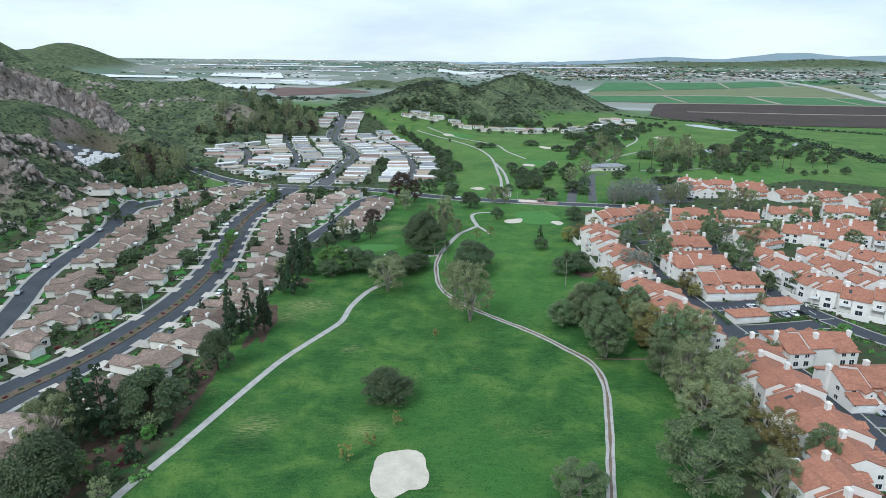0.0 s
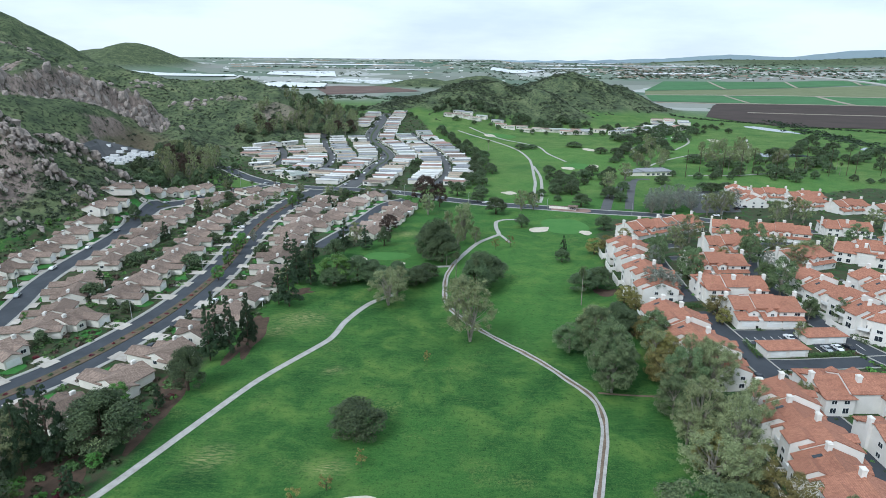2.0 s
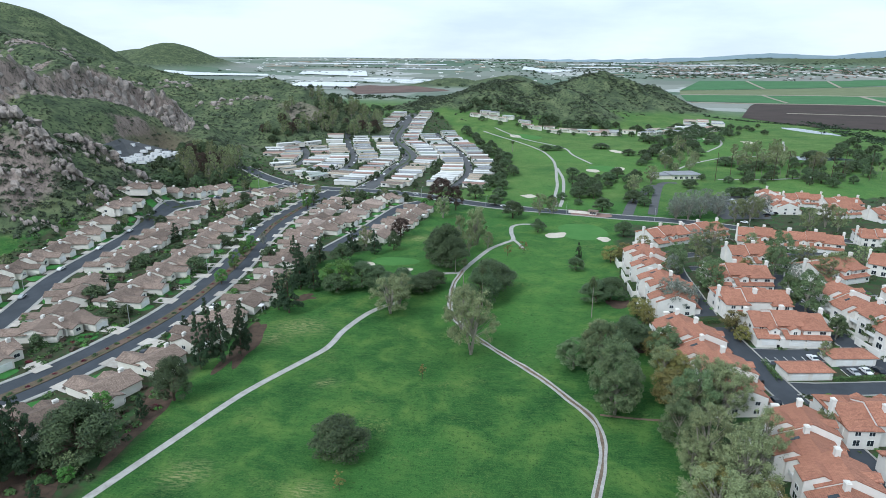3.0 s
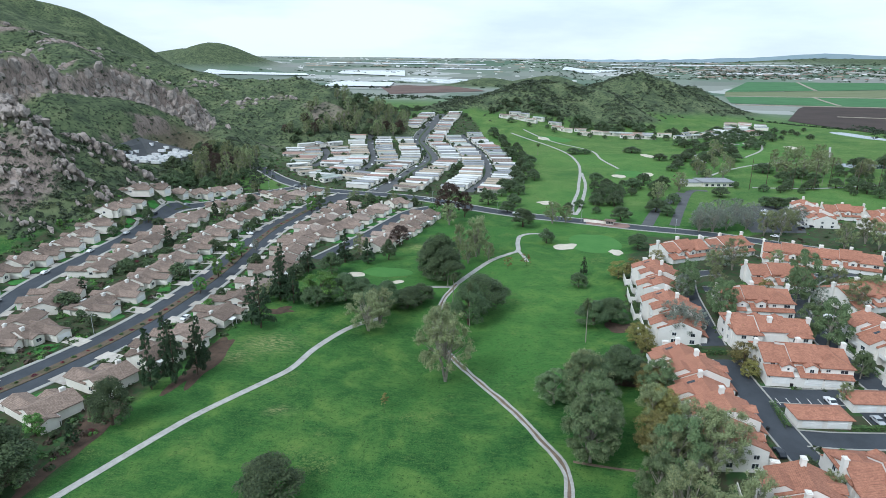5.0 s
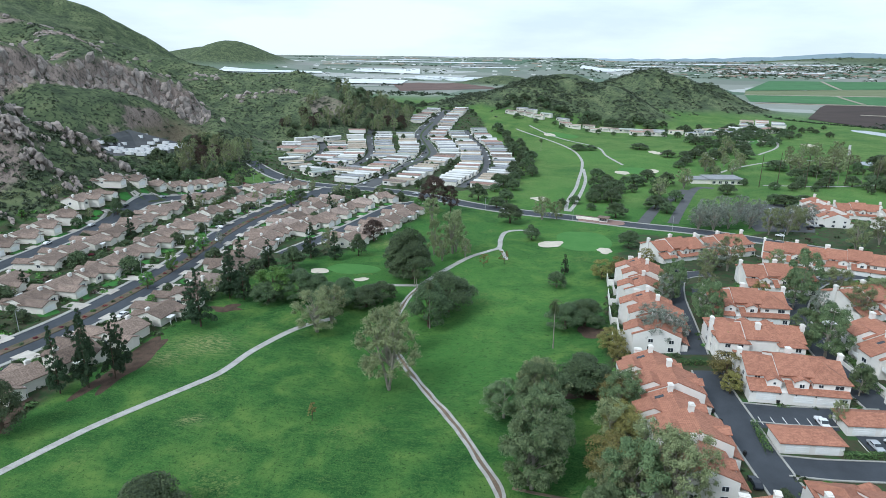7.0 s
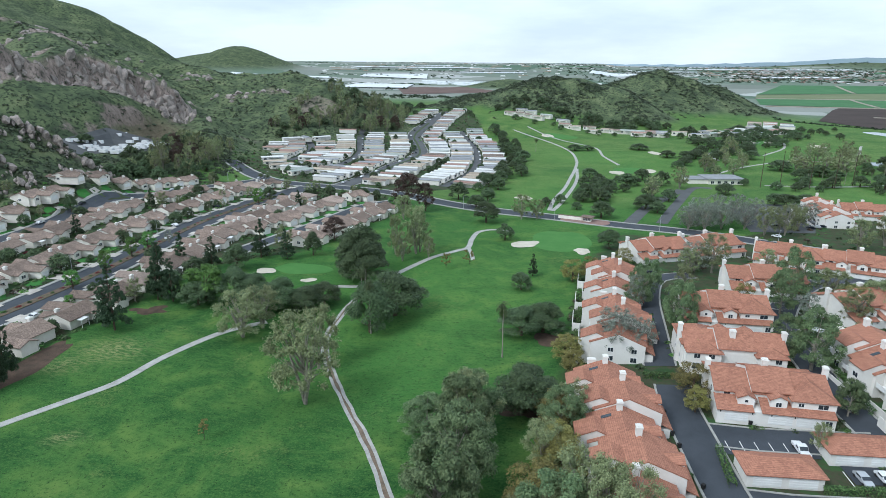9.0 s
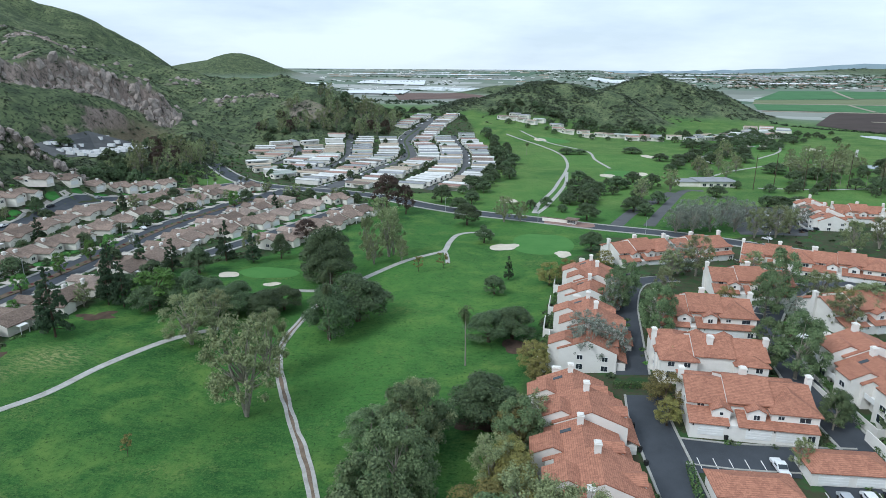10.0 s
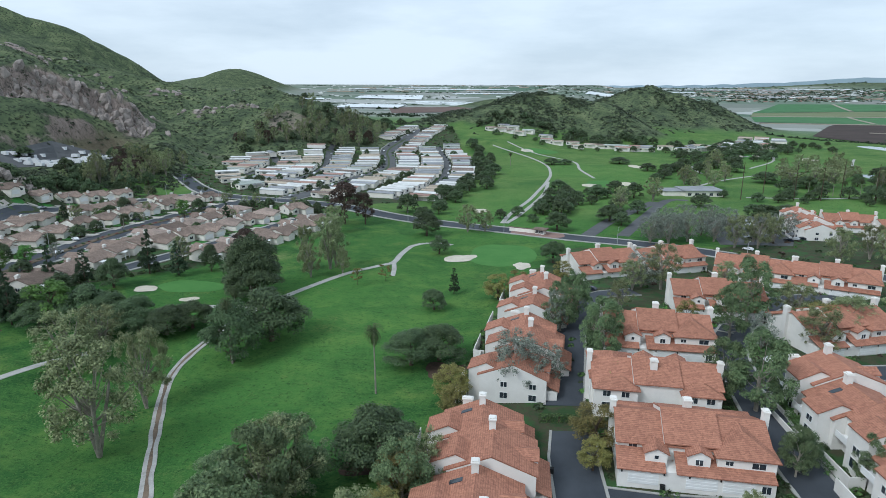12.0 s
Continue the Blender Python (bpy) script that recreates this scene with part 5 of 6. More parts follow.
# ---- trees ----
KINDS = {
    "oak": [tree_proto("oak", "oak_tree", "tree", "broad dark green oak standing on turf", s, 13000, 0.30, OAK_LEAF, BARK) for s in (1, 2, 3)],
    "lime": [tree_proto("syc", "leafy_tree", "tree", "round bright green tree in young leaf", s, 6000, 0.38, LIME_LEAF, BARK) for s in (4,)],
    "syc": [tree_proto("syc", "sycamore_tree", "tree", "tall full green sycamore beside the fairway", s, 13500, 0.255, SYC_LEAF, PALE_BARK) for s in (5, 6)],
    "gum": [tree_proto("gum", "gum_tree", "tree", "airy olive green gum tree with pale limbs", s, 13000, 0.21, GUM_LEAF, PALE_BARK) for s in (7, 8, 9)],
    "grey": [tree_proto("gum", "grey_tree", "tree", "thin grey-green tree just coming into leaf", s, 5500, 0.26, foliage("grey_leaves", (0.095, 0.112, 0.090), (0.28, 0.31, 0.25), 0.12), PALE_BARK) for s in (10,)],
    "pine": [tree_proto("pine", "pine_tree", "tree", "tall dark green conifer beside the houses", s, 11000, 0.29, PINE_LEAF, BARK) for s in (11, 12)],
    "gold": [tree_proto("syc", "golden_tree", "tree", "yellow-brown tree beside the terraces", s, 9500, 0.25, GOLD_LEAF, BARK) for s in (13, 14)],
    "rust": [tree_proto("syc", "copper_tree", "tree", "dark reddish brown tree by the road", s, 6500, 0.36, RUST_LEAF, BARK) for s in (15,)],
    "sap": [tree_proto("sap", "sapling", "tree", "thin young tree on the open turf", s, 1900, 0.42, GOLD_LEAF, BARK) for s in (16, 17)],
    "palm": [palm_proto(18, "slim palm with a shaggy crown")],
    "far": [tree_proto("oak", "round_tree", "tree", "dark round tree on the golf course", s, 2200, 0.75, OAK_LEAF, BARK) for s in (21, 22)],
    "fargum": [tree_proto("gum", "gum_tree", "tree", "tall dull green gum tree on the golf course", s, 2000, 0.55, GUM_LEAF, PALE_BARK) for s in (23, 24)],
    "farsyc": [tree_proto("syc", "sycamore_tree", "tree", "full green sycamore among the terraces", 29, 3600, 0.48, SYC_LEAF, PALE_BARK)],
    "farpine": [tree_proto("pine", "pine_tree", "tree", "dark green conifer in a garden", 30, 2600, 0.6, PINE_LEAF, BARK)],
    "shrub": [tree_proto("shrub", "garden_shrub", "shrub", "rounded green shrub among the houses", s, 800, 1.1, HEDGE_LEAF, BARK, "leaves") for s in (25, 26)],
    "darkshrub": [tree_proto("shrub", "garden_shrub", "shrub", "dark green shrub among the houses", s, 800, 1.1, OAK_LEAF, BARK, "leaves") for s in (27,)],
    "redshrub": [tree_proto("shrub", "flowering_shrub", "shrub", "low shrub with dark red leaves", s, 500, 1.2, RED_LEAF, BARK, "leaves") for s in (28,)],
}

KINDS["garden"] = [tree_proto("oak", "garden_tree", "tree", "small round dark tree among the houses", 31, 2200, 0.75, OAK_LEAF, BARK)]
KINDS["pond"] = [tree_proto("oak", "broadleaf_tree", "tree", "dark broadleaf tree beside the golf course", 32, 2200, 0.75, OAK_LEAF, BARK)]


def plant(kind, x, y, h, w, r):
    protos = KINDS[kind]
    put_thing(protos[r.randrange(len(protos))], at_place(x, y, r.uniform(0, 6.28), w / 9.5, h / 9.7))


OAK_PLACES = (
    (-16, 154, 11, 15), (9.5, 263, 18, 15), (13, 276, 16, 20), (56, 269, 9.8, 14), (62, 273, 9.8, 14),
    (50, 309, 7.3, 8), (-12, 307, 22, 19), (-43, 270, 12.2, 15), (-25, 269, 11, 14), (-13, 277, 8.5, 12),
    (-61, 299, 11, 11), (-42, 326, 11, 8), (63, 226, 12.2, 15), (64, 229, 11, 13), (80, 375, 9.8, 11),
    (-88, 111, 17.1, 18), (-71, 171, 14.6, 11), (16, 412, 12.2, 15), (2, 451, 8, 11),
    (32, 378, 8.5, 9), (75, 445, 10, 14), (73, 491, 10, 12), (72, 526, 10, 10), (62, 591, 9, 13),
    (10, 584, 9, 11), (-2, 632, 9, 10), (100, 480, 10, 15), (115, 575, 11, 13), (40, 756, 7, 16),
    (53, 760, 6, 14), (105, 784, 7, 20), (130, 733, 8, 16), (161, 698, 8, 14), (160, 641, 8, 12),
    (205, 795, 9, 17), (207, 747, 9, 17), (218, 681, 10, 20), (258, 616, 9, 12), (297, 680, 10, 16),
    (155, 551, 8, 14), (196, 516, 9, 16), (185, 516, 9, 14), (180, 522, 8, 12), (103, 187, 7.3, 5),
    (135, 240, 8.5, 5), (-122, 426, 9.8, 9), (-199, 355, 11, 7), (-337, 506, 9, 16),
    (-79, 143, 16, 19), (-84, 148, 12, 10),
)
SAP_PLACES = (
    (-12, 141, 5, 4), (-18, 132, 4.5, 4), (-23, 125, 6, 5), (-3, 197, 5, 4), (17, 326, 7, 6),
    (25, 333, 7, 6),
)
GUM_PLACES = (
    (10, 219, 22.8, 20), (4, 238, 18, 13), (-25, 246, 14.4, 17), (-1, 342, 20.4, 14), (-9, 338, 16.8, 8),
    (-23, 254, 13.2, 13), (72, 161, 16.8, 15), (78, 152, 16.8, 16), (86, 164, 15.6, 12),
    (-95, 127, 15.6, 16), (-28, 404, 13.2, 11), (33, 426, 13.2, 12), (41, 429, 10.8, 9), (0, 345, 15.6, 11),
    (106, 521, 14, 13), (127, 566, 15, 14), (188, 679, 13, 11), (234, 668, 14, 20), (251, 672, 14, 20),
    (262, 670, 15, 20), (233, 692, 14, 18), (155, 428, 14.4, 13), (165, 431, 15.6, 13), (175, 448, 12, 11),
    (189, 405, 14.4, 12), (206, 423, 14.4, 12), (208, 411, 14.4, 12), (118, 337, 14.4, 12), (109, 332, 9.6, 9),
    (78, 187, 16.8, 14), (82, 184, 15.6, 14),
    (86, 189, 14.4, 12), (150, 311, 10.8, 12), (159, 301, 10.8, 13), (124, 224, 6, 5),
    (70, 143, 13, 17), (150, 289, 11, 11), (53, 212, 15, 15),
)
PALM_PLACES = (
    (10, 262, 17.9, 4), (53, 253, 16.6, 4), (0, 279, 14.1, 4), (-132, 381, 7.7, 5), (2, 736, 13, 5),
    (-5.8, 296, 10, 4), (-150, 470, 9, 5), (-157, 474, 9, 5), (-172, 468, 8, 5), (-186, 462, 9, 5), (-146, 300, 6, 5),
)
PINE_PLACES = (
    (52, 326, 9.2, 4.5), (-63, 237, 21.1, 11), (-69, 265, 19.8, 12), (-84, 295, 14.5, 7), (-61, 316, 17.2, 9),
    (-87, 135, 21.1, 11), (-93, 137, 18.5, 9), (-78, 204, 18.5, 7), (-68, 194, 21.1, 8), (-66, 204, 18.5, 7),
    (-68, 239, 15.8, 8), (-62, 262, 15.8, 8), (-68, 262, 17.2, 8),
    (-73, 189.5, 20, 7), (-90, 129.5, 20, 8.5), (-64.5, 200, 17.5, 7),
)
RUST_PLACES = (
    (-33, 426, 22, 17), (-23, 429, 16.5, 10), (-44, 352, 11, 11),
)
LIME_PLACES = (
    (-52, 266, 12.5, 15), (138, 194, 7.5, 7), (-108, 282, 8.8, 6), (-112, 300, 8.8, 6), (-122, 414, 10, 8),
    (-114, 312, 8, 7), (-104, 262, 7, 6),
)
SYC_PLACES = (
    (54, 184, 17.5, 15), (52, 208, 17.5, 12), (53, 216, 13.8, 14), (53, 185, 15, 12), (59, 117, 18.8, 20),
    (74, 182, 16.2, 14), (91, 125, 12.5, 8), (31, 114, 8.8, 13), (93, 300, 13.8, 9), (101, 272, 15, 10),
    (138, 308, 17.5, 13), (125, 260, 13.8, 9), (131, 258, 16.2, 13),
    (54.5, 195, 18, 15), (44, 210, 10, 12), (90, 291.5, 13.5, 10), (101, 280, 13, 10), (131.5, 294, 14, 10), (144.5, 239, 9, 6.5), (133.5, 238.5, 9, 6),
)
GOLD_PLACES = (
    (72, 208, 9.2, 9), (72, 252, 8, 6), (72, 217, 10.3, 8), (74, 199, 11.5, 9), (74, 324, 9.2, 9),
    (82, 129, 13.8, 12), (103, 256, 8, 8), (101, 239, 8, 10), (153, 299, 9.2, 11),
    (67.5, 323, 8.6, 10), (70.5, 221, 8.5, 9.5), (73, 203, 11, 11), (70, 254, 7.5, 8.5), (80, 143, 11, 11),
)
GREY_PLACES = (
    (119, 427, 12, 13), (127, 429, 13, 14), (136, 436, 13, 14), (126, 453, 13, 13), (138, 468, 13, 14),
    (144, 454, 12, 12), (-113, 324, 6, 5),
    (84, 256, 12.5, 11.5), (90, 260, 9.5, 9), (83, 262, 12, 11), (137.5, 288, 9, 8), (112, 338, 11, 13), (89, 289, 12, 7),
    (150, 452, 12, 13), (158, 468, 12, 13), (166, 446, 12, 12), (176, 458, 12, 13), (131, 444, 12, 13), (148, 440, 12, 12), (186, 470, 11, 12), (152, 486, 11, 12), (122, 440, 12, 12),
)
rnd = random.Random(11)
for kind, places in (("oak", OAK_PLACES), ("sap", SAP_PLACES), ("gum", GUM_PLACES), ("palm", PALM_PLACES), ("pine", PINE_PLACES), ("rust", RUST_PLACES), ("lime", LIME_PLACES),
                     ("syc", SYC_PLACES), ("gold", GOLD_PLACES), ("grey", GREY_PLACES)):
    for x, y, h, w in places:
        far = y > 480
        if kind == "palm":
            put_thing(KINDS["palm"][0], at_place(x, y, x, w / 4, h / 10))
        else:
            plant({"oak": "far", "gum": "fargum"}.get(kind, kind) if far else kind, x, y, h, w, rnd)


def scatter(kind, poly, n, h, w, r, gap=0.0, avoid=()):
    """Plants strewn over an outline, clear of what stands there."""
    xs, ys = [p[0] for p in poly], [p[1] for p in poly]
    done, tries = [], 0
    while len(done) < n and tries < n * 30:
        tries += 1
        p = Vector((r.uniform(min(xs), max(xs)), r.uniform(min(ys), max(ys))))
        if not inside(tuple(p), poly) or any((p - q).length < gap for q in done) or any((p - q).length < g for spots, g in avoid for q in spots):
            continue
        done.append(p)
        s = r.uniform(0.7, 1.3)
        plant(kind, p.x, p.y, h * s, w * s * r.uniform(0.85, 1.15), r)


def road_points(*lines):
    return [p for line in lines for p in smooth_line(line, 5.0)]


VILLAGE_ROADS = road_points(BOULEVARD, SIDE_STREET, SHORT_STREET, CROSS_ROAD)
VILLAGE_CLEAR = ((HOUSE_SPOTS, 8.0), (VILLAGE_ROADS, 10.5))
scatter("darkshrub", VILLAGE, 30, 2.6, 3.2, rnd, 2.0, VILLAGE_CLEAR)
scatter("shrub", VILLAGE, 25, 2.2, 2.8, rnd, 2.0, VILLAGE_CLEAR)
scatter("redshrub", VILLAGE, 15, 1.6, 2.2, rnd, 3.0, VILLAGE_CLEAR)
scatter("garden", VILLAGE, 34, 6.5, 7.0, rnd, 8.0, VILLAGE_CLEAR)
scatter("farpine", VILLAGE, 12, 8.5, 5.0, rnd, 8.0, VILLAGE_CLEAR)
scatter("lime", VILLAGE, 12, 5.5, 5.5, rnd, 8.0, VILLAGE_CLEAR)
scatter("fargum", VILLAGE, 14, 6.5, 6.0, rnd, 8.0, VILLAGE_CLEAR)
for k, (p, d) in enumerate(along(BOULEVARD[2:-1], 3, 4.6)):
    plant(("redshrub", "darkshrub", "redshrub", "shrub")[k % 4], p.x + rnd.uniform(-0.6, 0.6), p.y, rnd.uniform(0.9, 1.4), rnd.uniform(1.4, 2.2), rnd)
PARK_ROADS = road_points(PARK_MAIN, PARK_EAST, PARK_WEST, PARK_FAR)
PARK_CLEAR = ((PARK_SPOTS, 5.0), (PARK_ROADS, 6.5))
scatter("garden", PARK, 40, 6.0, 6.0, rnd, 8.0, PARK_CLEAR)
LANES = road_points(LANE_WEST, LANE_UP, LANE_EAST, CROSS_ROAD)
TERRACE_SPOTS = [Vector((o.matrix_basis.translation.x, o.matrix_basis.translation.y)) for o in bpy.data.objects if o.parent is None and o.name.startswith(("terraced_row", "garage_terrace", "garage_block"))]
TERRACE_CLEAR = ((LANES, 5.5), (TERRACE_SPOTS, 13.0))
scatter("shrub", TERRACES, 30, 1.6, 2.4, rnd, 2.0, ((LANES, 5.0), (TERRACE_SPOTS, 12.0)))
scatter("darkshrub", TERRACES, 20, 1.8, 2.2, rnd, 2.0, ((LANES, 5.0), (TERRACE_SPOTS, 12.0)))
scatter("fargum", [(180, 380), (330, 470), (400, 470), (330, 260), (200, 200)], 34, 10, 10, rnd, 9, TERRACE_CLEAR)
scatter("farsyc", [(168, 200), (200, 330), (330, 400), (300, 250), (180, 150)], 16, 9, 9, rnd, 9, TERRACE_CLEAR)
# hedge of trees between fairway and terraces
for k in range(11):
    y = 118 + k * 10.5
    plant(("gum", "syc", "gum", "gold")[k % 4], 72 + rnd.uniform(-5, 4), y + rnd.uniform(-3, 3), rnd.uniform(10, 13), rnd.uniform(10, 14), rnd)
for kind, x, y, h, w in (("oak", -9, 303, 15, 19), ("oak", -15, 310, 18, 17), ("oak", -36, 271, 10, 15), ("oak", -17, 271, 9, 13), ("oak", -30, 264, 9, 12), ("gum", -3, 330, 12, 9), ("gum", 6, 338, 9, 7), ("oak", -52, 262, 9, 12), ("pine", -72, 298, 13, 8), ("pine", -50, 318, 13, 8), ("gum", -58, 330, 11, 9), ("gold", 73, 246, 7, 7), ("gold", 101, 232, 6, 6), ("gold", 122, 299, 7, 7), ("gum", 105, 306, 9, 8), ("syc", 143, 330, 10, 9), ("gum", 138, 345, 9, 9), ("gold", 86, 345, 7, 8), ("lime", 112, 192, 6, 5), ("gum", 106, 180, 8, 6)):
    plant(kind, x, y, h, w, rnd)
scatter("farsyc", [(170, 200), (176, 330), (300, 420), (330, 300), (210, 150)], 14, 9, 9, rnd, 9, ((LANES, 5.5), (TERRACE_SPOTS, 9.5)))
scatter("fargum", [(170, 200), (176, 330), (300, 420), (330, 300), (210, 150)], 16, 9, 9, rnd, 9, ((LANES, 5.5), (TERRACE_SPOTS, 9.5)))
# the grove under the hill, and the belt along its foot
scatter("pond", [(-240, 402), (-228, 440), (-208, 470), (-255, 600), (-300, 560)], 26, 11, 12, rnd, 7)
scatter("fargum", [(-240, 430), (-212, 470), (-250, 590), (-290, 560)], 26, 15, 10, rnd, 6)
scatter("rust", [(-250, 480), (-225, 500), (-250, 590), (-290, 560)], 8, 12, 10, rnd, 6)
scatter("far", [(-292, 690), (-225, 760), (-180, 960), (-200, 1010), (-290, 1000), (-280, 790)], 26, 11, 12, rnd, 8)
scatter("fargum", [(-300, 700), (-268, 702), (-205, 752), (-168, 808), (-188, 900), (-215, 900), (-212, 800)], 34, 13, 9, rnd, 6)
scatter("rust", [(-300, 700), (-268, 702), (-205, 752), (-168, 808), (-190, 850), (-212, 800)], 10, 11, 9, rnd, 6)
scatter("pond", [(-300, 700), (-268, 700), (-205, 750), (-168, 806), (-190, 850), (-212, 800)], 16, 8, 9, rnd, 6)
scatter("fargum", [(-292, 690), (-225, 760), (-180, 960), (-280, 790)], 22, 15, 10, rnd, 8)
# along the cross road and between the far fairways
scatter("far", [(-20, 470), (-8, 640), (-45, 770), (-70, 880), (-55, 880), (-20, 760), (8, 640), (6, 470)], 34, 9, 11, rnd, 9)
scatter("far", [(30, 452), (120, 440), (118, 560), (60, 600)], 14, 7, 9, rnd, 9)
scatter("far", [(60, 470), (110, 560), (100, 620), (60, 560)], 16, 8, 10, rnd, 8)
scatter("far", [(130, 660), (240, 820), (330, 1000), (250, 1050), (170, 900)], 60, 8, 13, rnd, 10)
scatter("far", [(180, 590), (290, 590), (420, 720), (430, 900), (300, 720)], 44, 9, 13, rnd, 11)
scatter("pond", [(-90, 1010), (60, 966), (180, 955), (200, 1010), (120, 1040), (60, 1030), (-80, 1050)], 60, 9, 11, rnd, 7)
scatter("far", [(-90, 945), (60, 905), (180, 895), (190, 915), (60, 925), (-80, 965)], 12, 7, 9, rnd, 12)
for k in range(12):
    put_thing(KINDS["palm"][0], at_place(225 + 11 * k + rnd.uniform(-4, 4), 600 + rnd.uniform(0, 70), k, 1.0, rnd.uniform(1.1, 1.5)))

# street and garden trees in the village and between the mobile homes
more = random.Random(5)
scatter("garden", VILLAGE, 40, 5.5, 5.5, more, 9.0, ((HOUSE_SPOTS, 7.0), (VILLAGE_ROADS, 7.5)))
scatter("fargum", VILLAGE, 16, 6.5, 5.0, more, 9.0, ((HOUSE_SPOTS, 7.0), (VILLAGE_ROADS, 7.5)))
scatter("garden", PARK, 44, 5.2, 4.8, more, 7.0, ((PARK_SPOTS, 6.0), (PARK_ROADS, 4.5)))
# round the ponds and the practice range
scatter("fargum", [(235, 740), (262, 775), (330, 745), (320, 680), (290, 670)], 16, 15, 12, more, 8)
scatter("pond", [(370, 660), (440, 660), (450, 850), (400, 800)], 14, 9, 11, more, 10)
scatter("pond", [(150, 585), (400, 560), (410, 600), (160, 615)], 14, 7, 8, more, 12)
scatter("fargum", [(140, 620), (180, 640), (215, 820), (190, 830)], 12, 11, 10, more, 10)
scatter("pond", [(240, 900), (330, 900), (400, 1100), (260, 1090)], 16, 8, 10, more, 12)


# ---- rocks and scrub of the slopes ----
def stone_shapes(n, seed):
    out = []
    for k in range(n):
        bm = bmesh.new()
        r = random.Random(seed + 13 * k)
        for j in range(26):
            d = rand_dir(r)
            bm.verts.new(d * r.uniform(0.75, 1.15))
        hull = bmesh.ops.convex_hull(bm, input=bm.verts)
        bmesh.ops.delete(bm, geom=[g for g in hull["geom_interior"] if isinstance(g, bmesh.types.BMVert)], context="VERTS")
        bm.verts.index_update()
        out.append((np.array([v.co[:] for v in bm.verts]), [tuple(v.index for v in f.verts) for f in bm.faces]))
        bm.free()
    return out


def strew(name, shapes, spots, mat, label, category):
    """Many pieces joined into one mesh. spots: place, turn, three scales."""
    vs, fs, n = [], [], 0
    for k, (p, m) in enumerate(spots):
        v, f = shapes[k % len(shapes)]
        w = v @ np.array(m).T + np.array(p)
        vs.append(w)
        fs.extend(tuple(i + n for i in t) for t in f)
        n += len(v)
    me = bpy.data.meshes.new(name)
    me.from_pydata(np.concatenate(vs).tolist(), [], fs)
    me.materials.append(mat)
    me.update()
    return tagged(new(name, me), label, category, kind="stuff")


def spin(r, sx, sy, sz, tilt=0.25, turn=None):
    e = Euler((r.uniform(-tilt, tilt), r.uniform(-tilt, tilt), r.uniform(0, 6.28) if turn is None else turn + r.uniform(-0.3, 0.3)))
    m = e.to_matrix() @ Matrix.Diagonal((sx, sy, sz))
    return [list(row) for row in m]


ROCK = bpy.data.materials.new("weathered_rock")
ROCK.use_nodes = True
rn, rl = ROCK.node_tree.nodes, ROCK.node_tree.links
rb = rn["Principled BSDF"]
rb.inputs["Roughness"].default_value = 0.95
r_co = rn.new("ShaderNodeTexCoord").outputs["Object"]
r_col = ramp_node(rn, rl, noise_node(rn, rl, 0.16, 7, 0.75, r_co, 0.6), [(0.34, (0.15, 0.13, 0.12)), (0.50, (0.29, 0.25, 0.225)), (0.68, (0.40, 0.345, 0.31))])
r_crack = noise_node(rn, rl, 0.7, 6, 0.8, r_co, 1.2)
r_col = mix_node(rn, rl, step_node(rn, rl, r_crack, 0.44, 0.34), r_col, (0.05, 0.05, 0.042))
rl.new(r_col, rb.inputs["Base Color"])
bump_node(rn, rl, rb, r_crack, 0.8, 0.6)

rnd = random.Random(21)
rocks = []
while len(rocks) < 900:
    x, y = rnd.uniform(-390, -225), rnd.uniform(310, 450)
    c = crag(x, y)
    if c > 0.09:
        s = rnd.uniform(0.9, 2.6) * (0.6 + min(1.0, c * 2))
        rocks.append(((x, y, gz(x, y) - 0.35 * s), spin(rnd, s * 2.3, s * 0.75, s * 1.1, 0.3, -0.55)))
while len(rocks) < 1150:
    i = rnd.randrange(len(CLIFF) - 1)
    u = rnd.random()
    x = CLIFF[i][0] + (CLIFF[i + 1][0] - CLIFF[i][0]) * u + rnd.gauss(0, 9)
    y = CLIFF[i][1] + (CLIFF[i + 1][1] - CLIFF[i][1]) * u + rnd.gauss(0, 9)
    d, run = from_cliff(x, y)
    d += 9.0 * fbm(x, y, 28)
    if -16 < d < 8:
        s = rnd.uniform(1.2, 4.6)
        rocks.append(((x, y, gz(x, y) - 0.9 * s), spin(rnd, s * 1.2, s * 0.8, s * 1.9, 0.35)))
while len(rocks) < 1650:
    x, y = rnd.uniform(-780, -300), rnd.uniform(420, 960)
    k, up = rugged(x, y)
    if up > 25 and fbm(x, y, 48) > 0.2:
        s = rnd.uniform(1.2, 4.5)
        rocks.append(((x, y, gz(x, y) - 0.15 * s), spin(rnd, s * 1.2, s, s * 0.9, 0.3)))
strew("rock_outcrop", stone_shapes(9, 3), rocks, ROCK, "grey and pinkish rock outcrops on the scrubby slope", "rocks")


def bush_shapes(n, seed, cards):
    out = []
    for k in range(n):
        r = random.Random(seed + k)
        v, f = [], []
        for j in range(cards):
            d = rand_dir(r)
            d.z = abs(d.z)
            leaf(v, f, Vector((d.x * r.uniform(0.5, 1), d.y * r.uniform(0.5, 1), d.z * r.uniform(0.4, 0.9))), d + rand_dir(r) * 0.6, r.uniform(0.4, 0.75), r)
        out.append((np.array([list(c) for c in v]), f))
    return out


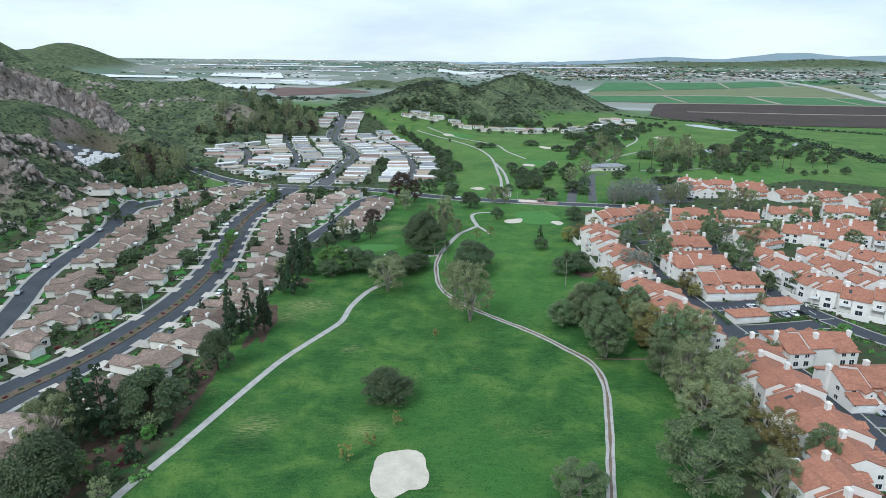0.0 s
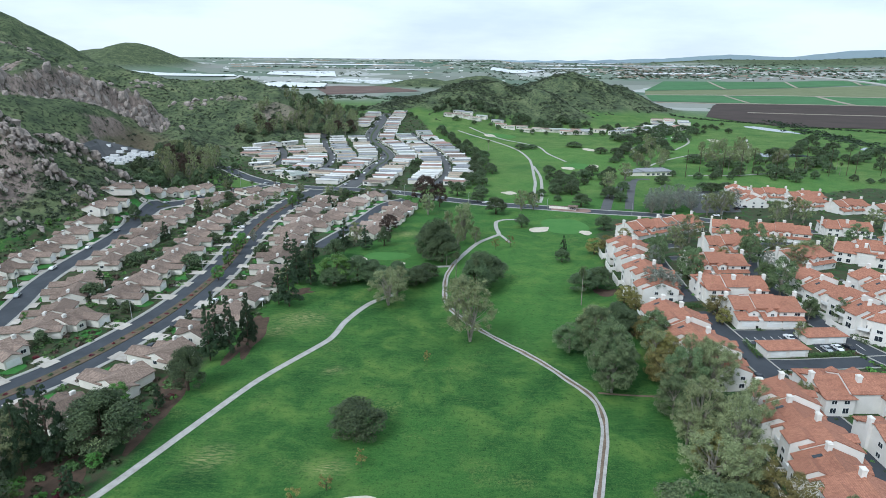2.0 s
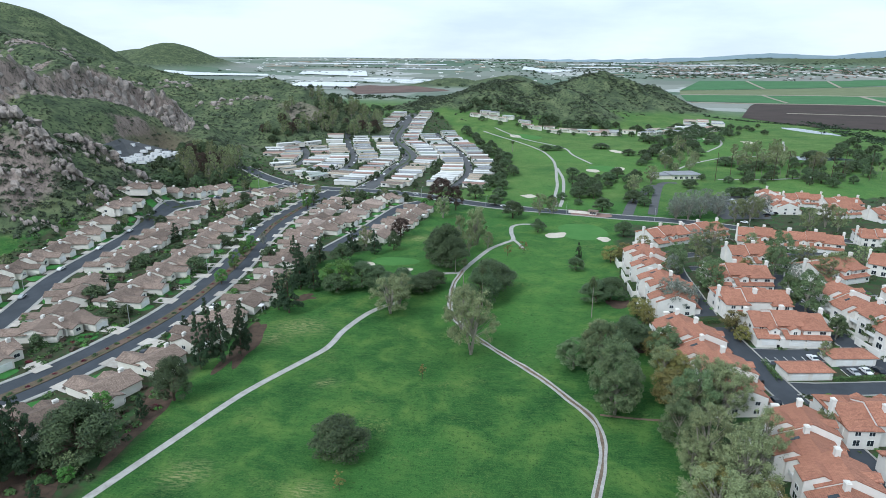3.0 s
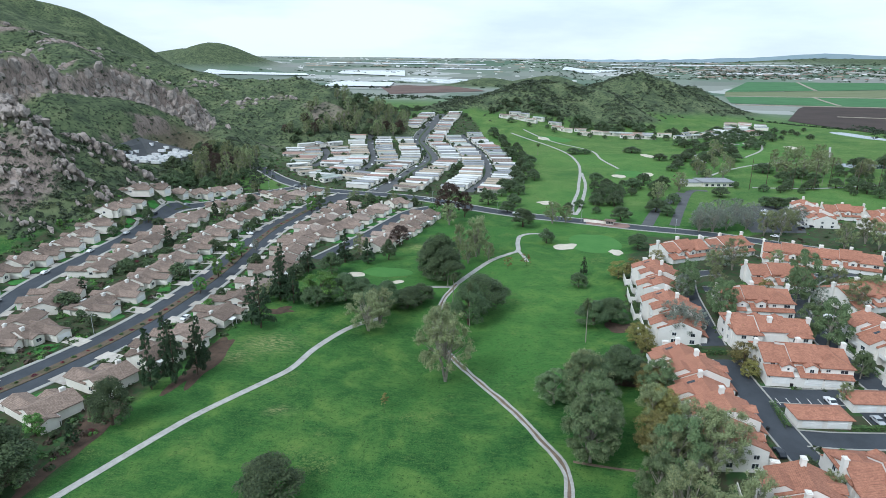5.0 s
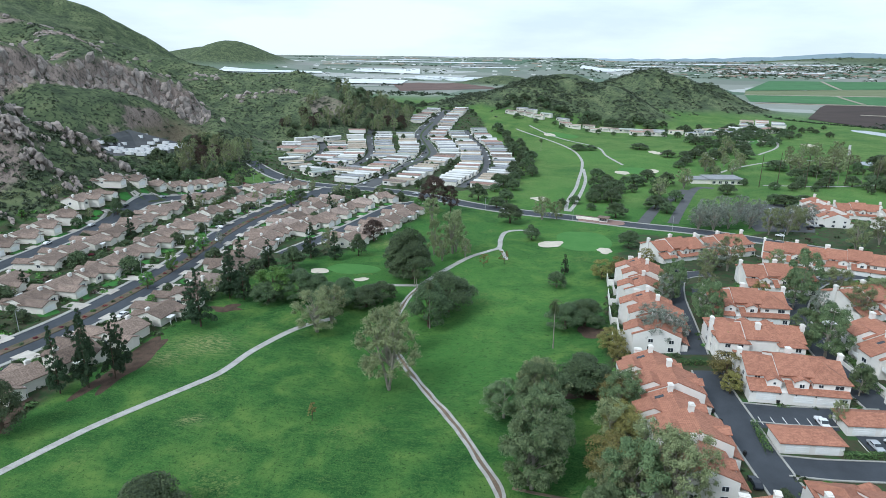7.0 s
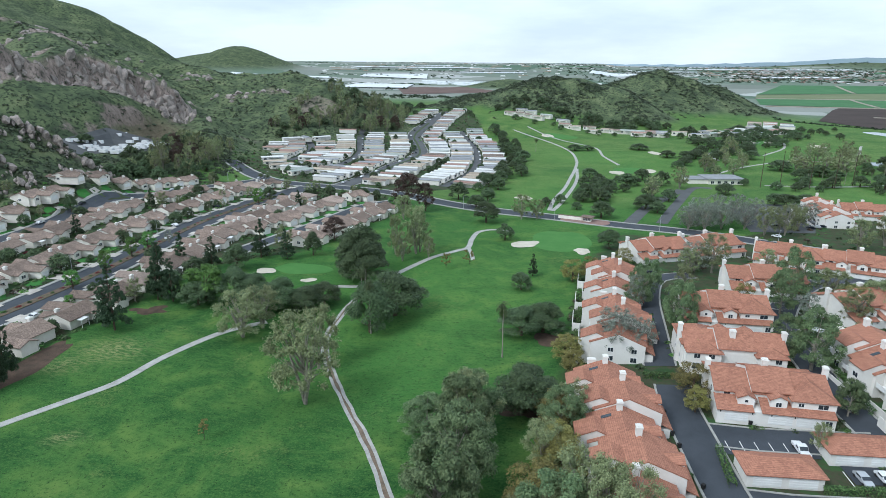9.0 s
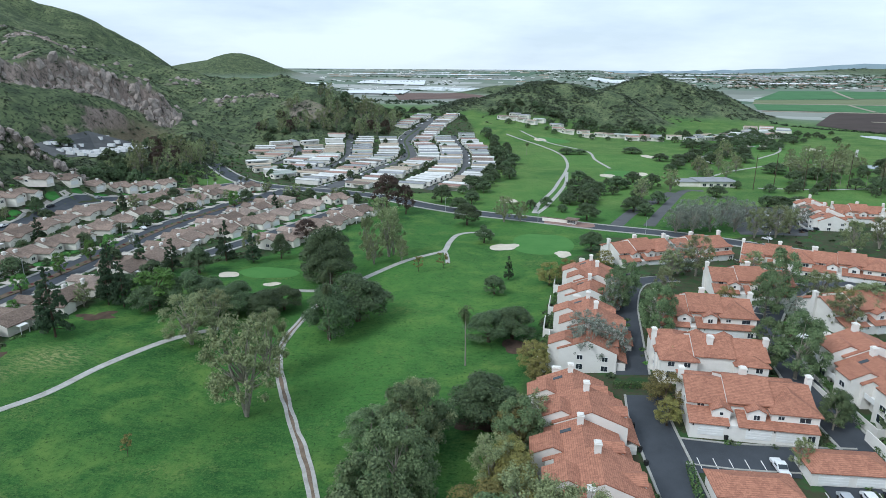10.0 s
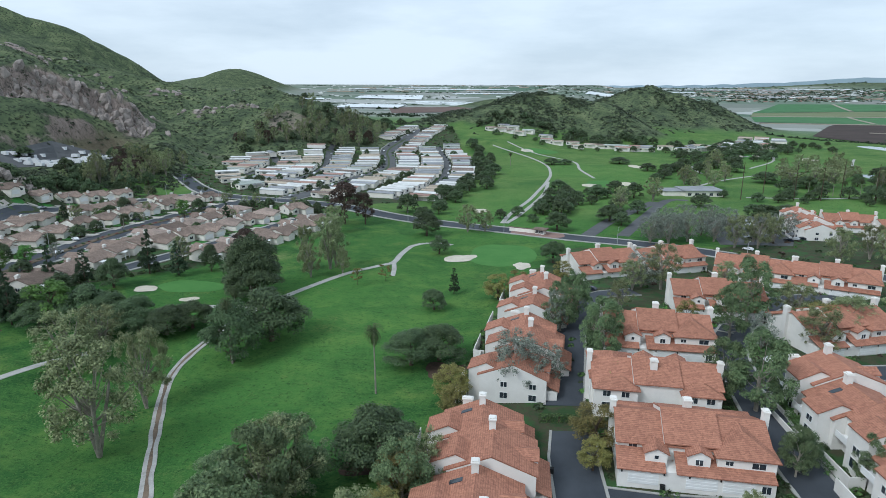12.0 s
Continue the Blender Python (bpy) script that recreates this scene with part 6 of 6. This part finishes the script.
SCRUB = foliage("scrub_leaves", (0.022, 0.034, 0.022), (0.080, 0.098, 0.052))
bushes = []
while len(bushes) < 7600:
    x, y = rnd.uniform(-820, -215), rnd.uniform(300, 1050)
    k, up = rugged(x, y)
    if k > 0.25 and noise.noise(Vector((x / 40, y / 40, 1.0))) + rnd.uniform(-0.5, 0.5) > 0.0:
        s = rnd.uniform(0.8, 2.1) * (1.25 if rnd.random() < 0.15 else 1.0)
        bushes.append(((x, y, gz(x, y) - 0.2), spin(rnd, s * 1.2, s * 1.2, s, 0.1)))
while len(bushes) < 11800:
    h = HILLS[rnd.choice((0, 0, 1, 2, 2, 3, 4))]
    x, y = h[0] + rnd.gauss(0, 0.8) * h[3], h[1] + rnd.gauss(0, 0.8) * h[4]
    if y > 905 and lie(x, y) > 0.0 and noise.noise(Vector((x / 45, y / 45, 4.0))) + rnd.uniform(-0.35, 0.35) > -0.05:
        s = rnd.uniform(1.2, 3.4)
        bushes.append(((x, y, gz(x, y) - 0.2), spin(rnd, s * 1.3, s * 1.3, s, 0.1)))
while len(bushes) < 13200:
    x, y = rnd.uniform(-300, -205), rnd.uniform(300, 620)
    if inside((x, y), VILLAGE) or inside((x, y), PARK) or (x < -300 and 480 < y):
        continue
    s = rnd.uniform(1.0, 2.6)
    bushes.append(((x, y, gz(x, y) - 0.2), spin(rnd, s * 1.2, s * 1.2, s, 0.1)))
strew("hill_scrub", bush_shapes(6, 5, 26), bushes, SCRUB, "dark green scrub bushes dotted over the slopes", "scrub")

# ---- the plain beyond: woods, farm buildings and the far town ----
trees = []
while len(trees) < 1700:
    x, y = rnd.uniform(-2000, 2600), rnd.uniform(1500, 4600)
    if abs(x) > 0.85 * y:
        continue
    belt = noise.noise(Vector((x / 500, y / 160, 8.0)))
    town = math.exp(-((x - 1200) / 900) ** 2 - ((y - 3500) / 600) ** 2)
    if belt + 0.7 * town + rnd.uniform(-0.2, 0.2) > 0.36 and not (380 < x < 1500 and 1600 < y < 2850) and lie(x, y) - base(x, y) < 15:
        s = rnd.uniform(5, 10)
        trees.append(((x, y, gz(x, y) - 1), spin(rnd, s * 1.4, s * 1.2, s * 0.95, 0.1)))
for k in range(160):
    x = -220 + rnd.uniform(-330, 330)
    y = 1420 + rnd.uniform(-60, 60)
    trees.append(((x, y, gz(x, y) - 1), spin(rnd, 9, 8, 7, 0.1)))
for k in range(150):
    x, y = 330 + k * 2.6 + rnd.uniform(-4, 4), 1235 - k * 2.2 + rnd.uniform(-6, 6)
    trees.append(((x, y, gz(x, y) - 1), spin(rnd, 5, 5, 4.5, 0.1)))
town = random.Random(31)
for k in range(1500):
    y = town.uniform(2900, 4700)
    x = town.uniform(-0.1, 0.8) * y
    if noise.noise(Vector((x / 260, y / 120, 2.0))) + town.uniform(-0.4, 0.4) > -0.05:
        s = town.uniform(5, 10)
        trees.append(((x, y, gz(x, y) - 1), spin(town, s * 1.3, s * 1.1, s, 0.1)))
# thick brush between the golf course and the ploughed field
for k in range(420):
    u = town.random()
    x = 476 - 38 * u + town.gauss(14, 11) + 26 * u
    y = 1180 - 520 * u + town.uniform(-12, 12)
    s = town.uniform(2.2, 4.6)
    trees.append(((x, y, gz(x, y) - 0.6), spin(town, s * 1.3, s * 1.3, s, 0.1)))
strew("distant_woods", bush_shapes(5, 40, 20), trees, PINE_LEAF, "dark belts of trees across the far plain", "woods")


def shed_shapes():
    out = []
    for lx, ly, h in ((1.0, 0.6, 0.45), (1.0, 0.45, 0.35)):
        bm = bmesh.new()
        gable_walls(bm, -lx, lx, -ly, ly, -0.5, h, 18, "x")
        bm.verts.index_update()
        out.append((np.array([v.co[:] for v in bm.verts]), [tuple(v.index for v in f.verts) for f in bm.faces]))
        bm.free()
    return out


for count, mat, label, xr, yr, sr in ((430, PARK_ROOFS[0], "pale sheds and houses scattered over the far plain", (-1800, 2400), (2050, 4500), (5, 11)), (420, PARK_ROOFS[2], "reddish roofs of the far town", (500, 2400), (2950, 4300), (5, 8)),
                                      (70, SHEET, "white roofs of farm buildings beyond the hills", (-640, -120), (2180, 2420), (14, 30)), (60, PARK_ROOFS[3], "long pale sheds on the plain", (-1500, 1500), (3000, 4600), (14, 40))):
    spots = []
    while len(spots) < count:
        x, y = rnd.uniform(*xr), rnd.uniform(*yr)
        if abs(x) > 0.9 * y or (380 < x < 1700 and y < 2850) or lie(x, y) - base(x, y) > 6:
            continue
        s = rnd.uniform(*sr)
        spots.append(((x, y, gz(x, y)), spin(rnd, s, s, min(s, 9) * 0.7, 0.0, rnd.choice((0, 1.57)))))
    strew("distant_buildings", shed_shapes(), spots, mat, label, "buildings")

# far ranges at the edge of sight: flat backdrop, haze painted into its blue-grey
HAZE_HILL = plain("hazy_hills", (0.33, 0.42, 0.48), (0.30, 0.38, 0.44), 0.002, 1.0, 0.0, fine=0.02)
v, f = [], []
for k in range(61):
    x = -300 + k * 60
    y = math.sqrt(max(0, 4930 ** 2 - x * x))
    top = 92 + 85 * sm(300, 2400, x) * (0.75 + 0.5 * noise.noise(Vector((x / 420, 0, 3)))) + 8 * noise.noise(Vector((x / 90, 0, 6)))
    v += [(x, y, 40), (x, y, max(60, top))]
for k in range(60):
    f.append((2 * k, 2 * k + 2, 2 * k + 3, 2 * k + 1))
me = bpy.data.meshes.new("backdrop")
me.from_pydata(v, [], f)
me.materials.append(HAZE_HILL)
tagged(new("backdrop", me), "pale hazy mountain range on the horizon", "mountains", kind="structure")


# tall poles round the practice range
def net_pole():
    e = tagged(new("net_pole"), "tall thin wooden pole beside the practice range", "pole", group="poles of the practice range")
    bm = bmesh.new()
    bmesh.ops.create_cone(bm, cap_ends=True, segments=8, radius1=0.3, radius2=0.18, depth=26, matrix=Matrix.Translation((0, 0, 12.5)))
    part("post", bm, BARK, e)
    return e


POLE = net_pole()
for k in range(13):
    u = k / 12
    put_thing(POLE, at_place(185 + 205 * u, 590 + 40 * u + (14 if k % 3 == 1 else 0), 0.0))


# ---- the village at the foot of the far hills ----
rnd = random.Random(31)
for line, n, off in ((((-95, 985), (-30, 962), (26, 940), (88, 922), (163, 925), (215, 960)), 14.0, 0), (((-80, 1008), (-20, 985), (40, 962), (95, 944), (160, 950), (205, 985)), 13.0, 0),
                ((( 205, 960), (262, 1050), (285, 1150)), 11.0, 0), (((225, 955), (282, 1045), (305, 1140)), 11.0, 0), (((245, 950), (302, 1040), (325, 1130)), 11.0, 0)):
    for p, d in along(line, 4, n):
        if rnd.random() < 0.28:
            continue
        put_thing(PARK_HOMES[rnd.choice((0, 0, 1, 2, 3, 4, 5))], at_place(p.x, p.y, math.atan2(d.y, d.x) + rnd.uniform(-0.3, 0.3) + (1.57 if n < 12 else 0), rnd.uniform(0.8, 0.98), 1.35, z=gz(p.x, p.y) + 0.8))


# ---- parked vehicles ----
def vehicle(name, label, category, paint, kind, far=False):
    e = tagged(new(name), label, category, group=name + "s parked")
    bm = bmesh.new()
    if kind == "van":
        prism(bm, [(-3.6, 0.5), (3.4, 0.5), (3.6, 1.2), (3.3, 2.0), (2.6, 3.0), (-3.5, 3.1), (-3.6, 2.9)], "x", -1.2, 1.2)
    elif kind == "pickup":
        prism(bm, [(-2.7, 0.45), (2.6, 0.45), (2.7, 0.85), (2.5, 1.05), (1.2, 1.12), (0.5, 1.75), (-0.7, 1.78), (-0.85, 1.05), (-2.68, 1.05)], "x", -0.92, 0.92)
    else:
        prism(bm, [(-2.2, 0.4), (2.2, 0.4), (2.25, 0.75), (2.0, 0.9), (1.0, 1.0), (0.35, 1.45), (-1.2, 1.48), (-2.0, 1.05), (-2.25, 0.9)], "x", -0.88, 0.88)
    bmesh.ops.bevel(bm, geom=bm.edges[:], offset=0.06, segments=1, affect="EDGES")
    part("body", bm, paint, e)
    bm = bmesh.new()
    if kind == "van":
        prism(bm, [(2.62, 2.75), (3.28, 1.95), (3.36, 1.98), (2.7, 2.8)], "x", -1.05, 1.05)
    elif kind == "pickup":
        prism(bm, [(0.56, 1.72), (1.2, 1.16), (1.26, 1.2), (0.62, 1.76)], "x", -0.8, 0.8)
    else:
        prism(bm, [(0.4, 1.42), (1.0, 1.03), (1.06, 1.07), (0.46, 1.46)], "x", -0.78, 0.78)
    part("windscreen", bm, GLASS, e, "dark glass windscreen")
    if far:
        return e
    w, ln, hh = (1.21, 2.2, 2.0) if kind == "van" else ((0.93, 0.5, 1.15) if kind == "pickup" else (0.89, 1.0, 1.08))
    for s in (-1, 1):
        bm = bmesh.new()
        a, b = sorted((s * (w - 0.02), s * (w + 0.015)))
        box(bm, a, b, -ln, 0.45, hh, hh + (0.6 if kind == "van" else 0.3))
        part("side_window", bm, GLASS, e, "dark glass side window")
        for y in (-1, 1):
            bm = bmesh.new()
            bmesh.ops.create_cone(bm, cap_ends=True, segments=14, radius1=0.34, radius2=0.34, depth=0.22, matrix=Matrix.Translation((s * (w - 0.08), y * (2.1 if kind == "van" else 1.45), 0.34)) @ Matrix.Rotation(math.pi / 2, 4, "Y"))
            part("wheel", bm, DARK, e, "black rubber wheel")
    return e


WHITE_CAR = plain("white_car_paint", (0.75, 0.76, 0.77), (0.70, 0.71, 0.72), 0.5, 0.25, 0.5)
SILVER_CAR = plain("silver_car_paint", (0.42, 0.44, 0.46), (0.38, 0.40, 0.42), 0.5, 0.25, 0.5)
DARK_CAR = plain("dark_car_paint", (0.02, 0.025, 0.035), (0.015, 0.018, 0.025), 0.5, 0.2, 0.5)
CARS = [vehicle("car", "white saloon car parked on asphalt", "car", WHITE_CAR, "car"), vehicle("car", "silver saloon car parked on asphalt", "car", SILVER_CAR, "car"), vehicle("car", "dark saloon car parked on asphalt", "car", DARK_CAR, "car")]
PICKUP = vehicle("pickup_truck", "white pickup truck parked in a bay", "truck", WHITE_CAR, "pickup")
VAN = vehicle("motorhome", "white motorhome in the storage lot", "motorhome", WHITE_CAR, "van", True)
FAR_CARS = [vehicle("car", "white car parked along the park street", "car", WHITE_CAR, "car", True), vehicle("car", "silver car parked along the park street", "car", SILVER_CAR, "car", True), vehicle("car", "dark car parked along the park street", "car", DARK_CAR, "car", True)]
put_thing(PICKUP, at_place(120.3, 222.3, radians(-170), z=gz(120.3, 222.3) + 0.13))
for x, y, deg, k in ((129.5, 215.8, 192, 1), (133.5, 217, 192, 0), (137.5, 218, 12, 2), (88, 322, 60, 0), (96, 330, 70, 2), (139, 281, -70, 0), (152, 281, 110, 1), (100, 196, 10, 2), (124, 150, 90, 1), (133, 151, 90, 0), (146, 345, 20, 1),
                     (-94, 237, 178, 0), (-82, 228, 80, 0), (-98, 214, 172, 2), (-97, 196, 5, 2), (-118, 330, 10, 0), (-132, 352, 70, 0), (-137, 360, 70, 1), (-140, 398, 85, 2), (-52, 396, 80, 2), (-56, 380, 0, 1), (8, 446, 80, 0), (-60, 477, 75, 1), (160, 425, 60, 0)):
    put_thing(CARS[k], at_place(x, y, radians(deg), z=gz(x, y) + 0.13))
for p, d in along(SIDE_STREET, 10, 34):
    q = p + Vector((-d.y, d.x)) * 3.2
    put_thing(CARS[rnd.randrange(3)], at_place(q.x, q.y, math.atan2(d.y, d.x) - 1.57, z=gz(q.x, q.y) + 0.11))
for line, gap in ((PARK_MAIN, 30), (PARK_EAST, 26), (PARK_WEST, 24)):
    for p, d in along(line, 12, gap):
        q = p + Vector((-d.y, d.x)) * (3.8 if line is PARK_MAIN else -2.4)
        put_thing(FAR_CARS[rnd.choice((0, 1, 2))], at_place(q.x, q.y, math.atan2(d.y, d.x) - 1.57, z=gz(q.x, q.y) + 0.11))
for k in range(18):
    a, b = rnd.random(), rnd.random()
    q = (158 + a * 30 + b * 14, 448 + b * 62)
    put_thing(FAR_CARS[rnd.randrange(3)], at_place(q[0], q[1], 1.2, z=gz(*q) + 0.11))

# the storage lot under the cliff
patch("storage_lot", [(-345, 485), (-318, 480), (-285, 512), (-290, 560), (-312, 572), (-345, 540)], 0.3, LOT_ASPHALT, "grey storage lot for motorhomes under the cliff", "parking lot", rings=8)
for i in range(5):
    for j in range(9):
        x, y = -338 + i * 11 + rnd.uniform(-1, 1), 492 + j * 7.4
        if rnd.random() < 0.88 and y < 568 - abs(i - 2) * 4:
            put_thing(VAN, at_place(x, y, 1.57 + rnd.uniform(-0.1, 0.1), rnd.uniform(0.8, 1.15), z=gz(x, y) + 0.35))

# ---- parking lines, street lamps, hedges and bins ----
for k in range(6):
    x = 106.5 + k * 2.9
    strip("parking_line", ((x, 219.2 + k * 0.5), (x - 0.6, 222.4 + k * 0.5)), -0.06, 0.06, 0.20, WHITE_PAINT, "white painted parking line", "road marking", 0.1, 2)
patch("parking_lot", [(103, 217.5), (124, 221), (123.5, 224), (102.5, 221)], 0.14, ASPHALT, "asphalt parking bays with white lines", "parking lot")
for k in range(6):
    x = 127.5 + k * 3.0
    strip("parking_line", ((x, 213.8 + k * 0.7), (x - 0.8, 218.0 + k * 0.7)), -0.06, 0.06, 0.20, WHITE_PAINT, "white painted parking line", "road marking", 0.1, 2)
METAL = plain("grey_lamp_metal", (0.42, 0.43, 0.43), (0.34, 0.35, 0.35), 1.0, 0.4, 0.5)


def street_lamp():
    e = tagged(new("street_lamp"), "tall grey street lamp beside the kerb", "street lamp", group="street lamps")
    v, f = [], []
    tube(v, f, [(0, 0, -0.3), (0, 0, 4), (0, 0, 7.6)], [0.11, 0.09, 0.07], 8)
    tube(v, f, [(0, 0, 7.5), (0.6, 0, 8.0), (1.6, 0, 8.1)], [0.06, 0.05, 0.05], 6)
    raw_part("pole", v, f, METAL, e, smooth=True)
    bm = bmesh.new()
    box(bm, 1.4, 2.1, -0.14, 0.14, 7.98, 8.14)
    part("lamp_head", bm, METAL, e)
    return e


LAMP = street_lamp()
for line, side, gap in ((BOULEVARD, 9.0, 62), (CROSS_ROAD, 7.2, 55), (SIDE_STREET, 5.4, 60)):
    for p, d in along(line, 25, gap):
        n = Vector((-d.y, d.x))
        q = p + n * side
        put_thing(LAMP, at_place(q.x, q.y, math.atan2(-n.y, -n.x)))


def hedge(x0, y0, x1, y1, w, h, r, label="clipped green hedge along the kerb"):
    ln = math.hypot(x1 - x0, y1 - y0)
    v, f = [], []
    for k in range(int(ln * (w + h) * 26)):
        u = r.random()
        a = r.uniform(-1, 1)
        side = r.choice((0, 0, 1, 2))
        px, py = x0 + (x1 - x0) * u, y0 + (y1 - y0) * u
        nx, ny = -(y1 - y0) / ln, (x1 - x0) / ln
        if side == 0:
            o, z, n = a * w / 2, h, Vector((0, 0, 1))
        else:
            s = 1 if side == 1 else -1
            o, z, n = s * w / 2, h * abs(a), Vector((s * nx, s * ny, 0))
        c = Vector((px + nx * o, py + ny * o, gz(px, py) + z + r.uniform(-0.08, 0.08)))
        leaf(v, f, c, n + rand_dir(r) * 0.7, r.uniform(0.25, 0.45), r)
    e = tagged(new("hedge"), label, "hedge", group="hedges of the terraces")
    raw_part("leaves", v, f, HEDGE_LEAF, e)
    bm = bmesh.new()
    box(bm, -0.2, 0.2, -0.2, 0.2, -0.4, h * 0.8)
    st = part("stem", bm, BARK, e)
    st.location = ((x0 + x1) / 2, (y0 + y1) / 2, gz((x0 + x1) / 2, (y0 + y1) / 2))
    return e


for x0, y0, x1, y1 in ((105.3, 207.5, 104.2, 219.5), (74, 120, 74.5, 135), (139.5, 240, 136, 262), (145.5, 221, 139.5, 233), (121, 210.5, 137, 214), (98, 246.5, 90, 246), (122, 304, 136, 322), (72, 255, 72, 300)):
    hedge(x0, y0, x1, y1, 1.3, 1.3, rnd)


def bin_thing():
    e = tagged(new("wheelie_bin"), "dark grey wheeled rubbish bin by the garages", "bin", group="wheeled bins")
    bm = bmesh.new()
    prism(bm, [(-0.28, 0.1), (0.28, 0.1), (0.34, 1.0), (-0.34, 1.0)], "x", -0.3, 0.3)
    part("bin_body", bm, DARK, e)
    bm = bmesh.new()
    prism(bm, [(-0.37, 1.01), (0.37, 1.01), (0.3, 1.1), (-0.34, 1.08)], "x", -0.33, 0.33)
    part("lid", bm, DARK, e)
    return e


BIN = bin_thing()
for x, y in ((95.5, 222), (96.5, 218), (94.3, 230), (112, 229.5), (124, 231), (99.8, 206)):
    put_thing(BIN, at_place(x, y, x, z=gz(x, y) + 0.12))


# ---- low planting that fills the yards ----
rnd = random.Random(77)
low = []
for poly, n, clear in ((VILLAGE, 2600, VILLAGE_CLEAR), (PARK, 1500, PARK_CLEAR), (TERRACES, 900, ((LANES, 5.0), (TERRACE_SPOTS, 12.0)))):
    xs, ys = [p[0] for p in poly], [p[1] for p in poly]
    made = tries = 0
    while made < n and tries < n * 14:
        tries += 1
        p = Vector((rnd.uniform(min(xs), max(xs)), rnd.uniform(min(ys), max(ys))))
        if not inside(tuple(p), poly) or any((p - q).length < g * 0.92 for spots, g in clear for q in spots):
            continue
        made += 1
        s = rnd.uniform(0.5, 1.6)
        low.append(((p.x, p.y, gz(p.x, p.y) - 0.1), spin(rnd, s * 1.2, s * 1.2, s, 0.1)))
for o in list(bpy.data.objects):
    if o.parent is None and o.name.startswith(("terraced_row", "garage_terrace")):
        m = o.matrix_basis
        court = o.name.startswith("garage_terrace")
        spots = [(-4.9, -9.0), (-3.9, -9.2), (-2.6, -9.0), (3.9, -9.0), (9.6, -9.3), (11.4, -9.2), (13.2, -7), (13.4, -4), (13.2, 0), (-13.0, -6), (-13.4, -2), (-13.1, 2), (-13.2, 6), (-9, 11), (-5, 11.2), (0, 9.5), (4, 9.8), (9, 11)] if court else \
                [(-11.0 + rnd.uniform(-1.2, 1.5), rnd.uniform(-16, 16)) for k in range(12)] + [(10.4, rnd.uniform(-16, 16)) for k in range(4)]
        for x, y in spots:
            q = m @ Vector((x, y, 0))
            s = rnd.uniform(0.5, 1.1)
            low.append(((q.x, q.y, gz(q.x, q.y) - 0.1), spin(rnd, s * 1.1, s * 1.1, s, 0.1)))
for line, offs in ((LANE_EAST, (5.4, 6.4, -5.6, -6.6)), (((77, 182), (75.5, 215), (72.5, 250), (71, 290), (72.5, 325)), (0.0, 1.2, -1.2)), (LANE_UP, (4.9,))):
    for o in offs:
        for p, d in along(line, 2 + abs(o) * 0.2, 1.7):
            s = rnd.uniform(0.5, 1.3)
            x, y = p.x - d.y * o + rnd.uniform(-0.4, 0.4), p.y + d.x * o + rnd.uniform(-0.6, 0.6)
            if rnd.random() < 0.8:
                low.append(((x, y, gz(x, y) - 0.1), spin(rnd, s * 1.1, s * 1.1, s, 0.1)))
for k, (mat, label) in enumerate(((HEDGE_LEAF, "dense green low planting between the houses"), (OAK_LEAF, "dark green low planting between the houses"), (LIME_LEAF, "bright green low planting between the houses"), (RUST_LEAF, "brownish red low planting between the houses"))):
    strew("yard_planting", bush_shapes(6, 90 + 7 * k, 34), [q for j, q in enumerate(low) if (0, 1, 0, 1, 2, 0, 1, 3)[j % 8] == k], mat, label, "shrubs")
